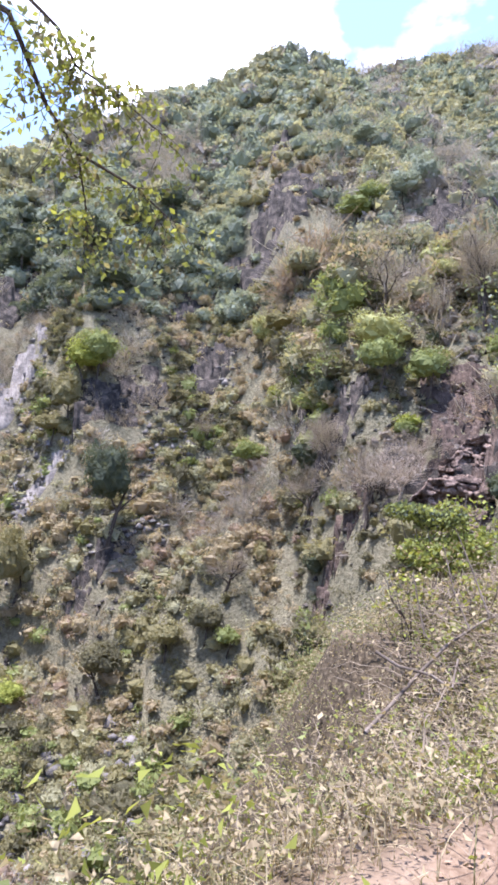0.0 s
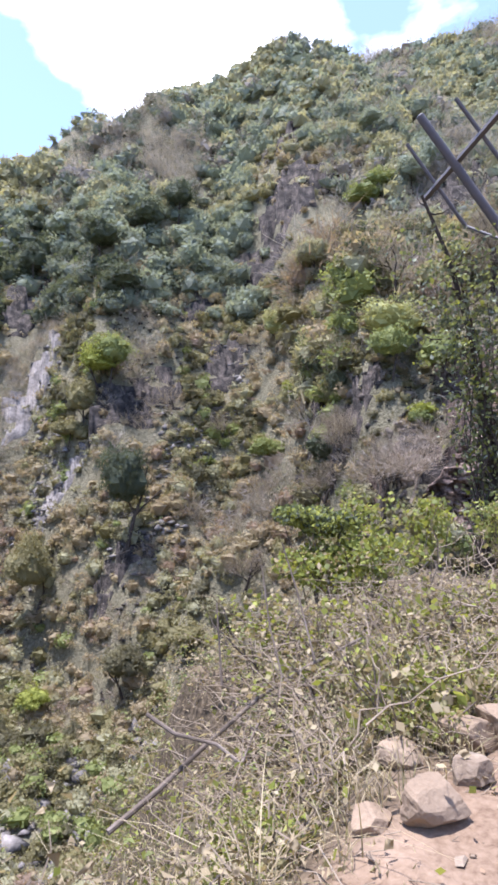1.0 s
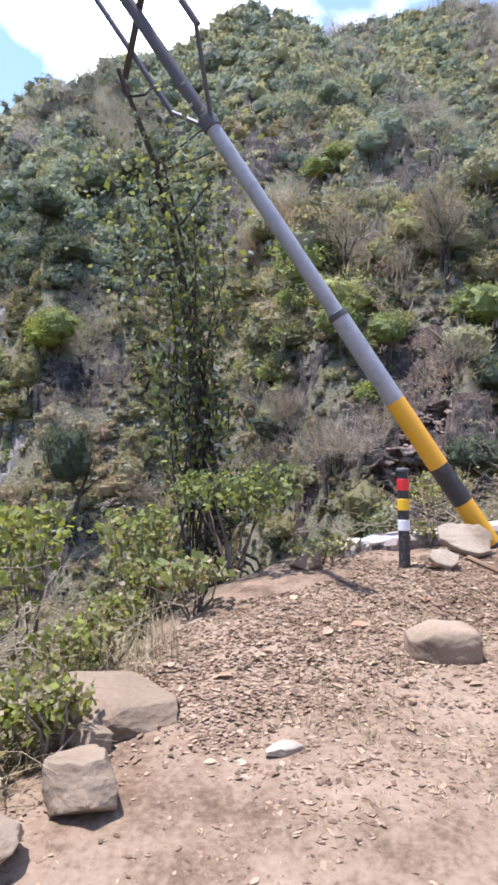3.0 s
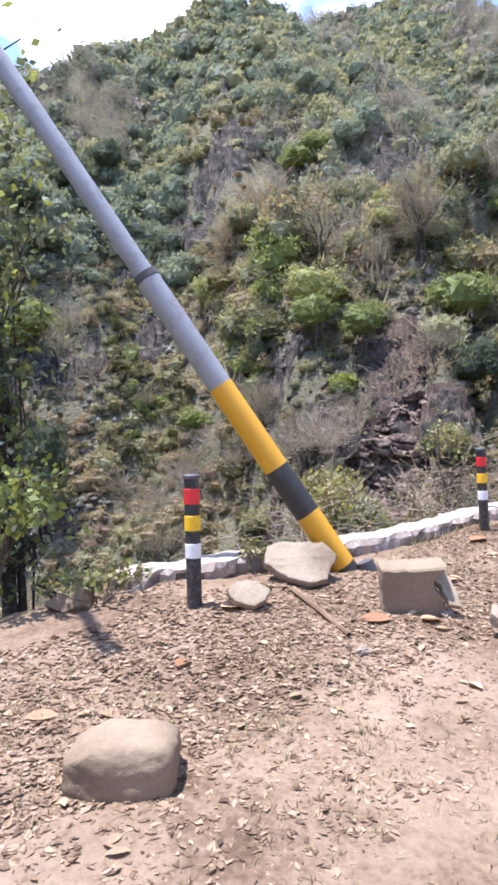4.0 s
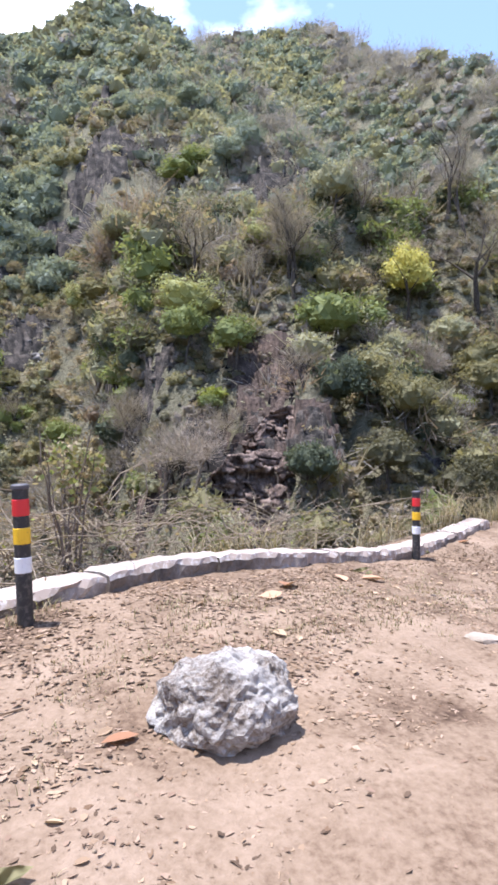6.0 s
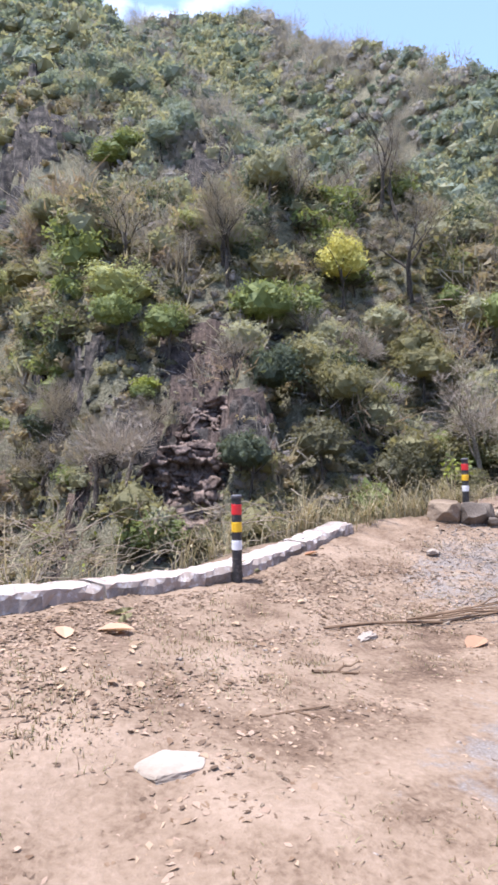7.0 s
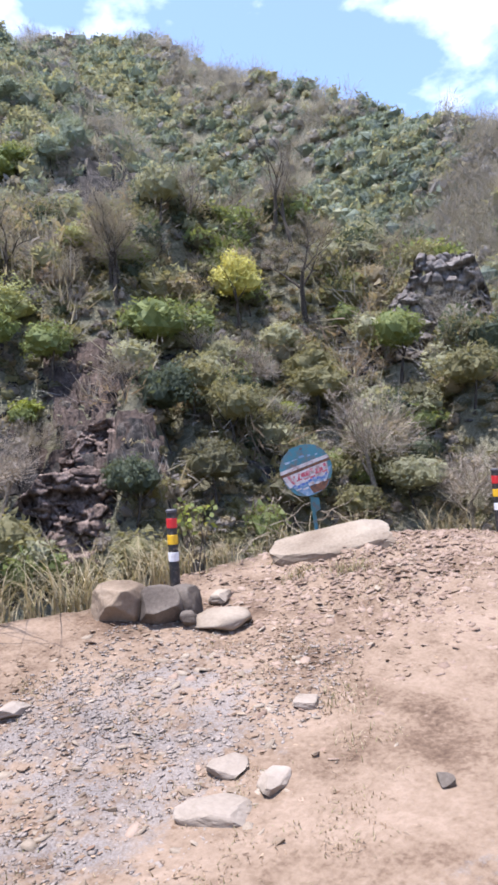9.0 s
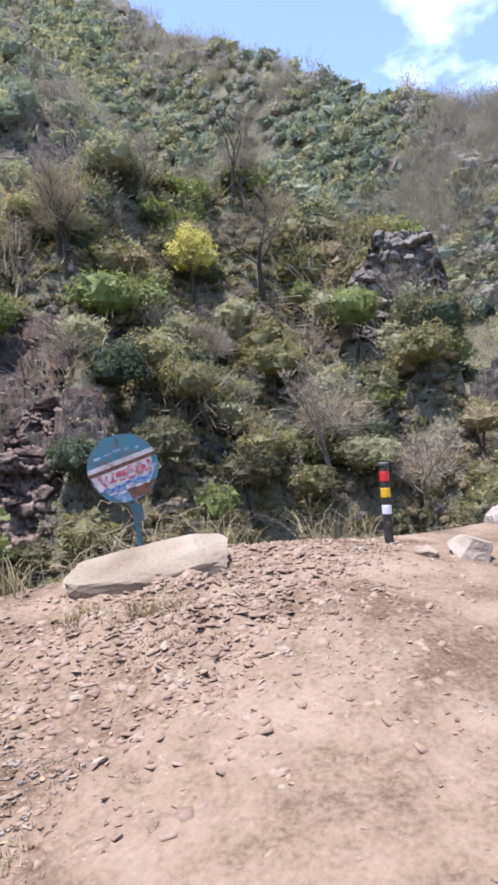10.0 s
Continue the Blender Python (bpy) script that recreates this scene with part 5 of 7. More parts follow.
BARE_TREES = [
    ("GREY", 87.9, 123.3, 22.5, 24.0), ("DEAD", 91.3, 138.5, 16.3, 25.5), ("DEAD", 74.1, 139.5, 8.9, 13.9), ("GREY", 44.7, 118.9, 12.4, 10.3),
    ("WHITE", 72.1, 83.1, 16.8, 20.7), ("WHITE", 80.9, 72.7, 13.2, 13.7), ("GREY", 43.6, 117.0, 13.2, 17.3), ("GREY", 15.5, 97.3, 13.7, 14.9),
    ("GREY", 24.7, 100.5, 12.1, 8.6), ("WHITE", 66.1, 106.7, 7.8, 12.4), ("GREY", 11.8, 119.1, 11.2, 11.2),
    ("GREY", 43.5, 119.4, 13.7, 16.0), ("GREY", 93.6, 134.6, 16.5, 30.0), ("GREY", 8.7, 119.5, 13.6, 12.6), ("WHITE", 18.8, 92.9, 12.3, 11.4),
    ("GREY", 12.1, 118.1, 11.4, 11.4), ("GREY", 26.5, 127.8, 14.4, 14.4), ("GREY", 44.0, 120.5, 14.2, 16.5), ("GREY", 12.7, 116.0, 9.7, 9.7),
    ("GREY", -13.4, 171.4, 6.3, 11.0), ("GREY", 17.3, 98.9, 5.6, 8.4), ("GREY", -7.1, 119.4, 11.2, 10.0),
]
TREES = SPUR_TREES + SLOPE_TREES + RIDGE_TREES + BARE_TREES


def before_tree(x, y):
    """True on the ground just in front of a tree that stands out, where only low growth is."""
    for _, tx, ty, tw, th in TREES:
        out = Vector((tx - CENTRE[0], ty - CENTRE[1])).normalized()
        dx, dy = x - tx, y - ty
        ahead, aside = dx * out.x + dy * out.y, dx * out.y - dy * out.x
        if abs(aside) < 0.5 * tw and -0.6 * th < ahead < 0.25 * tw:
            return True
    return False


# woods on the nearer ridge, haze paled into most leaf colours
woods = Cover()
x, y, z = spread_points(7800, -34, 30, 130, 350, 3)
b, e, r = bearing_rise(x, y, z)
patch = fbm(x / 45, y / 45, 3, 77)
kind_at = fbm(x / 34 + 40, y / 34, 3, 79) + rng.normal(0, 0.34, len(x))
for k in range(len(x)):
    knob = -1 < b[k] < 10 and 13 < e[k] < 28 and r[k] < 265
    wooded = (b[k] < 4 and e[k] > 13 + 3 * patch[k]) or e[k] > 20.5 or (b[k] > 3 and r[k] > 150)
    if not wooded or z[k] < -20:
        continue
    u = rng.random()
    if (knob and u < 0.35) or (on_rock(x[k], y[k]) and u < 0.7) or (before_tree(x[k], y[k]) and u < 0.5):
        continue
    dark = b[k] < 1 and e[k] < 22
    size = rng.uniform(2.4, 4.4) + 4.0 * rng.random() ** 3
    if knob:
        size *= 0.55
    turn = rng.uniform(0, 6.3)
    if kind_at[k] < (-0.36 if not dark else -0.8):
        woods.add(TALL_TWIGS[k % 8], (x[k], y[k], z[k]), size * 2.0, turn, N_PTWIG)
        if rng.random() < 0.5:
            woods.add(FAR_CROWNS[k % 12][:40], (x[k], y[k], z[k] + size * 1.0), size * 0.85, turn, N_PTWIG)
        continue
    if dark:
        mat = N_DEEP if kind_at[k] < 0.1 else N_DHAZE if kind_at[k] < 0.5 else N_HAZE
    elif knob:
        mat = rng.choice([N_KHAKI, N_OLIVE, N_TWIG, N_PALE], p=[0.34, 0.26, 0.22, 0.18])
    else:
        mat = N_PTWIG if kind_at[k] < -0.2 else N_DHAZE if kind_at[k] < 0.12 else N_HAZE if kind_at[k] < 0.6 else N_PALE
    near_ = r[k] < 250 and size > 3.2 and not knob
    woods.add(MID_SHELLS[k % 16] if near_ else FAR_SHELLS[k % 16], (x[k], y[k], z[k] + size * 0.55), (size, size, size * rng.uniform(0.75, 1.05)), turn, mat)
    if r[k] < 260 and u < 0.5:
        woods.add(trunk_quads(rng, size, 0.16), (x[k], y[k], z[k] - 0.3), 1.0, 0, N_BARK)
woods.build("hill_woods", COVER_MATS, "mixed woodland of haze-dulled green and leafless trees on the ridge", "woodland")

# woods on the mountain behind, leaf colours paled to carry haze
high_woods = Cover()
far_side = [spread_points(11500, 6, 62, 190, 640, 4), spread_points(3000, 30, 62, 185, 330, 14), spread_points(3200, -36, 6, 300, 700, 24)]
x, y, z = [np.concatenate(c) for c in zip(*far_side)]
b, e, r = bearing_rise(x, y, z)
kind_at = fbm(x / 60 + 40, y / 60, 3, 179) + rng.normal(0, 0.34, len(x))
for k in range(len(x)):
    if e[k] < 8:
        continue
    u, turn = rng.random(), rng.uniform(0, 6.3)
    size = (rng.uniform(2.6, 4.6) + 3.6 * rng.random() ** 3) * np.interp(r[k], [190, 330, 600], [0.95, 1.1, 1.6])
    if kind_at[k] < -0.4:
        high_woods.add(TALL_TWIGS[k % 8], (x[k], y[k], z[k]), size * 2.0, turn, N_PTWIG)
        continue
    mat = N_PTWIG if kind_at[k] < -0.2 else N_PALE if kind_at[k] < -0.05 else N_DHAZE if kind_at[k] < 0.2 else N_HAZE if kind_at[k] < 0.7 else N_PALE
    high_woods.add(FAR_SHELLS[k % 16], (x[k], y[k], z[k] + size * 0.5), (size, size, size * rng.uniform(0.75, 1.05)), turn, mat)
high_woods.build("mountain_woods", COVER_MATS, "distant mixed woodland covering the mountain behind the ridge", "woodland")

# the wooded spur across the ravine: patches of one kind of tree and bush run into one another
spur = Cover()
x, y, z = spread_points(5200, 2, 58, 78, 195, 5)
b, e, r = bearing_rise(x, y, z)
kind_at = fbm(x / 19, y / 19, 3, 83) + rng.normal(0, 0.27, len(x))
dry = fbm(x / 15 + 30, y / 15, 3, 85)
for k in range(len(x)):
    if e[k] > 21.5 or z[k] < -42 or (b[k] > 6 and e[k] < -10):
        continue
    u, turn = rng.random(), rng.uniform(0, 6.3)
    if (on_rock(x[k], y[k]) and u < 0.8) or on_cliff(x[k], y[k]) or (on_face(x[k], y[k]) and u < 0.93):
        continue
    open_soil = 6 < b[k] < 17 and -3 < e[k] < 9 and dry[k] > 0.05
    if open_soil and u < 0.12:
        continue
    if before_tree(x[k], y[k]):
        spur.add(BUSH_SHELLS[k % 14], (x[k], y[k], z[k] + 0.4), (1.7, 1.7, 1.0 + u), turn, N_DOLIVE if u < 0.35 else N_KHAKI if u < 0.6 else N_OLIVE if u < 0.8 else N_TWIG)
        continue
    size = (rng.uniform(1.6, 3.2) + 3.6 * rng.random() ** 2) * np.interp(r[k], [85, 160], [0.85, 1.3])
    if kind_at[k] < -0.16 or open_soil:
        spur.add(TWIGS[k % 8], (x[k], y[k], z[k] - 0.1), size * rng.uniform(1.5, 2.4), turn, N_TWIG if u < 0.6 else N_PTWIG if u < 0.85 else N_RUST)
        if u < 0.4:
            spur.add(LOW_CROWNS[k % 10][:30], (x[k], y[k], z[k] + size * 0.6), size, turn, N_TWIG if u < 0.25 else N_KHAKI)
        continue
    if kind_at[k] < -0.05:
        mat = N_KHAKI if u < 0.55 else N_RUST if u < 0.66 else N_OLIVE
    elif kind_at[k] < 0.20:
        mat = N_OLIVE if u < 0.5 else N_DOLIVE if u < 0.72 else N_PALE
    elif kind_at[k] < 0.70:
        mat = N_DEEP if u < 0.3 else N_DOLIVE if u < 0.6 else N_OLIVE if u < 0.85 else N_KHAKI
    else:
        mat = N_GREEN if u < 0.5 else N_PALE
    spur.add(MID_SHELLS[k % 16] if size > 2.8 else LOW_SHELLS[k % 14] if size > 2.0 else BUSH_SHELLS[k % 14], (x[k], y[k], z[k] + size * rng.uniform(0.45, 0.8)), (size, size, size * rng.uniform(0.75, 1.05)), turn, mat)
    if u < 0.12:
        spur.add(TALL_TWIGS[k % 8], (x[k], y[k], z[k]), size * 2.1, turn, N_TWIG)
spur.build("spur_thicket", COVER_MATS, "dense dry thicket of olive, khaki and leafless grey trees on the spur", "thicket")

# dry scrub on the open slopes
scrub = Cover()
x, y, z = spread_points(8800, -34, 6, 44, 245, 6)
b, e, r = bearing_rise(x, y, z)
kind_at = fbm(x / 19, y / 19, 3, 87) + rng.normal(0, 0.26, len(x))
for k in range(len(x)):
    if (b[k] > 3 and r[k] < 150) or e[k] > 19:
        continue
    u, turn = rng.random(), rng.uniform(0, 6.3)
    if (on_rock(x[k], y[k]) and u < 0.7) or (before_tree(x[k], y[k]) and u < 0.6):
        continue
    size = (rng.uniform(0.8, 1.7) + 2.2 * rng.random() ** 4) * np.interp(r[k], [60, 150], [0.7, 1.05])
    if kind_at[k] < -0.30:
        scrub.add(TWIGS[k % 8], (x[k], y[k], z[k] - 0.1), size * rng.uniform(1.3, 2.4), turn, N_PTWIG if u < 0.5 else N_TWIG)
        continue
    mat = N_RUST if kind_at[k] < -0.20 else N_GRASS if kind_at[k] < -0.02 else N_KHAKI if kind_at[k] < 0.22 else N_PALE if kind_at[k] < 0.42 else N_OLIVE if kind_at[k] < 0.72 else N_DOLIVE if u < 0.7 else N_GREEN
    if size < 1.55:
        size *= 1.25
        scrub.add(LOW_CROWNS[k % 10][:64], (x[k], y[k], z[k] + size * 0.35), (size * rng.uniform(0.9, 1.3), size, size * rng.uniform(0.9, 1.5)), turn, mat)
    else:
        scrub.add(BUSH_SHELLS[k % 14] if size < 2 else LOW_SHELLS[k % 14], (x[k], y[k], z[k] + size * 0.42), (size * rng.uniform(0.9, 1.3), size, size * rng.uniform(0.8, 1.3)), turn, mat)
low = spread_points(8000, -34, 58, 70, 330, 8)
lb_, le_, lr_ = bearing_rise(*low)
kind_at = fbm(low[0] / 16, low[1] / 16, 3, 187) + rng.normal(0, 0.3, len(lb_))
for k in range(len(lb_)):
    u, turn = rng.random(), rng.uniform(0, 6.3)
    if on_cliff(low[0][k], low[1][k]) or (on_face(low[0][k], low[1][k]) and u < 0.8) or (on_rock(low[0][k], low[1][k]) and u < 0.6):
        continue
    size = rng.uniform(0.8, 1.9) * np.interp(lr_[k], [80, 250], [0.8, 1.5])
    mat = N_TWIG if kind_at[k] < -0.45 else N_GRASS if kind_at[k] < -0.2 and lb_[k] < 4 else N_KHAKI if kind_at[k] < 0 else N_OLIVE if kind_at[k] < 0.35 else N_DOLIVE if u < 0.7 else N_PALE
    scrub.add(LOW_CROWNS[k % 10][:30], (low[0][k], low[1][k], low[2][k] + size * 0.25), (size * 1.3, size * 1.2, size * 1.1), turn, mat)
scrub.build("hill_scrub", COVER_MATS, "dry thorny scrub, khaki, grey-brown and olive, on the slopes", "scrub")


# rubble: angular lumps, joined
def lumps(name, pts, sizes, mat, seed, label, category, squash=0.7):
    g = np.random.default_rng(seed)
    base = np.array([(0, 0, 1), (1, 0, 0), (0, 1, 0), (-1, 0, 0), (0, -1, 0), (0, 0, -1)], float)
    sides_ = np.array([(0, 2, 1), (0, 3, 2), (0, 4, 3), (0, 1, 4), (5, 1, 2), (5, 2, 3), (5, 3, 4), (5, 4, 1)])
    n = len(pts)
    a = g.uniform(0, 6.3, n)
    v = base * g.uniform(0.6, 1.3, (n, 6, 1)) + g.normal(0, 0.22, (n, 6, 3))
    v = v * (np.asarray(sizes)[:, None, None] * np.stack([g.uniform(0.7, 1.4, n), g.uniform(0.6, 1.1, n), squash * g.uniform(0.5, 1.2, n)], -1)[:, None, :])
    c, s = np.cos(a)[:, None], np.sin(a)[:, None]
    v = np.stack([v[..., 0] * c - v[..., 1] * s, v[..., 0] * s + v[..., 1] * c, v[..., 2]], -1) + np.asarray(pts)[:, None, :]
    f = sides_[None] + 6 * np.arange(n)[:, None, None]
    return tagged(raw_mesh(name, v.reshape(-1, 3), f.reshape(-1, 3), [mat]), label, category, kind="stuff")


x, y, z = spread_points(9000, -30, 60, 50, 210, 11)
b, e, r = bearing_rise(x, y, z)
rub = fbm(x / 15, y / 15, 3, 91)
keep = (rub > 0.3) & (e < 22) & (z > -44)
keep |= (b > 9) & (b < 22) & (e > -6) & (e < 9) & (rub > -0.3)
g11 = np.random.default_rng(12)
lumps("hill_rubble", np.stack([x, y, z], -1)[keep], g11.uniform(0.25, 1.15, keep.sum()) ** 1.3, CRAG, 13, "dark angular rock rubble on the slope", "rubble")
rp = np.array(RAVINE)
rp = np.concatenate([rp[i_] + g11.normal(0, 2.6, (34, 2)) * (1, 1.6) for i_ in range(len(rp))])
lumps("ravine_boulders", np.stack([rp[:, 0], rp[:, 1], ground_height(rp[:, 0], rp[:, 1]) + 0.3], -1), g11.uniform(0.4, 1.7, len(rp)), PALECRAG, 14, "pale boulders strewn down the dry ravine", "boulders")


rb_, rr_ = g11.uniform(-38, -12, 620), g11.uniform(74, 118, 620)
rx_, ry_ = CENTRE[0] + rr_ * np.sin(np.radians(rb_)), CENTRE[1] + rr_ * np.cos(np.radians(rb_))
lumps("riverbed_boulders", np.stack([rx_, ry_, ground_height(rx_, ry_) + 0.3], -1), 0.4 + 2.2 * g11.random(620) ** 2, PALECRAG, 15, "pale boulders in the dry bed at the valley's bottom", "boulders")


# ---- trees that stand out ----
def limb_tree(bm_list, rng2, start, direction, length, radius, depth, bend=0.35, forks=3, tips=None):
    """Recursive limbs: appends (a, b, ra, rb) segments, and the tips."""
    a, d = Vector(start), Vector(direction).normalized()
    steps = 3
    for k in range(steps):
        d = (d + Vector((rng2.uniform(-1, 1), rng2.uniform(-1, 1), rng2.uniform(-0.5, 0.9))) * bend * 0.5).normalized()
        b = a + d * (length / steps)
        ra, rb = radius * (1 - 0.5 * k / steps), radius * (1 - 0.5 * (k + 1) / steps)
        bm_list.append((a, b, ra, rb))
        if depth > 0 and k > 0:
            for _ in range(forks - 1):
                e = (d + Vector((rng2.uniform(-1, 1), rng2.uniform(-1, 1), rng2.uniform(-0.35, 0.7))) * 0.95).normalized()
                limb_tree(bm_list, rng2, b, e, length * rng2.uniform(0.45, 0.72), rb * 0.62, depth - 1, bend, forks, tips)
        a = b
    if tips is not None and depth <= 1:
        tips.append(a.copy())


def limbs_bmesh(segments, sides=5):
    bm = bmesh.new()
    for a, b, ra, rb in segments:
        bar(bm, a, b, ra, rb, sides if ra > 0.12 else 3, False)
    return bm


def tree(name, x, y, wide, high, mat, label, seed, bare=False, bark=None, quads=520, leaf=0.075, category="tree", fine=500):
    r2, g2 = random.Random(seed), np.random.default_rng(seed)
    z = float(ground_height(x, y)) - 0.2
    e = thing(name, (x, y, z), label, category)
    seg, tips = [], []
    if bare:
        limb_tree(seg, r2, (0, 0, 0), (r2.uniform(-0.25, 0.25), 0, 1), high * 0.42, wide * 0.030 + 0.08, 3, 0.62, 3, tips)
        seg = [(p, q, max(ra, 0.035), max(rb, 0.025)) for p, q, ra, rb in seg]
        top = max(s[1].z for s in seg)
        side = max(max(abs(s[1].x), abs(s[1].y)) for s in seg)
        fit = Vector((wide * 0.5 / side, wide * 0.5 / side, high / top))
        seg = [(Vector(a * b for a, b in zip(p, fit)), Vector(a * b for a, b in zip(q, fit)), ra, rb) for p, q, ra, rb in seg]
        part("trunk", limbs_bmesh(seg), bark or BARK, e)
        if mat is not None:
            tw = np.concatenate([twig_quads(g2, 3, 3, 0.022, 0.9) * (wide * 0.14) + np.array(s[1]) for s in seg[len(seg) // 3::2 if wide < 11 and fine > 1000 else 3]])
            haze = sliver_quads(g2, fine, 0.055 / wide, 0.1) * (wide * 0.5, wide * 0.5, high * 0.5) + np.array([0, 0, high * 0.5])
            tw = np.concatenate([tw, haze])
            o = raw_mesh("twig_crown", tw.reshape(-1, 3), np.arange(len(tw) * 4).reshape(-1, 4), [mat], parent=e)
        return e
    limb_tree(seg, r2, (0, 0, 0), (r2.uniform(-0.2, 0.2), r2.uniform(-0.2, 0.2), 1), high * 0.5, 0.02 * high + 0.05, 1, 0.3, 3, tips)
    part("trunk", limbs_bmesh(seg), bark or DARKBARK, e)
    q = bough_quads(g2, quads, leaf, int(10 + wide)) * (wide * 0.5, wide * 0.5, high * 0.42)
    q = q + np.array([0, 0, high * 0.60])
    heart = leaf_shell(g2, 3, 13, 300, 0.05) * (wide * 0.44, wide * 0.44, high * 0.38) + np.array([0, 0, high * 0.58])
    tri = np.concatenate([q[:, (0, 1, 2)], q[:, (0, 2, 3)], heart]).reshape(-1, 3)
    raw_mesh("crown", tri, np.arange(len(tri)).reshape(-1, 3), [mat], parent=e)
    return e


LOOKS = {"YELLOW": (YELLOW, "yellow_flowering_tree", "tree covered in bright yellow blossom on the spur"),
         "GREEN": (GREEN, "green_tree", "bright green leafy tree on the dry slope"),
         "DEEP": (DEEP, "dark_green_tree", "dense dark green tree on the hillside"),
         "OLIVE": (OLIVE, "olive_tree_crown", "olive-green tree among dry scrub"),
         "LIME": (LIME, "yellow_green_tree", "yellow-green tree with thin new foliage"),
         "KHAKI": (KHAKI, "khaki_tree", "drying khaki tree on the rocky spur"),
         "LIME2": (PALELIME, "pale_green_tree", "pale yellow-green tree with a rounded crown"),
         "PALE": (PALEOLIVE, "pale_olive_tree", "pale olive tree with a rounded crown, partly paled for haze"),
         "DARK": (DARKOLIVE, "dark_olive_tree", "dark olive tree in the thicket"),
         "HAZE": (HAZEGREEN, "grey_green_tree", "tree high on the wooded hill, haze put into its green")}
BARE_LOOKS = {"WHITE": (DRYCROWN, DRYTWIG, 1300, "pale leafless tree with a wide crown of fine twigs"),
              "GREY": (TWIGGY, DARKBARK, 700, "leafless grey tree with crooked dark limbs on the slope"),
              "DEAD": (None, DARKBARK, 0, "dead tree of bare dark crooked limbs on the spur")}
for n_, (kind_, tx, ty, tw_, th_) in enumerate(TREES):
    far = math.hypot(tx, ty)
    if kind_ in BARE_LOOKS:
        mt, bk, fine_, lb = BARE_LOOKS[kind_]
        tree("bare_tree", tx, ty, tw_, th_, mt, lb, 300 + n_, True, bk, fine=fine_)
    else:
        mt, nm, lb = LOOKS[kind_]
        clump = (0.13 + far * 0.0007) / (tw_ * 0.5)
        tree(nm, tx, ty, tw_, th_, mt, lb, 200 + n_, quads=int(min(2400, 1.7 / clump ** 2)), leaf=clump)


# more trees of the spur's own kinds, standing out of the thicket
tx_, ty_, tz_ = spread_points(700, 9, 52, 85, 185, 29)
g29 = np.random.default_rng(30)
n_stood = 0
for k in range(len(tx_)):
    rise = math.degrees(math.atan2(tz_[k] - 1.4, math.hypot(tx_[k] - CENTRE[0], ty_[k] - CENTRE[1])))
    if not -6 < rise < 21 or on_cliff(tx_[k], ty_[k]) or on_rock(tx_[k], ty_[k]) or before_tree(tx_[k], ty_[k]) or n_stood > 95:
        continue
    n_stood += 1
    u = g29.random()
    w_ = g29.uniform(5.5, 11.0) * np.interp(math.hypot(tx_[k], ty_[k]), [85, 160], [0.85, 1.3])
    if u < 0.6:
        tree("bare_tree", tx_[k], ty_[k], w_, w_ * g29.uniform(0.8, 1.25), TWIGGY if u < 0.36 else PALETWIG, "leafless grey tree with crooked limbs in the thicket", 500 + k, True, DARKBARK if u < 0.45 else BARK)
    else:
        kind_ = "OLIVE" if u < 0.72 else "KHAKI" if u < 0.80 else "DARK" if u < 0.90 else "PALE"
        mt, nm, lb = LOOKS[kind_]
        tree(nm, tx_[k], ty_[k], w_, w_ * g29.uniform(0.75, 1.0), mt, lb, 500 + k, quads=800, leaf=0.045)


# ---- plants and litter by the road ----
def leaf_quads(g, pts, size, droop=0.3, long=1.7):
    n = len(pts)
    t = g.normal(0, 1, (n, 3))
    t[:, 2] -= droop
    t /= np.linalg.norm(t, axis=1)[:, None]
    b = np.cross(t, g.normal(0, 1, (n, 3)))
    b /= np.linalg.norm(b, axis=1)[:, None]
    s = size * g.uniform(0.6, 1.35, (n, 1))
    return np.stack([pts, pts + t * s * long * 0.45 + b * s * 0.5, pts + t * s * long, pts + t * s * long * 0.45 - b * s * 0.5], 1)


def quads_object(name, quads, mats, index=None, parent=None):
    return raw_mesh(name, quads.reshape(-1, 3), np.arange(len(quads) * 4).reshape(-1, 4), mats, index, parent=parent)


def stick_path(r3, a, b, sag=0.1, wob=0.05, n=6):
    a, b = Vector(a), Vector(b)
    out = []
    for k in range(n + 1):
        u = k / n
        p = a.lerp(b, u)
        p.z -= sag * 4 * u * (1 - u)
        if 0 < k < n:
            p += Vector((r3.uniform(-1, 1), r3.uniform(-1, 1), r3.uniform(-1, 1))) * wob
        out.append(p)
    return out


def sticks_bmesh(paths, sides=5):
    bm = bmesh.new()
    for pts, r0, r1 in paths:
        for k in range(len(pts) - 1):
            u0, u1 = k / (len(pts) - 1), (k + 1) / (len(pts) - 1)
            bar(bm, pts[k], pts[k + 1], r0 + (r1 - r0) * u0, r0 + (r1 - r0) * u1, sides, False)
    return bm


def height_at(x, y):
    return float(ground_height(x, y))


# young tree wrapped in creepers, beside the pole
r3, g3 = random.Random(41), np.random.default_rng(41)
sapling = thing("creeper_covered_tree", (-0.75, 7.75, height_at(-0.75, 7.75)), "slender dark tree wrapped in hanging leafy creepers beside the pole", "tree")
base_ = Vector((-0.75, 7.75, height_at(-0.75, 7.75)))
axis_pts = [Vector((0, 0, 0)), Vector((-0.02, 0.02, 1.6)), Vector((-0.12, 0.05, 2.9)), Vector((-0.26, 0.06, 4.2)), Vector((-0.55, 0.12, 5.6)), Vector((-0.95, 0.15, 6.7))]
axis_pts = [p - Vector((0, 0, 0.2)) for p in axis_pts]
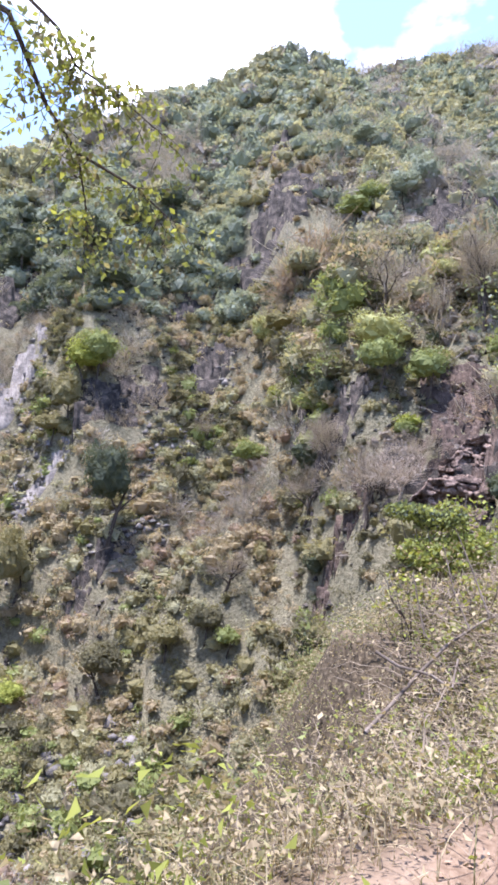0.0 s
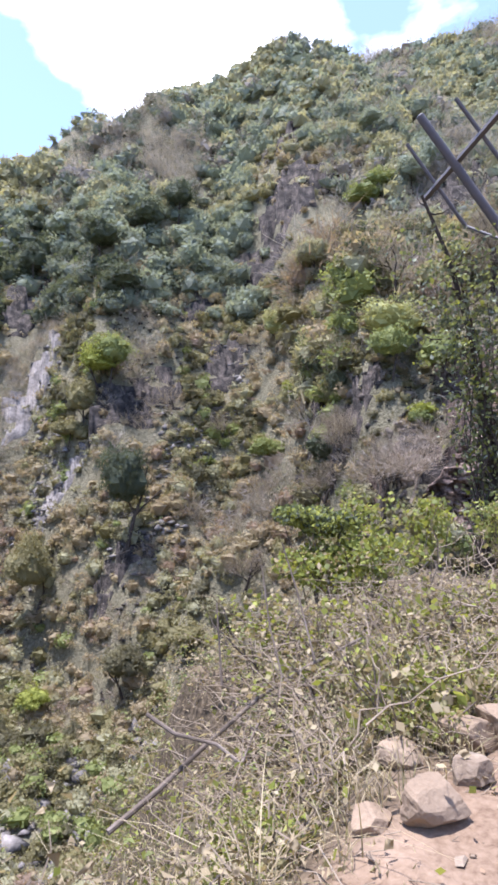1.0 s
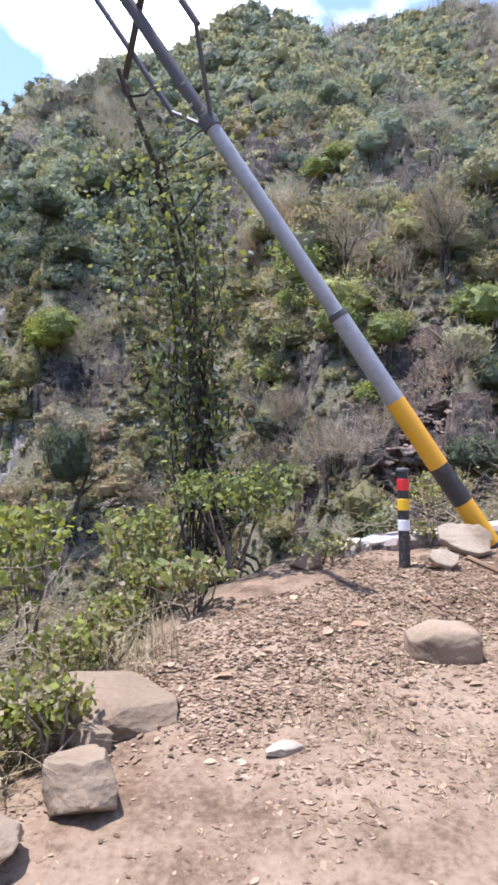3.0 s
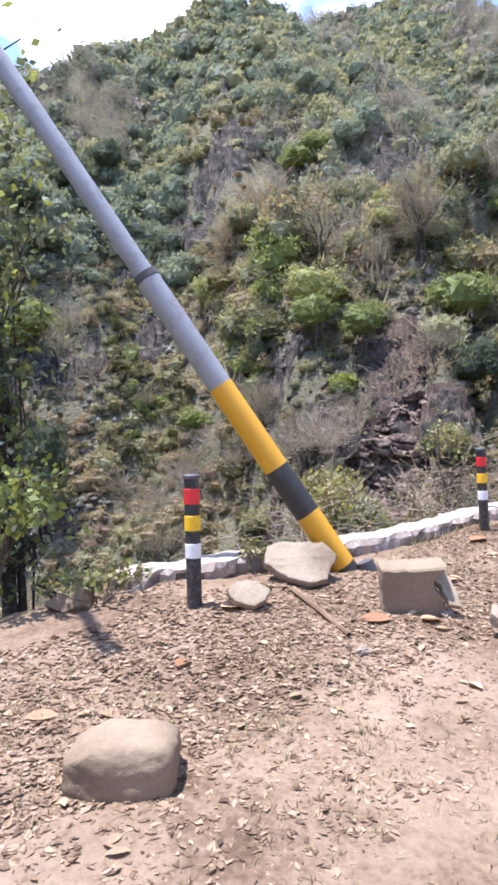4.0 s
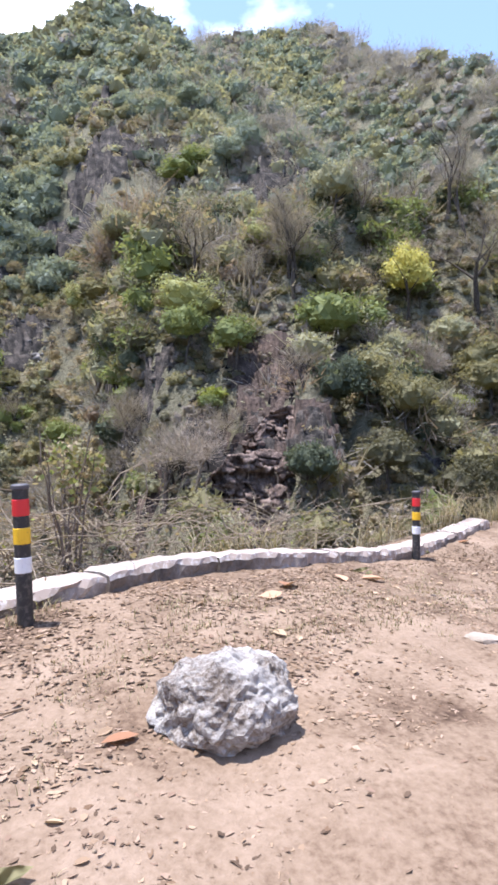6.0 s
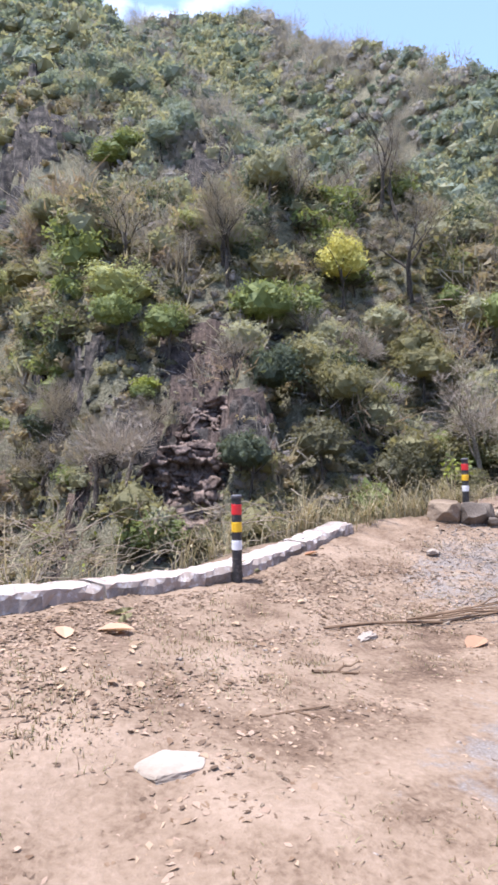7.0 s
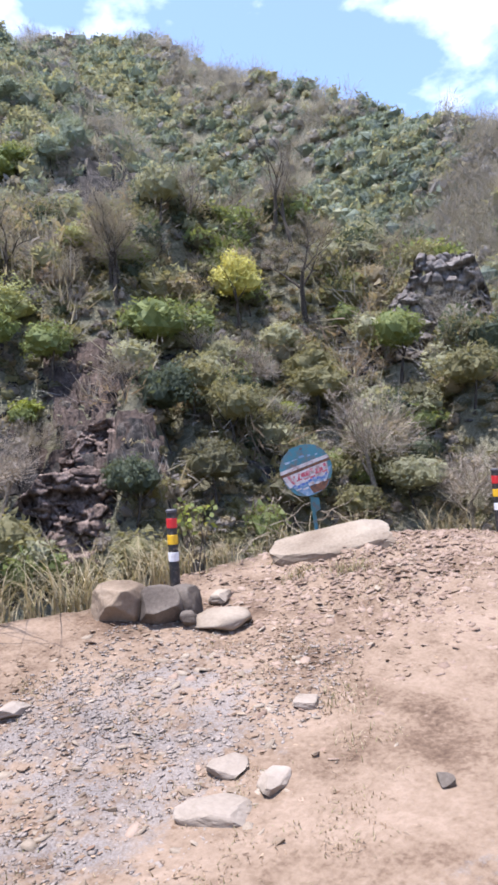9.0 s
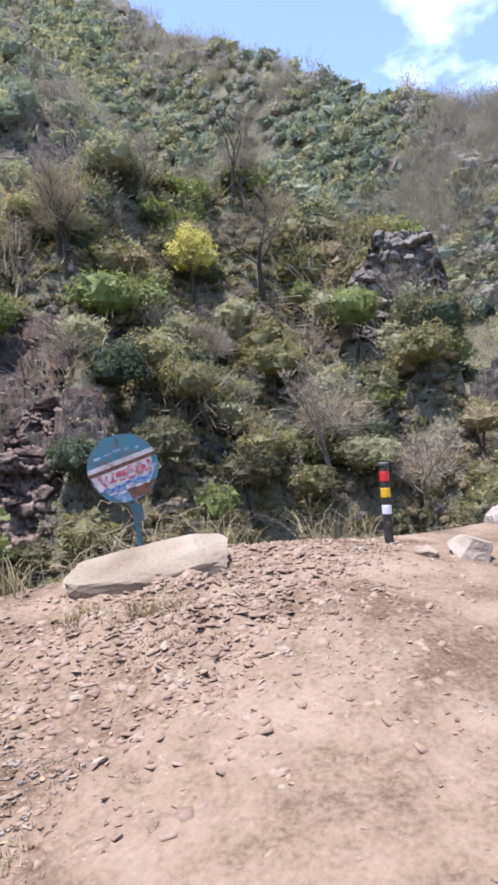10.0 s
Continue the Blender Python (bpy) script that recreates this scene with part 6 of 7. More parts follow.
part("trunk", sticks_bmesh([(axis_pts, 0.075, 0.025), ([p + Vector((0.10, 0.05, 0)) for p in axis_pts[:5]], 0.045, 0.015)], 8), DARKBARK, sapling)
vines = []
for k in range(26):
    z0, z1 = r3.uniform(-0.1, 1.4), r3.uniform(1.8, 4.6)
    a = Vector((r3.uniform(-0.35, 0.3), r3.uniform(-0.3, 0.3), z0))
    b = Vector((r3.uniform(-0.45, 0.25), r3.uniform(-0.3, 0.3), z1))
    vines.append((stick_path(r3, a, b, r3.uniform(-0.1, 0.15), 0.09, 8), 0.014, 0.008))
for k in range(10):
    a = Vector((r3.uniform(-0.3, 0.35), r3.uniform(-0.2, 0.2), r3.uniform(0.2, 1.6)))
    vines.append(([a + Vector((0.22 * math.sin(t_ * 0.9) * (1 + 0.2 * k / 10), 0.1 * math.cos(t_), -0.14 * t_ * 0.6)) for t_ in range(7)], 0.018, 0.012))
part("hanging_vine", sticks_bmesh(vines, 4), DARKBARK, sapling)
limbs3 = []
for k in range(9):
    a = axis_pts[3].lerp(axis_pts[5], r3.random())
    limbs3.append((stick_path(r3, a, a + Vector((r3.uniform(-1.0, 0.9), r3.uniform(-0.5, 0.5), r3.uniform(0.0, 0.7))), 0.05, 0.05, 4), 0.018, 0.006))
for lb3 in limbs3:
    part("branch", sticks_bmesh([lb3], 5), DARKBARK, sapling)
h_ = g3.beta(1.45, 1.25, 3400) * 5.1 + 0.9
cx = np.interp(h_, [0, 1.6, 2.9, 4.2, 5.6, 6.7], [0, -0.02, -0.12, -0.26, -0.5, -0.9])
spread_ = np.interp(h_, [0.8, 1.8, 3.2, 4.6, 5.6, 6.4], [0.22, 0.24, 0.28, 0.40, 0.52, 0.55])
lp = np.stack([cx + g3.normal(0, 1, 3400) * spread_, g3.normal(0, 1, 3400) * spread_ * 0.8, h_ - 0.2], -1)
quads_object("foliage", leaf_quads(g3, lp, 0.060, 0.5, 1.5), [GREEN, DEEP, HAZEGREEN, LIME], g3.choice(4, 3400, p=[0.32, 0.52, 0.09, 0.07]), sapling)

# overhanging branch of a tree on the bank
tree_at = Vector((-12.2, 3.6, height_at(-12.2, 3.6)))
roadside_tree = thing("roadside_tree", tuple(tree_at), "spreading roadside tree with drooping yellow-green leafy twigs", "tree")
knee = Vector((-12.0, 3.4, 6.6)) - tree_at
part("trunk", sticks_bmesh([([Vector((0, 0, -0.3)), Vector((0.15, 0, 2.5)), Vector((0.05, -0.1, 5.0)), knee], 0.20, 0.11), ([knee, knee + Vector((-0.6, 0.5, 1.2)), knee + Vector((-0.5, 1.2, 2.6))], 0.10, 0.04)], 10), BARK, roadside_tree)
LIMB = [(-12.0, 3.4, 6.6), (-10.6, 2.3, 6.75), (-9.2, 2.46, 5.97), (-8.94, 2.99, 5.31), (-8.67, 3.27, 4.96), (-8.02, 3.55, 4.69), (-7.55, 3.78, 4.33)]
LIMB2 = [(-10.6, 2.3, 6.75), (-9.11, 2.45, 6.23), (-8.76, 2.67, 5.98), (-8.61, 2.85, 5.7), (-8.24, 3.04, 5.55), (-7.7, 3.3, 5.2)]
LIMB3 = [(-8.67, 3.27, 4.96), (-8.62, 3.5, 4.5), (-8.6, 3.6, 4.1)]
paths4 = [([Vector(p) - tree_at for p in LIMB], 0.04, 0.008), ([Vector(p) - tree_at for p in LIMB2], 0.024, 0.006), ([Vector(p) - tree_at for p in LIMB3], 0.015, 0.006)]
for lb4 in paths4:
    part("limb", sticks_bmesh([lb4], 6), DARKBARK, roadside_tree)
tw, lps = [], []
for limb, n_tw in ((LIMB, 44), (LIMB2, 40), (LIMB3, 14)):
    for k in range(n_tw):
        u = r3.uniform(0.3, 1) * (len(limb) - 1)
        i_ = min(int(u), len(limb) - 2)
        a = Vector(limb[i_]).lerp(Vector(limb[i_ + 1]), u - i_) - tree_at
        b = a + Vector((r3.uniform(-0.5, 0.6), r3.uniform(-0.4, 0.4), r3.uniform(-0.75, 0.1)))
        p = stick_path(r3, a, b, 0.03, 0.03, 4)
        tw.append((p, 0.006, 0.003))
        for _ in range(20):
            q = p[r3.randrange(1, 5)]
            lps.append((q.x + r3.gauss(0, 0.05), q.y + r3.gauss(0, 0.05), q.z + r3.gauss(0, 0.05)))
tagged(part("twig", sticks_bmesh(tw, 3), DARKBARK, roadside_tree), "thin drooping twigs", kind="stuff")
lps = np.array(lps)
quads_object("foliage", leaf_quads(g3, lps, 0.055, 0.9, 1.6), [LIME, GREEN, OLIVE], g3.choice(3, len(lps), p=[0.42, 0.36, 0.22]), roadside_tree)


def leafy_bush(name, x, y, wide, high, count, leaf, mats, weights, label, seed, lift=0.0, stems=9, spread=1.0):
    r4, g4 = random.Random(seed), np.random.default_rng(seed)
    z = height_at(x, y)
    e = thing(name, (x, y, z), label, "bush")
    st = []
    for _ in range(stems):
        tip = Vector((r4.uniform(-0.45, 0.45) * wide, r4.uniform(-0.45, 0.45) * wide * spread, lift + high * r4.uniform(0.55, 0.95)))
        st.append((stick_path(r4, Vector((r4.uniform(-0.1, 0.1) * wide, r4.uniform(-0.1, 0.1) * wide, -0.1)), tip, -0.05 * high, 0.03, 5), 0.008 + 0.006 * high, 0.004))
    tagged(part("stem", sticks_bmesh(st, 4), BARK, e), "thin brown stems", kind="stuff")
    c = crown_quads(g4, count, 8, 0.9, 0.1, 0.5).mean(axis=1)
    pts = c * (wide * 0.55, wide * 0.55 * spread, high * 0.42) + (0, 0, lift + high * 0.55)
    quads_object("foliage", leaf_quads(g4, pts, leaf, 0.5, 1.35), mats, g4.choice(len(mats), count, p=weights), e)
    return e


leafy_bush("creeper_mound", -3.85, 5.85, 1.0, 0.9, 2700, 0.050, [GREEN, LIME, DEEP], [0.50, 0.22, 0.28], "arched mound of broad-leaved green creeper", 51, lift=1.2)
leafy_bush("creeper_mound", -3.55, 5.55, 1.7, 1.35, 3200, 0.054, [WEEDGREEN, LIME, GREEN, KHAKI], [0.40, 0.2, 0.25, 0.15], "tangled green creeper with broad leaves on the bank", 52, lift=0.15)
for k, (s_, d_, w_, h__) in enumerate(((-2.5, 3.5, 1.3, 0.6), (-1.9, 4.2, 1.4, 0.8), (-2.6, 2.8, 1.0, 0.5), (-1.3, 3.5, 1.2, 0.6), (-2.3, 4.9, 1.3, 0.9), (-3.0, 2.3, 0.8, 0.45))):
    leafy_bush("creeper_tangle", *plan(s_, d_), w_, h__, int(420 * w_), 0.048, [LIME, OLIVE, KHAKI, STRAW], [0.34, 0.28, 0.26, 0.12], "tangle of yellow-green and withered creeper over dead branches", 160 + k, lift=0.1, stems=12)
leafy_bush("yellowing_shrub", -2.35, 6.1, 0.8, 1.6, 520, 0.055, [LIME, GREEN, OLIVE], [0.6, 0.25, 0.15], "thin upright shrub with yellow-green leaves", 53, lift=0.25, stems=4)
leafy_bush("yellowing_shrub", -3.05, 6.6, 0.9, 1.7, 480, 0.055, [LIME, GREEN, OLIVE], [0.55, 0.3, 0.15], "thin shrub with sparse yellow-green leaves", 54, lift=0.3, stems=4)
leafy_bush("green_shrub", -0.55, 6.5, 1.1, 1.1, 1000, 0.05, [GREEN, WEEDGREEN, DEEP], [0.5, 0.25, 0.25], "leafy green shrub at the foot of the tree", 55, lift=0.2)
leafy_bush("green_shrub", -1.4, 6.3, 0.9, 0.9, 700, 0.05, [GREEN, OLIVE, LIME], [0.5, 0.3, 0.2], "low leafy shrub on the bank", 56, lift=0.15)
WEEDS = [(-2.5, 2.3, 0.5, 0.4), (-3.0, 2.35, 0.4, 0.3), (-4.4, 2.05, 0.6, 0.45), (-5.2, 1.7, 0.7, 0.4), (-0.5, 2.75, 0.75, 0.5), (0.0, 3.05, 0.6, 0.46), (-0.95, 2.6, 0.7, 0.45), (0.55, 3.55, 0.7, 0.5), (0.05, 2.72, 0.4, 0.38), (-1.6, 2.6, 0.8, 0.45), (-2.5, 2.35, 0.8, 0.5), (-3.1, 2.15, 0.6, 0.45), (-2.1, 2.9, 0.8, 0.45), (1.1, 4.3, 0.6, 0.5), (1.6, 4.7, 0.7, 0.55), (-3.9, 2.3, 0.8, 0.55), (-4.6, 2.1, 0.7, 0.5), (-0.2, 3.6, 0.6, 0.5), (-5.3, 2.7, 0.9, 0.6)]
for k, (s_, d_, w_, h__) in enumerate(WEEDS):
    x_, y_ = plan(s_, d_)
    near_ = s_ < -1.3
    leafy_bush("broad_leaved_weed", x_, y_, w_, h__ * (0.8 if near_ else 1.0), int((360 + 420 * w_) * (1.9 if near_ else 1)), 0.021 if near_ else 0.036, [WEEDGREEN, OLIVE, LIME, KHAKI], [0.40, 0.28, 0.12, 0.20], "low broad-leaved weed drying at the edge of the drop", 70 + k, stems=7)


# heap of cut dead branches on the shelf below the verge
def brush_heap(name, centre, span, height, count, seed, label, thick=0.012, leaves=0, long=(0.5, 1.5), parent_logs=(), green=0.25):
    r4, g4 = random.Random(seed), np.random.default_rng(seed)
    z0 = height_at(*centre)
    e = thing(name, (centre[0], centre[1], z0), label, "brush")
    paths, lp4 = [], []
    for _ in range(count):
        s_, d_ = r4.gauss(0, 0.42) * span[0], r4.gauss(0, 0.42) * span[1]
        x_, y_ = s_ * U[0] + d_ * V[0], s_ * U[1] + d_ * V[1]
        zb = height_at(centre[0] + x_, centre[1] + y_) - z0
        a = Vector((x_, y_, zb + r4.uniform(0, 0.75) * height))
        dr = Vector((r4.gauss(0, 1), r4.gauss(0, 1), r4.gauss(0.1, 0.35))).normalized()
        b = a + dr * r4.uniform(*long)
        b.z = max(b.z, height_at(centre[0] + b.x, centre[1] + b.y) - z0 + 0.02)
        paths.append((stick_path(r4, a, b, r4.uniform(-0.15, 0.12), 0.05, 6), thick * r4.uniform(0.35, 1.0), thick * 0.25))
    tagged(part("tangled_twig", sticks_bmesh(paths, 4), DRYTWIG, e), "bleached tangled twigs", kind="stuff")
    for lg in parent_logs:
        part("dead_branch", sticks_bmesh([([Vector(p) - Vector((centre[0], centre[1], z0)) for p in lg[0]], lg[1], lg[2])], 8), BARK, e)
    if leaves:
        for _ in range(leaves):
            p = r4.choice(paths)[0][r4.randrange(0, 7)]
            lp4.append((p.x + r4.gauss(0, 0.05), p.y + r4.gauss(0, 0.05), p.z + r4.gauss(0, 0.05)))
        tagged(quads_object("withered_leaf", leaf_quads(g4, np.array(lp4), 0.038, 0.6, 1.3), [KHAKI, STRAW, OLIVE, LIME], g4.choice(4, leaves, p=[0.6 * (1 - green), 0.4 * (1 - green), 0.5 * green, 0.5 * green]), e), "withered pale leaves", kind="stuff")
    return e


DEAD_BRANCHES = [
    ([(-5.64, 1.92, -0.92), (-5.35, 2.19, -0.79), (-5.01, 2.45, -0.58), (-4.63, 2.69, -0.35), (-4.23, 2.85, -0.17), (-3.77, 2.97, 0.01)], 0.021, 0.012),
    ([(-4.31, 2.53, -0.28), (-3.97, 2.38, -0.44), (-3.62, 2.25, -0.49)], 0.014, 0.01),
    ([(-3.99, 2.78, -0.07), (-3.75, 2.66, -0.17), (-3.4, 2.5, -0.23)], 0.013, 0.008),
    ([(-5.45, 2.35, -0.33), (-5.24, 2.29, -0.45), (-4.94, 2.26, -0.52), (-4.78, 2.19, -0.62)], 0.016, 0.012),
    ([(-4.63, 2.39, -0.41), (-4.7, 2.29, -0.51), (-4.76, 2.19, -0.62)], 0.012, 0.01),
    ([(-4.45, 2.57, -0.17), (-4.53, 2.77, 0.17), (-4.58, 2.96, 0.63)], 0.01, 0.005),
    ([(-4.19, 2.69, -0.08), (-4.28, 2.91, 0.36), (-4.4, 3.08, 0.8)], 0.011, 0.005),
    ([(-4.91, 2.56, -0.21), (-4.93, 2.69, 0.07), (-4.95, 2.81, 0.36)], 0.01, 0.006),
    ([(-4.3, 1.69, -0.71), (-4.4, 1.77, -0.64), (-4.34, 1.84, -0.57), (-4.45, 1.91, -0.5)], 0.018, 0.012),
    ([(-3.3, 5.75, 0.62), (-2.9, 5.85, 0.42), (-2.41, 6.02, 0.3)], 0.024, 0.02),
]
brush_heap("brush_heap", plan(-1.7, 3.7), (1.5, 1.0), 0.45, 85, 81, "heap of cut dead branches and withered leaves below the verge", 0.014, 420, (0.5, 1.4), DEAD_BRANCHES)
brush_heap("brush_heap", plan(-3.6, 3.0), (1.6, 0.8), 0.35, 55, 82, "tangle of dead twigs and dry stalks on the bank", 0.010, 260, (0.5, 1.3))
brush_heap("brush_heap", plan(-0.4, 4.6), (1.3, 0.9), 0.5, 60, 83, "dry twigs and withered creeper under the bushes", 0.008, 320, (0.4, 1.2))
brush_heap("brush_heap", plan(-6.2, 2.6), (1.5, 0.7), 0.35, 45, 84, "thin dead stalks standing along the edge", 0.008, 180, (0.5, 1.1))
brush_heap("brush_heap", plan(8.6, 5.35), (1.6, 0.5), 1.0, 330, 85, "wall of tangled brown creepers behind the kerb", 0.008, 620, (0.5, 1.3))
brush_heap("brush_heap", plan(10.9, 5.2), (1.2, 0.5), 0.8, 160, 86, "tangled dry creeper behind the kerb", 0.007, 220, (0.4, 1.1))
brush_heap("brush_heap", plan(5.9, 5.3), (1.4, 0.5), 0.6, 130, 87, "loose dead twigs behind the kerb", 0.007, 120, (0.4, 1.1))
brush_heap("brush_heap", plan(13.6, 5.3), (1.6, 0.5), 0.9, 60, 88, "arching dry creepers behind the kerb", 0.008, 90, (0.6, 1.4))
brush_heap("brush_heap", plan(21.4, 3.6), (1.8, 0.7), 1.1, 260, 89, "thicket of dry twigs behind the mound", 0.008, 260, (0.5, 1.2))
brush_heap("brush_heap", plan(-2.6, 3.9), (1.3, 0.8), 0.9, 120, 96, "tangle of dry leafless creepers over the bank", 0.008, 240, (0.6, 1.5))
brush_heap("brush_heap", plan(-1.2, 4.3), (1.0, 0.6), 1.0, 80, 97, "dry creeper stalks with withered leaves", 0.008, 200, (0.6, 1.4))
for k, (s_, d_, ws_, wd_, h__, n_) in enumerate(((-3.3, 2.6, 0.8, 0.6, 0.45, 150), (-2.4, 3.0, 0.9, 0.7, 0.5, 190), (-1.4, 3.2, 0.9, 0.7, 0.5, 190), (-2.0, 4.4, 1.2, 0.8, 0.7, 170), (-0.4, 3.9, 0.9, 0.7, 0.5, 150), (-0.9, 5.2, 1.2, 0.8, 0.7, 120), (-3.0, 4.0, 0.8, 0.7, 0.6, 120), (-4.4, 2.2, 0.8, 0.5, 0.4, 120), (-4.3, 3.2, 0.8, 0.7, 0.4, 120), (-5.6, 2.0, 0.9, 0.5, 0.4, 120))):
    brush_heap("brush_heap", plan(s_, d_), (ws_, wd_), h__, n_, 140 + k, "tangle of dry creepers, dead twigs and half-withered leaves", 0.008, n_ * 4, (0.3, 1.0), green=0.5)
leafy_bush("green_shrub", *plan(8.3, 5.1), 0.7, 0.9, 420, 0.045, [OLIVE, GREEN, KHAKI], [0.4, 0.3, 0.3], "drying green shrub among brown creepers", 90, lift=0.5)
leafy_bush("green_shrub", *plan(6.6, 5.6), 1.5, 1.1, 1000, 0.042, [OLIVE, KHAKI, LIME], [0.4, 0.35, 0.25], "pale leafy shrub behind the kerb", 91, lift=0.5)
leafy_bush("green_shrub", *plan(18.5, 3.9), 0.5, 0.6, 110, 0.06, [GREEN, LIME, OLIVE], [0.5, 0.3, 0.2], "small green shrub beside the round sign", 92, lift=0.4)
leafy_bush("green_shrub", *plan(3.0, 4.15), 0.8, 0.26, 240, 0.045, [OLIVE, GREEN, DEEP], [0.5, 0.3, 0.2], "low creeping weeds at the broken kerb end", 93)
leafy_bush("green_shrub", *plan(4.35, 4.05), 0.35, 0.3, 90, 0.04, [OLIVE, GREEN, KHAKI], [0.5, 0.3, 0.2], "small weeds growing against the kerb", 94)
leafy_bush("green_shrub", *plan(1.55, 3.95), 0.7, 0.5, 200, 0.06, [GREEN, OLIVE, KHAKI], [0.45, 0.35, 0.2], "weeds spilling over the verge", 95)


# grass: curved blades, joined
def blades(g, x, y, high, lean, width, segs=3):
    n = len(x)
    z = ground_height(x, y)
    a = g.uniform(0, 2 * np.pi, n)
    out = []
    dirx, diry = np.cos(a), np.sin(a)
    px, py, pz = x, y, z - 0.02
    wx, wy = -diry, dirx
    for k in range(segs):
        u = (k + 1) / segs
        w0, w1 = width * (1 - k / segs) + 0.0006, width * (1 - u) + 0.0006
        qx, qy = x + dirx * lean * high * u ** 2, y + diry * lean * high * u ** 2
        qz = z + high * (u - 0.35 * np.clip(lean, 0, 1.2) * u ** 3)
        out.append(np.stack([np.stack([px - wx * w0, py - wy * w0, pz], -1), np.stack([px + wx * w0, py + wy * w0, pz], -1),
                             np.stack([qx + wx * w1, qy + wy * w1, qz], -1), np.stack([qx - wx * w1, qy - wy * w1, qz], -1)], 1))
        px, py, pz = qx, qy, qz
    return np.concatenate(out)


def grass_field(name, patches, label, seed, mats, weights, clump=7):
    g = np.random.default_rng(seed)
    qs, ix = [], []
    for s_, d_, ws, wd, n, h0, h1, w_ in patches:
        tufts = max(1, n // clump)
        cs, cd, ch = s_ + g.normal(0, 0.45, tufts) * ws, d_ + g.normal(0, 0.45, tufts) * wd, g.uniform(0.45, 1.0, tufts)
        k = g.integers(0, tufts, n)
        x_, y_ = plan(cs[k] + g.normal(0, 0.05, n), cd[k] + g.normal(0, 0.05, n))
        q = blades(g, x_, y_, g.uniform(h0, h1, n) * ch[k], g.uniform(0.15, 1.5, n), w_, 4)
        qs.append(q)
        ix.append(np.tile(g.choice(len(mats), n, p=weights), 4))
    ob = quads_object(name, np.concatenate(qs), mats, np.concatenate(ix))
    return tagged(ob, label, "grass", kind="stuff")


grass_field("dry_grass", [(16.6, 4.2, 0.9, 0.3, 170, 0.5, 1.15, 0.007), (17.6, 3.75, 0.7, 0.25, 150, 0.45, 1.0, 0.007), (14.8, 4.7, 0.8, 0.25, 130, 0.5, 1.1, 0.007), (13.6, 4.95, 1.6, 0.35, 150, 0.45, 1.1, 0.005), (15.6, 4.35, 0.9, 0.35, 150, 0.4, 1.0, 0.005), (16.9, 3.95, 0.8, 0.3, 150, 0.35, 0.95, 0.005), (18.2, 3.55, 0.8, 0.3, 120, 0.25, 0.6, 0.005),
                          (21.3, 2.9, 1.2, 0.5, 330, 0.4, 1.0, 0.005), (22.4, 1.9, 1.0, 0.5, 240, 0.4, 1.0, 0.005), (20.2, 3.6, 0.9, 0.4, 260, 0.35, 0.9, 0.005), (10.4, 5.0, 1.0, 0.3, 200, 0.4, 0.9, 0.006), (-4.5, 1.9, 2.5, 0.5, 700, 0.15, 0.5, 0.003), (-1.5, 2.6, 1.5, 0.5, 520, 0.2, 0.6, 0.004), (0.6, 3.6, 0.7, 0.5, 420, 0.25, 0.6, 0.004), (-0.6, 3.1, 0.6, 0.4, 420, 0.25, 0.6, 0.004), (-2.8, 2.3, 0.9, 0.4, 420, 0.15, 0.45, 0.003), (-7.0, 1.7, 1.6, 0.5, 600, 0.15, 0.5, 0.003), (-5.0, 2.1, 1.1, 0.4, 260, 0.5, 1.2, 0.004), (-3.4, 2.6, 0.8, 0.4, 200, 0.5, 1.1, 0.004)],
            "tall dry straw-coloured grass along the edge", 101, [STRAW, KHAKI, OLIVE], [0.62, 0.26, 0.12])
g8 = np.random.default_rng(105)
mats_of_weed = [(float(g8.uniform(1.5, 22)), float(g8.uniform(0.6, 3.6)), float(g8.uniform(0.25, 0.6)), float(g8.uniform(0.15, 0.4)), 150, 0.012, 0.05, 0.003) for _ in range(70)]
grass_field("dry_weed_mats", [(s_, max(min(d_, 3.4 - 0.28 * max(0.0, s_ - 16.5)), 1.7 - 0.12 * s_), *rest) for s_, d_, *rest in mats_of_weed],
            "flat mats of brown withered weeds on the dusty verge", 107, [DRYLEAF, KHAKI, OLIVE], [0.5, 0.25, 0.25], 12)
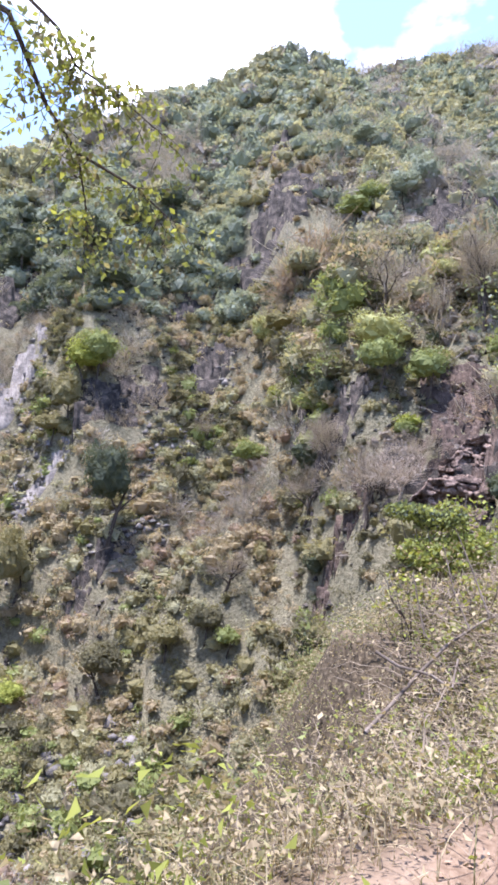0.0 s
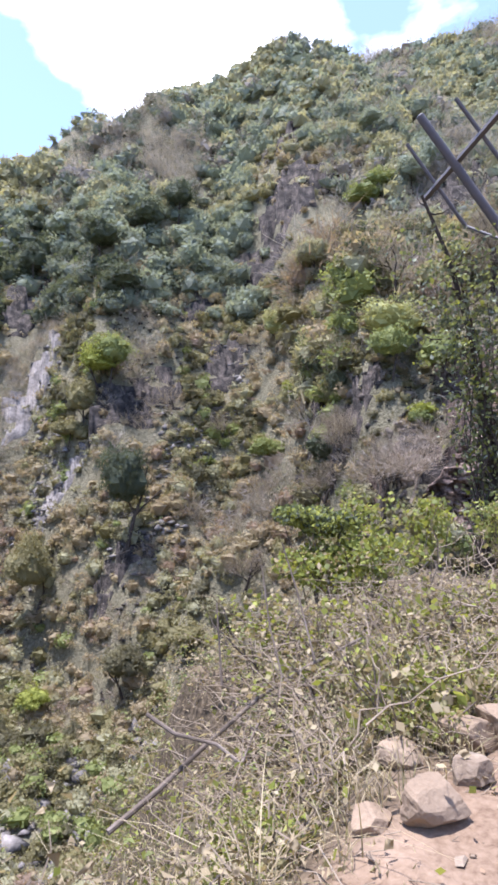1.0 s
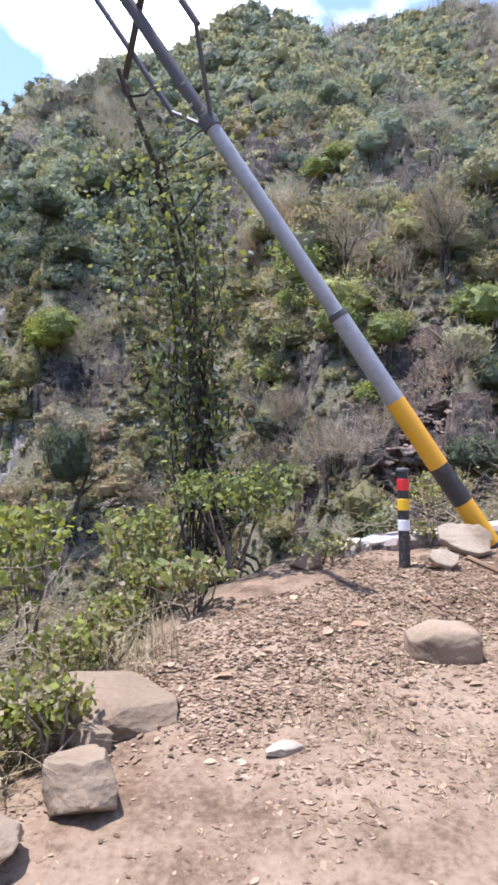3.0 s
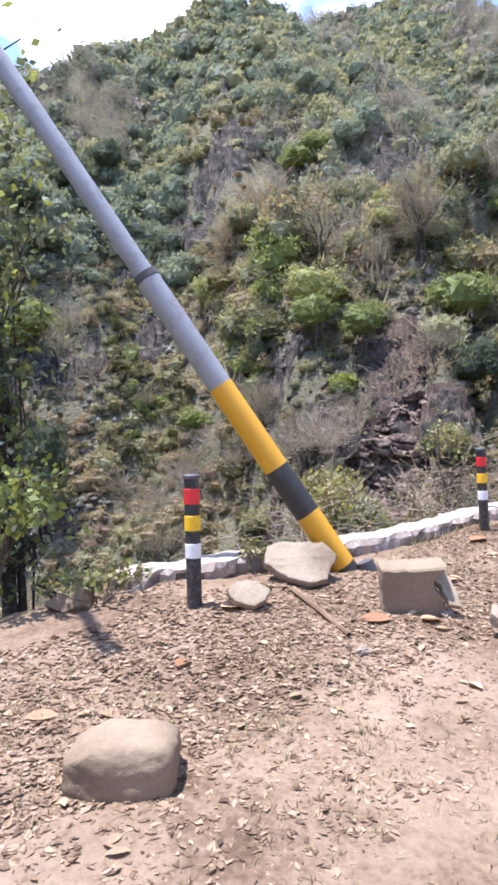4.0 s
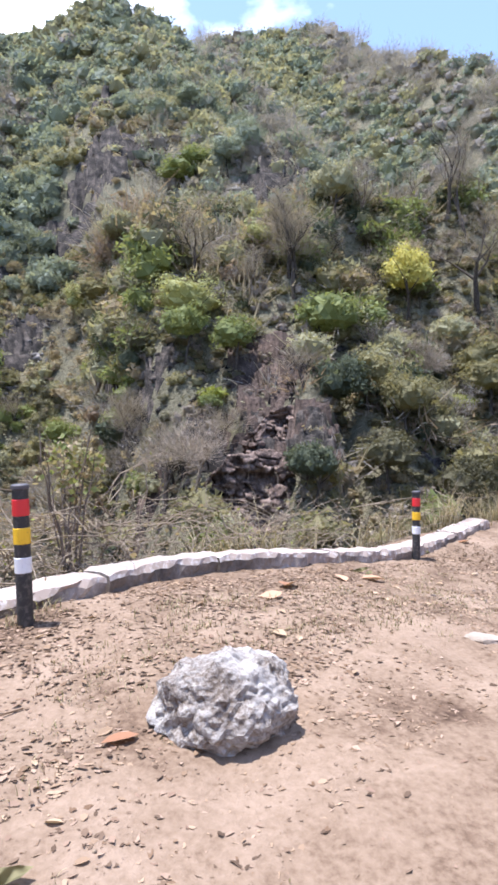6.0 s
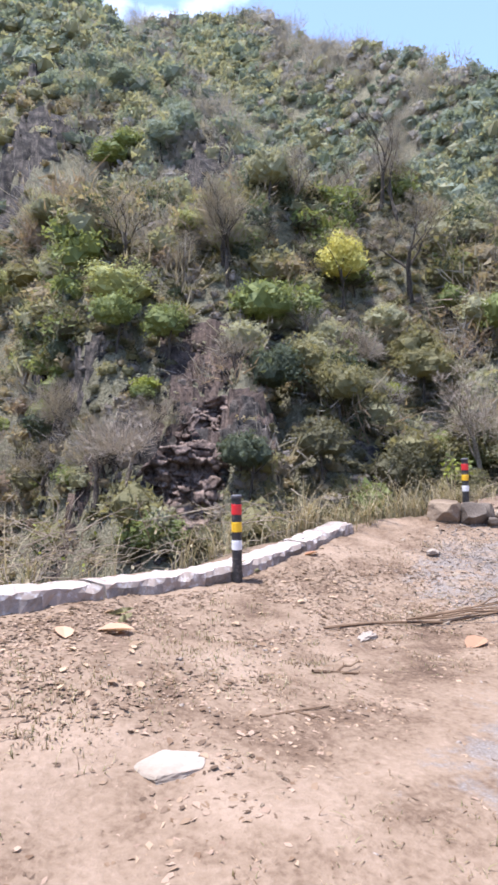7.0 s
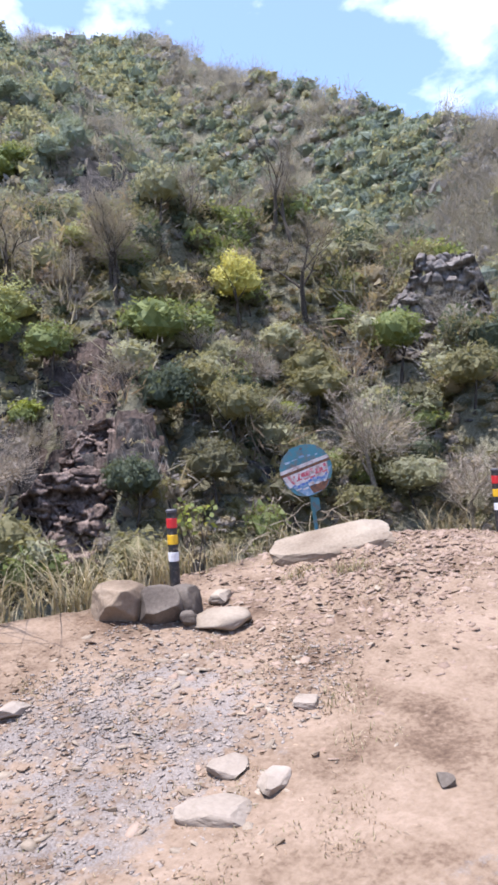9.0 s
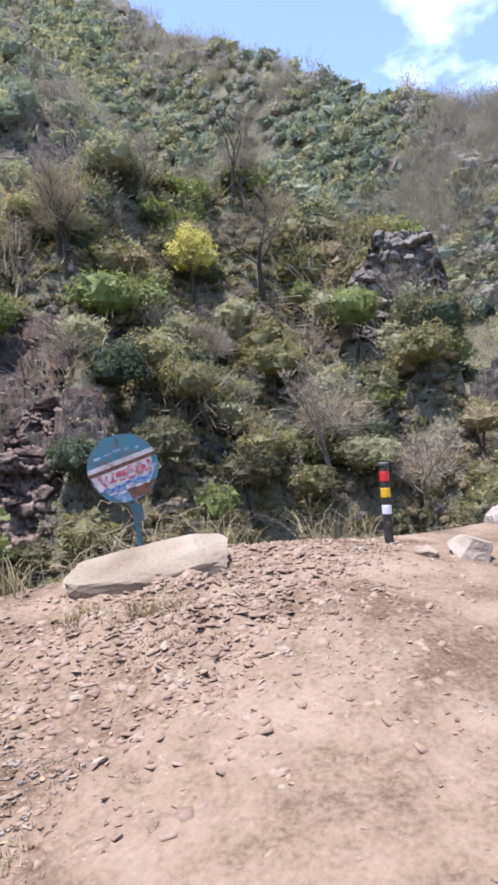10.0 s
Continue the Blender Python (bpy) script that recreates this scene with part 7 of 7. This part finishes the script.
grass_field("verge_grass", [(2.2, 1.5, 1.3, 0.4, 520, 0.02, 0.06, 0.0025), (7.6, 2.9, 1.2, 0.6, 420, 0.02, 0.06, 0.0025), (10.6, 2.4, 1.2, 0.7, 420, 0.02, 0.06, 0.0025), (6.2, 2.6, 1.2, 0.6, 420, 0.02, 0.07, 0.0025), (9.4, 2.7, 1.6, 0.7, 520, 0.02, 0.07, 0.0025), (3.2, 2.2, 1.0, 0.5, 380, 0.02, 0.08, 0.0025), (11.6, 3.3, 1.2, 0.5, 320, 0.02, 0.08, 0.0025), (19.4, 0.6, 1.0, 0.6, 300, 0.015, 0.05, 0.002), (18.2, 1.9, 0.22, 0.2, 160, 0.08, 0.2, 0.004), (18.1, 2.35, 0.25, 0.2, 130, 0.08, 0.22, 0.004), (5.9, 3.5, 0.7, 0.4, 260, 0.03, 0.1, 0.003), (8.2, 3.3, 0.8, 0.35, 260, 0.03, 0.09, 0.003), (5.2, 3.2, 0.3, 0.2, 120, 0.05, 0.14, 0.003),
                            (7.0, 4.0, 1.0, 0.12, 160, 0.05, 0.18, 0.003), (4.9, 1.9, 0.25, 0.2, 100, 0.03, 0.09, 0.003), (2.6, 2.7, 0.8, 0.5, 160, 0.04, 0.12, 0.003), (1.4, 2.2, 0.5, 0.4, 140, 0.04, 0.12, 0.003), (15.8, 0.9, 0.3, 0.2, 90, 0.02, 0.08, 0.003), (16.2, 1.2, 0.25, 0.2, 110, 0.03, 0.09, 0.003)],
            "short wiry grass tufts in the dust", 103, [OLIVE, STRAW, DRYLEAF], [0.4, 0.34, 0.26])


# weeds and low scrub covering the bank below the road
bank = Cover()
g5 = np.random.default_rng(21)
n5 = 1900
s5, o5 = np.concatenate([g5.uniform(-14, 27, n5 - 900), g5.uniform(-8.5, -0.5, 900)]), np.concatenate([g5.uniform(0.35, 7.5, n5 - 900), g5.uniform(0.2, 6.0, 900)])
d5 = np.interp(s5, EDGE_S, EDGE_D) + o5
x5, y5 = plan(s5, d5)
z5 = ground_height(x5, y5)
for k in range(n5):
    left = s5[k] < 3.4
    if (not left and o5[k] < 0.9) or (-4.4 < s5[k] < -0.4 and o5[k] < 0.75):
        continue
    sz = g5.uniform(0.18, 0.42) * (1.25 if k < n5 - 900 and left else 1.6)
    pick_ = [0.31, 0.25, 0.20, 0.18, 0.0, 0.06] if left or o5[k] < 2.5 else [0.29, 0.23, 0.16, 0.14, 0.12, 0.06]
    m5 = int(g5.choice([N_OLIVE, N_KHAKI, N_GREEN, N_GRASS, N_TWIG, N_LIME], p=pick_))
    if m5 == N_TWIG:
        bank.add(TWIGS[k % 8], (x5[k], y5[k], z5[k]), sz * 1.6, g5.uniform(0, 6.3), N_TWIG)
    else:
        bank.add(NEAR_CROWNS[k % 6][:150] if left else LOW_CROWNS[k % 10], (x5[k], y5[k], z5[k] + sz * 0.3), (sz, sz, sz * 0.9), g5.uniform(0, 6.3), m5)
bank.build("bank_weeds", COVER_MATS, "mixed green and withered weeds covering the bank", "weeds")


# ---- litter ----
def flat_leaf(length, width, curl, seed):
    """A dry leaf: pointed oval folded along its rib, edges curled up."""
    bm = bmesh.new()
    prof = [(-0.5, 0.0), (-0.25, 0.75), (0.05, 1.0), (0.3, 0.7), (0.5, 0.0)]
    mid = [bm.verts.new((u * length, 0, curl * 0.25 * abs(u) * length)) for u, _ in prof]
    for side in (-1, 1):
        rim = [bm.verts.new((u * length, side * w * width * 0.5, curl * width * (0.25 + 0.5 * w) * (1 if side > 0 else 0.6))) for u, w in prof[1:-1]]
        bm.faces.new((mid[0], mid[1], rim[0])[::side])
        for k in range(len(rim) - 1):
            bm.faces.new((mid[k + 1], mid[k + 2], rim[k + 1], rim[k])[::side])
        bm.faces.new((mid[-2], mid[-1], rim[-1])[::side])
    me = bpy.data.meshes.new("leaf")
    bm.to_mesh(me)
    bm.free()
    return me


leaf_meshes = [flat_leaf(l_, w_, c_, k) for k, (l_, w_, c_) in enumerate(((0.10, 0.06, 0.35), (0.13, 0.08, 0.5), (0.085, 0.06, 0.2), (0.12, 0.05, 0.6)))]
for me in leaf_meshes:
    me.materials.append(DRYLEAF_OBJ)
g6 = np.random.default_rng(61)
n6 = 290
s6 = np.concatenate([g6.uniform(0.4, 6.5, 210), g6.uniform(6.5, 13.5, 80)])
d6 = np.concatenate([g6.uniform(1.9, 3.6, 210), g6.uniform(2.0, 4.1, 80)])
for k in range(n6):
    x_, y_ = plan(s6[k], d6[k])
    ob = new("leaf", leaf_meshes[k % 4])
    ob.matrix_world = pose(x_, y_, height_at(x_, y_) + 0.008, g6.uniform(-14, 14), g6.uniform(-14, 14), g6.uniform(0, 360)) @ Matrix.Scale(g6.uniform(0.35, 0.75), 4)
    ob.parent = ground

litter_v = []
for lo, hi, da, db, n in ((-1.5, 2.0, 1.0, 3.0, 11000), (0.6, 6.0, 1.5, 3.75, 44000), (6.0, 12.5, 1.5, 4.0, 30000), (11.5, 14.5, 1.5, 4.0, 9000), (3.0, 14.5, 3.5, 4.3, 8000), (-3.2, 0.6, 1.0, 2.1, 6000), (12.0, 18.0, 0.9, 3.6, 9000), (7.0, 13.0, 0.9, 2.2, 3500), (-8, -1.5, 0.2, 1.2, 1600), (16.5, 23, -1.4, 2.2, 11000)):
    ss_, dd_ = g6.uniform(lo, hi, n), g6.uniform(da, db, n)
    keep = fbm(ss_ * 1.4, dd_ * 1.4, 3, 33) > (g6.uniform(-1.8, -0.15, n) if lo == 0.6 else g6.uniform(-0.95, 0.4, n) if lo == 6.0 else g6.uniform(-0.8, 0.5, n) if lo < 16 else g6.uniform(0.0, 0.75, n))
    ss_, dd_ = ss_[keep], dd_[keep]
    x_, y_ = plan(ss_, dd_)
    m = len(x_)
    c = np.stack([x_, y_, ground_height(x_, y_) + g6.uniform(0.001, 0.005, m)], -1)
    a = g6.uniform(0, 6.3, m)
    t = np.stack([np.cos(a), np.sin(a), g6.normal(0, 0.13, m)], -1)
    w = np.stack([-np.sin(a), np.cos(a), g6.normal(0, 0.13, m)], -1)
    L_ = (0.006 + 0.021 * g6.random((m, 1)) ** 2.2) * (0.75 if lo < 0 else 1.0)
    up = np.array([0, 0, 1.0])

    def edge(u, v, lift):
        return c + t * L_ * (u + g6.normal(0, 0.12, (m, 1))) + w * L_ * (v * g6.uniform(0.5, 1.2, (m, 1))) + up * L_ * g6.uniform(0, lift, (m, 1))
    litter_v.append(np.stack([edge(-1, 0, 0.15), edge(-0.35, 0.6, 0.3), edge(0.4, 0.5, 0.3), edge(1, 0, 0.15), edge(0.4, -0.5, 0.3), edge(-0.35, -0.6, 0.3)], 1))
litter_v = np.concatenate(litter_v)
first = 6 * np.arange(len(litter_v))[:, None]
litter_f = np.concatenate([first + (0, 1, 2, 3), first + (3, 4, 5, 0)])
tone = np.tile(g6.choice(3, len(litter_v), p=[0.42, 0.30, 0.28]), 2)
tagged(raw_mesh("leaf_litter", litter_v.reshape(-1, 3), litter_f, [DRYLEAF, ROTLEAF, PINKLEAF], tone), "carpet of crumbled brown dry leaves on the verge", "leaf litter", kind="stuff")

# loose stones: the nearest and largest as pieces, the rest joined
stone_meshes = []
for k in range(6):
    bm = flake((0.10, 0.07, 0.03), 400 + k)
    me = bpy.data.meshes.new("stone")
    bm.to_mesh(me)
    bm.free()
    me.materials.append(PALE if k == 0 else STONE if k < 3 else DIRT)
    stone_meshes.append(me)
g7 = np.random.default_rng(71)
s7 = np.concatenate([g7.normal(18.8, 1.0, 190), g7.uniform(13.0, 17.0, 80), g7.uniform(-4.5, 0.5, 26)])
d7 = np.concatenate([g7.normal(1.75, 0.62, 190), g7.uniform(0.9, 3.4, 80), g7.uniform(1.0, 1.9, 26)])
for k in range(len(s7)):
    x_, y_ = plan(s7[k], d7[k])
    ob = new("stone", stone_meshes[k % 6])
    ob.matrix_world = pose(x_, y_, height_at(x_, y_) + 0.008, g7.uniform(-25, 25), g7.uniform(-25, 25), g7.uniform(0, 360)) @ Matrix.Scale(g7.uniform(0.4, 1.2), 4)
    ob.parent = ground


def pebbles(name, zones, seed, mat, label, lo=0.006, hi=0.03, squash=0.7):
    g = np.random.default_rng(seed)
    pts, sz = [], []
    for a, b_, da, db, n in zones:
        ss_, dd_ = g.uniform(a, b_, n), g.uniform(da, db, n)
        keep = fbm(ss_ * 1.1, dd_ * 1.1, 2, seed) > g.uniform(-0.8, 0.5, n)
        x_, y_ = plan(ss_[keep], dd_[keep])
        pts.append(np.stack([x_, y_, ground_height(x_, y_) + 0.002], -1))
        sz.append(lo + (hi - lo) * g.random(len(x_)) ** 3)
    return lumps(name, np.concatenate(pts), np.concatenate(sz), mat, seed + 1, label, "gravel", squash)


def chips(name, centre, spread, count, seed, mat, label, lo, hi):
    """Thin angular flakes of shale lying at all tilts: uneven five-sided plates."""
    g = np.random.default_rng(seed)
    ss_, dd_ = g.normal(centre[0], spread[0], count), g.normal(centre[1], spread[1], count)
    x_, y_ = plan(ss_, dd_)
    size = lo + (hi - lo) * g.random(count) ** 3
    ang = np.linspace(0, 2 * np.pi, 6)[:-1][None, :] + g.normal(0, 0.28, (count, 5)) + g.uniform(0, 6.3, (count, 1))
    rad = size[:, None] * g.uniform(0.6, 1.15, (count, 5))
    long_ = g.uniform(0.55, 1.0, (count, 1))
    px, py = rad * np.cos(ang), rad * np.sin(ang) * long_
    tilt = g.normal(0, 0.25, (count, 2))
    pz = px * tilt[:, :1] + py * tilt[:, 1:]
    thick = (size * g.uniform(0.12, 0.35, count))[:, None]
    low = np.stack([x_[:, None] + px, y_[:, None] + py, ground_height(x_, y_)[:, None] + pz - thick * 0.3], -1)
    top = low + np.stack([px * -0.06, py * -0.06, np.repeat(thick, 5, 1)], -1)
    v = np.concatenate([low, top], 1)
    tri = [(5, 6, 7), (5, 7, 8), (5, 8, 9)] + [q for k in range(5) for q in ((k, (k + 1) % 5, 5 + (k + 1) % 5), (k, 5 + (k + 1) % 5, 5 + k))]
    fcs = np.array(tri)[None] + 10 * np.arange(count)[:, None, None]
    return tagged(raw_mesh(name, v.reshape(-1, 3), fcs.reshape(-1, 3), [mat]), label, "rubble", kind="stuff")


pebbles("road_gravel", [(13.4, 17.0, 1.3, 3.3, 17000), (9.5, 13.5, 0.9, 3.0, 700)], 111, GRAVEL, "scatter of broken grey gravel on the verge", 0.004, 0.024, 0.45)
chips("mound_rubble", (18.9, 1.65), (1.15, 0.80), 9500, 113, SHALE, "crumbled earth and shale flakes on the mound", 0.006, 0.058)
chips("verge_chips", (15.2, 2.2), (1.3, 0.6), 500, 117, PALE, "thin pale stone flakes on the gravelly verge", 0.008, 0.06)
pebbles("verge_pebbles", [(-8, 12, 0.9, 3.6, 4200), (9, 15, 1.0, 3.9, 3600), (12, 19, 0.1, 1.2, 500), (17, 21, 0.2, 2.6, 900)], 115, STONE, "small tan pebbles in the dust", 0.004, 0.016, 0.55)

# big curled leaves and odd litter
BIG = [(6.77, 3.66, 0.24, 30), (6.42, 3.30, 0.15, 80), (6.9, 2.42, 0.16, 10), (9.3, 3.45, 0.26, 60), (8.9, 3.3, 0.22, 20), (12.75, 1.78, 0.26, 20), (4.30, 2.80, 0.22, 0), (4.95, 3.75, 0.18, 50), (3.62, 3.40, 0.22, 40), (4.62, 2.62, 0.15, 10),
       (5.45, 3.05, 0.16, 70), (13.9, 4.0, 0.18, 0), (12.0, 4.2, 0.16, 40), (10.5, 3.40, 0.24, 0), (10.2, 3.55, 0.2, 90), (-1.6, 1.85, 0.16, 30), (-0.9, 2.2, 0.2, 60), (0.1, 2.55, 0.18, 10), (-7.25, 0.95, 0.24, 20), (5.3, 3.3, 0.14, 15), (2.2, 2.9, 0.15, 15), (3.0, 3.0, 0.14, 65)]
big_mesh = [flat_leaf(1.0, 0.62, c_, 9) for c_ in (0.25, 0.42)]
for me in big_mesh:
    me.materials.append(ORANGELEAF)
for k, (s_, d_, l_, a_) in enumerate(BIG):
    x_, y_ = plan(s_, d_)
    ob = new("fallen_leaf", big_mesh[k % 2])
    ob.matrix_world = pose(x_, y_, height_at(x_, y_) + 0.012, r3.uniform(-12, 12), r3.uniform(-12, 12), a_) @ Matrix.Scale(l_, 4)
    tagged(ob, "large curled orange-brown fallen leaf on the dusty verge", "leaf", "large fallen leaves")
green_leaf = flat_leaf(0.20, 0.055, 0.9, 3)
green_leaf.materials.append(OLIVE)
for s_, d_, a_ in ((10.85, 3.75, 0), (10.75, 3.6, 50), (6.2, 2.05, 10)):
    x_, y_ = plan(s_, d_)
    ob = new("fallen_leaf", green_leaf)
    ob.matrix_world = pose(x_, y_, height_at(x_, y_) + 0.012, 5, -6, a_)
    tagged(ob, "pale yellow-green fallen leaf on the verge", "leaf", "large fallen leaves")


def fallen_stick(name, pts_sd, r0, r1, label, forks=0, seed=1):
    r5 = random.Random(seed)
    pts = []
    for s_, d_ in pts_sd:
        x_, y_ = plan(s_, d_)
        pts.append(Vector((x_, y_, height_at(x_, y_) + r0 + 0.004)))
    paths = [(pts, r0, r1)]
    for k in range(forks):
        a = pts[0].lerp(pts[-1], r5.uniform(0.35, 0.6))
        b = pts[-1] + Vector((r5.uniform(-0.35, 0.25), r5.uniform(-0.25, 0.25), 0.02 + 0.02 * k))
        b.z = max(b.z, height_at(b.x, b.y) + 0.015)
        paths.append((stick_path(r5, a, b, 0.0, 0.015, 5), r0 * 0.7, r1 * 0.6))
    if len(paths) < 3:
        return tagged(part(name, sticks_bmesh(paths, 6), STICKBROWN), label, "stick")
    e = thing(name, tuple(pts[0]), label, "stick")
    for p_, ra, rb in paths:
        part("stick", sticks_bmesh([([q - pts[0] for q in p_], ra, rb)], 6), STICKBROWN, e)
    return e


fallen_stick("dead_branch", [(12.22, 2.85), (12.6, 2.6), (13.1, 2.2), (13.6, 1.85), (13.95, 1.6)], 0.013, 0.008, "bundle of long brown sticks lying across the verge", 6, 3)
fallen_stick("dead_stick", [(4.18, 3.45), (4.1, 3.1), (3.98, 2.72)], 0.022, 0.014, "short grey stick lying in the leaves", 0, 4)
fallen_stick("dead_stick", [(11.0, 2.2), (11.35, 2.08)], 0.012, 0.007, "short dark stick on the dusty verge", 1, 5)
fallen_stick("dead_stick", [(5.75, 2.55), (5.98, 2.3)], 0.007, 0.004, "thin twig lying in the dust", 0, 6)
fallen_stick("dead_stick", [(6.4, 3.0), (6.75, 2.95)], 0.006, 0.004, "thin twig lying in the dust", 1, 7)
fallen_stick("dead_stick", [(10.2, 2.0), (10.6, 1.85)], 0.007, 0.004, "thin twig lying in the dust", 1, 9)
for s_, d_, w_ in ((12.3, 2.5, 0.22), (4.80, 2.62, 0.11), (3.88, 2.52, 0.10)):
    x_, y_ = plan(s_, d_)
    bm = boulder((w_, w_ * 0.6, 0.05), int(w_ * 1000), 0.5, 3)
    ob = part("plastic_scrap", bm, GRAVEL)
    ob.matrix_world = pose(x_, y_, height_at(x_, y_) + 0.015, 0, 0, 30)
    tagged(ob, "crumpled dusty grey plastic scrap lying on the ground", "litter")
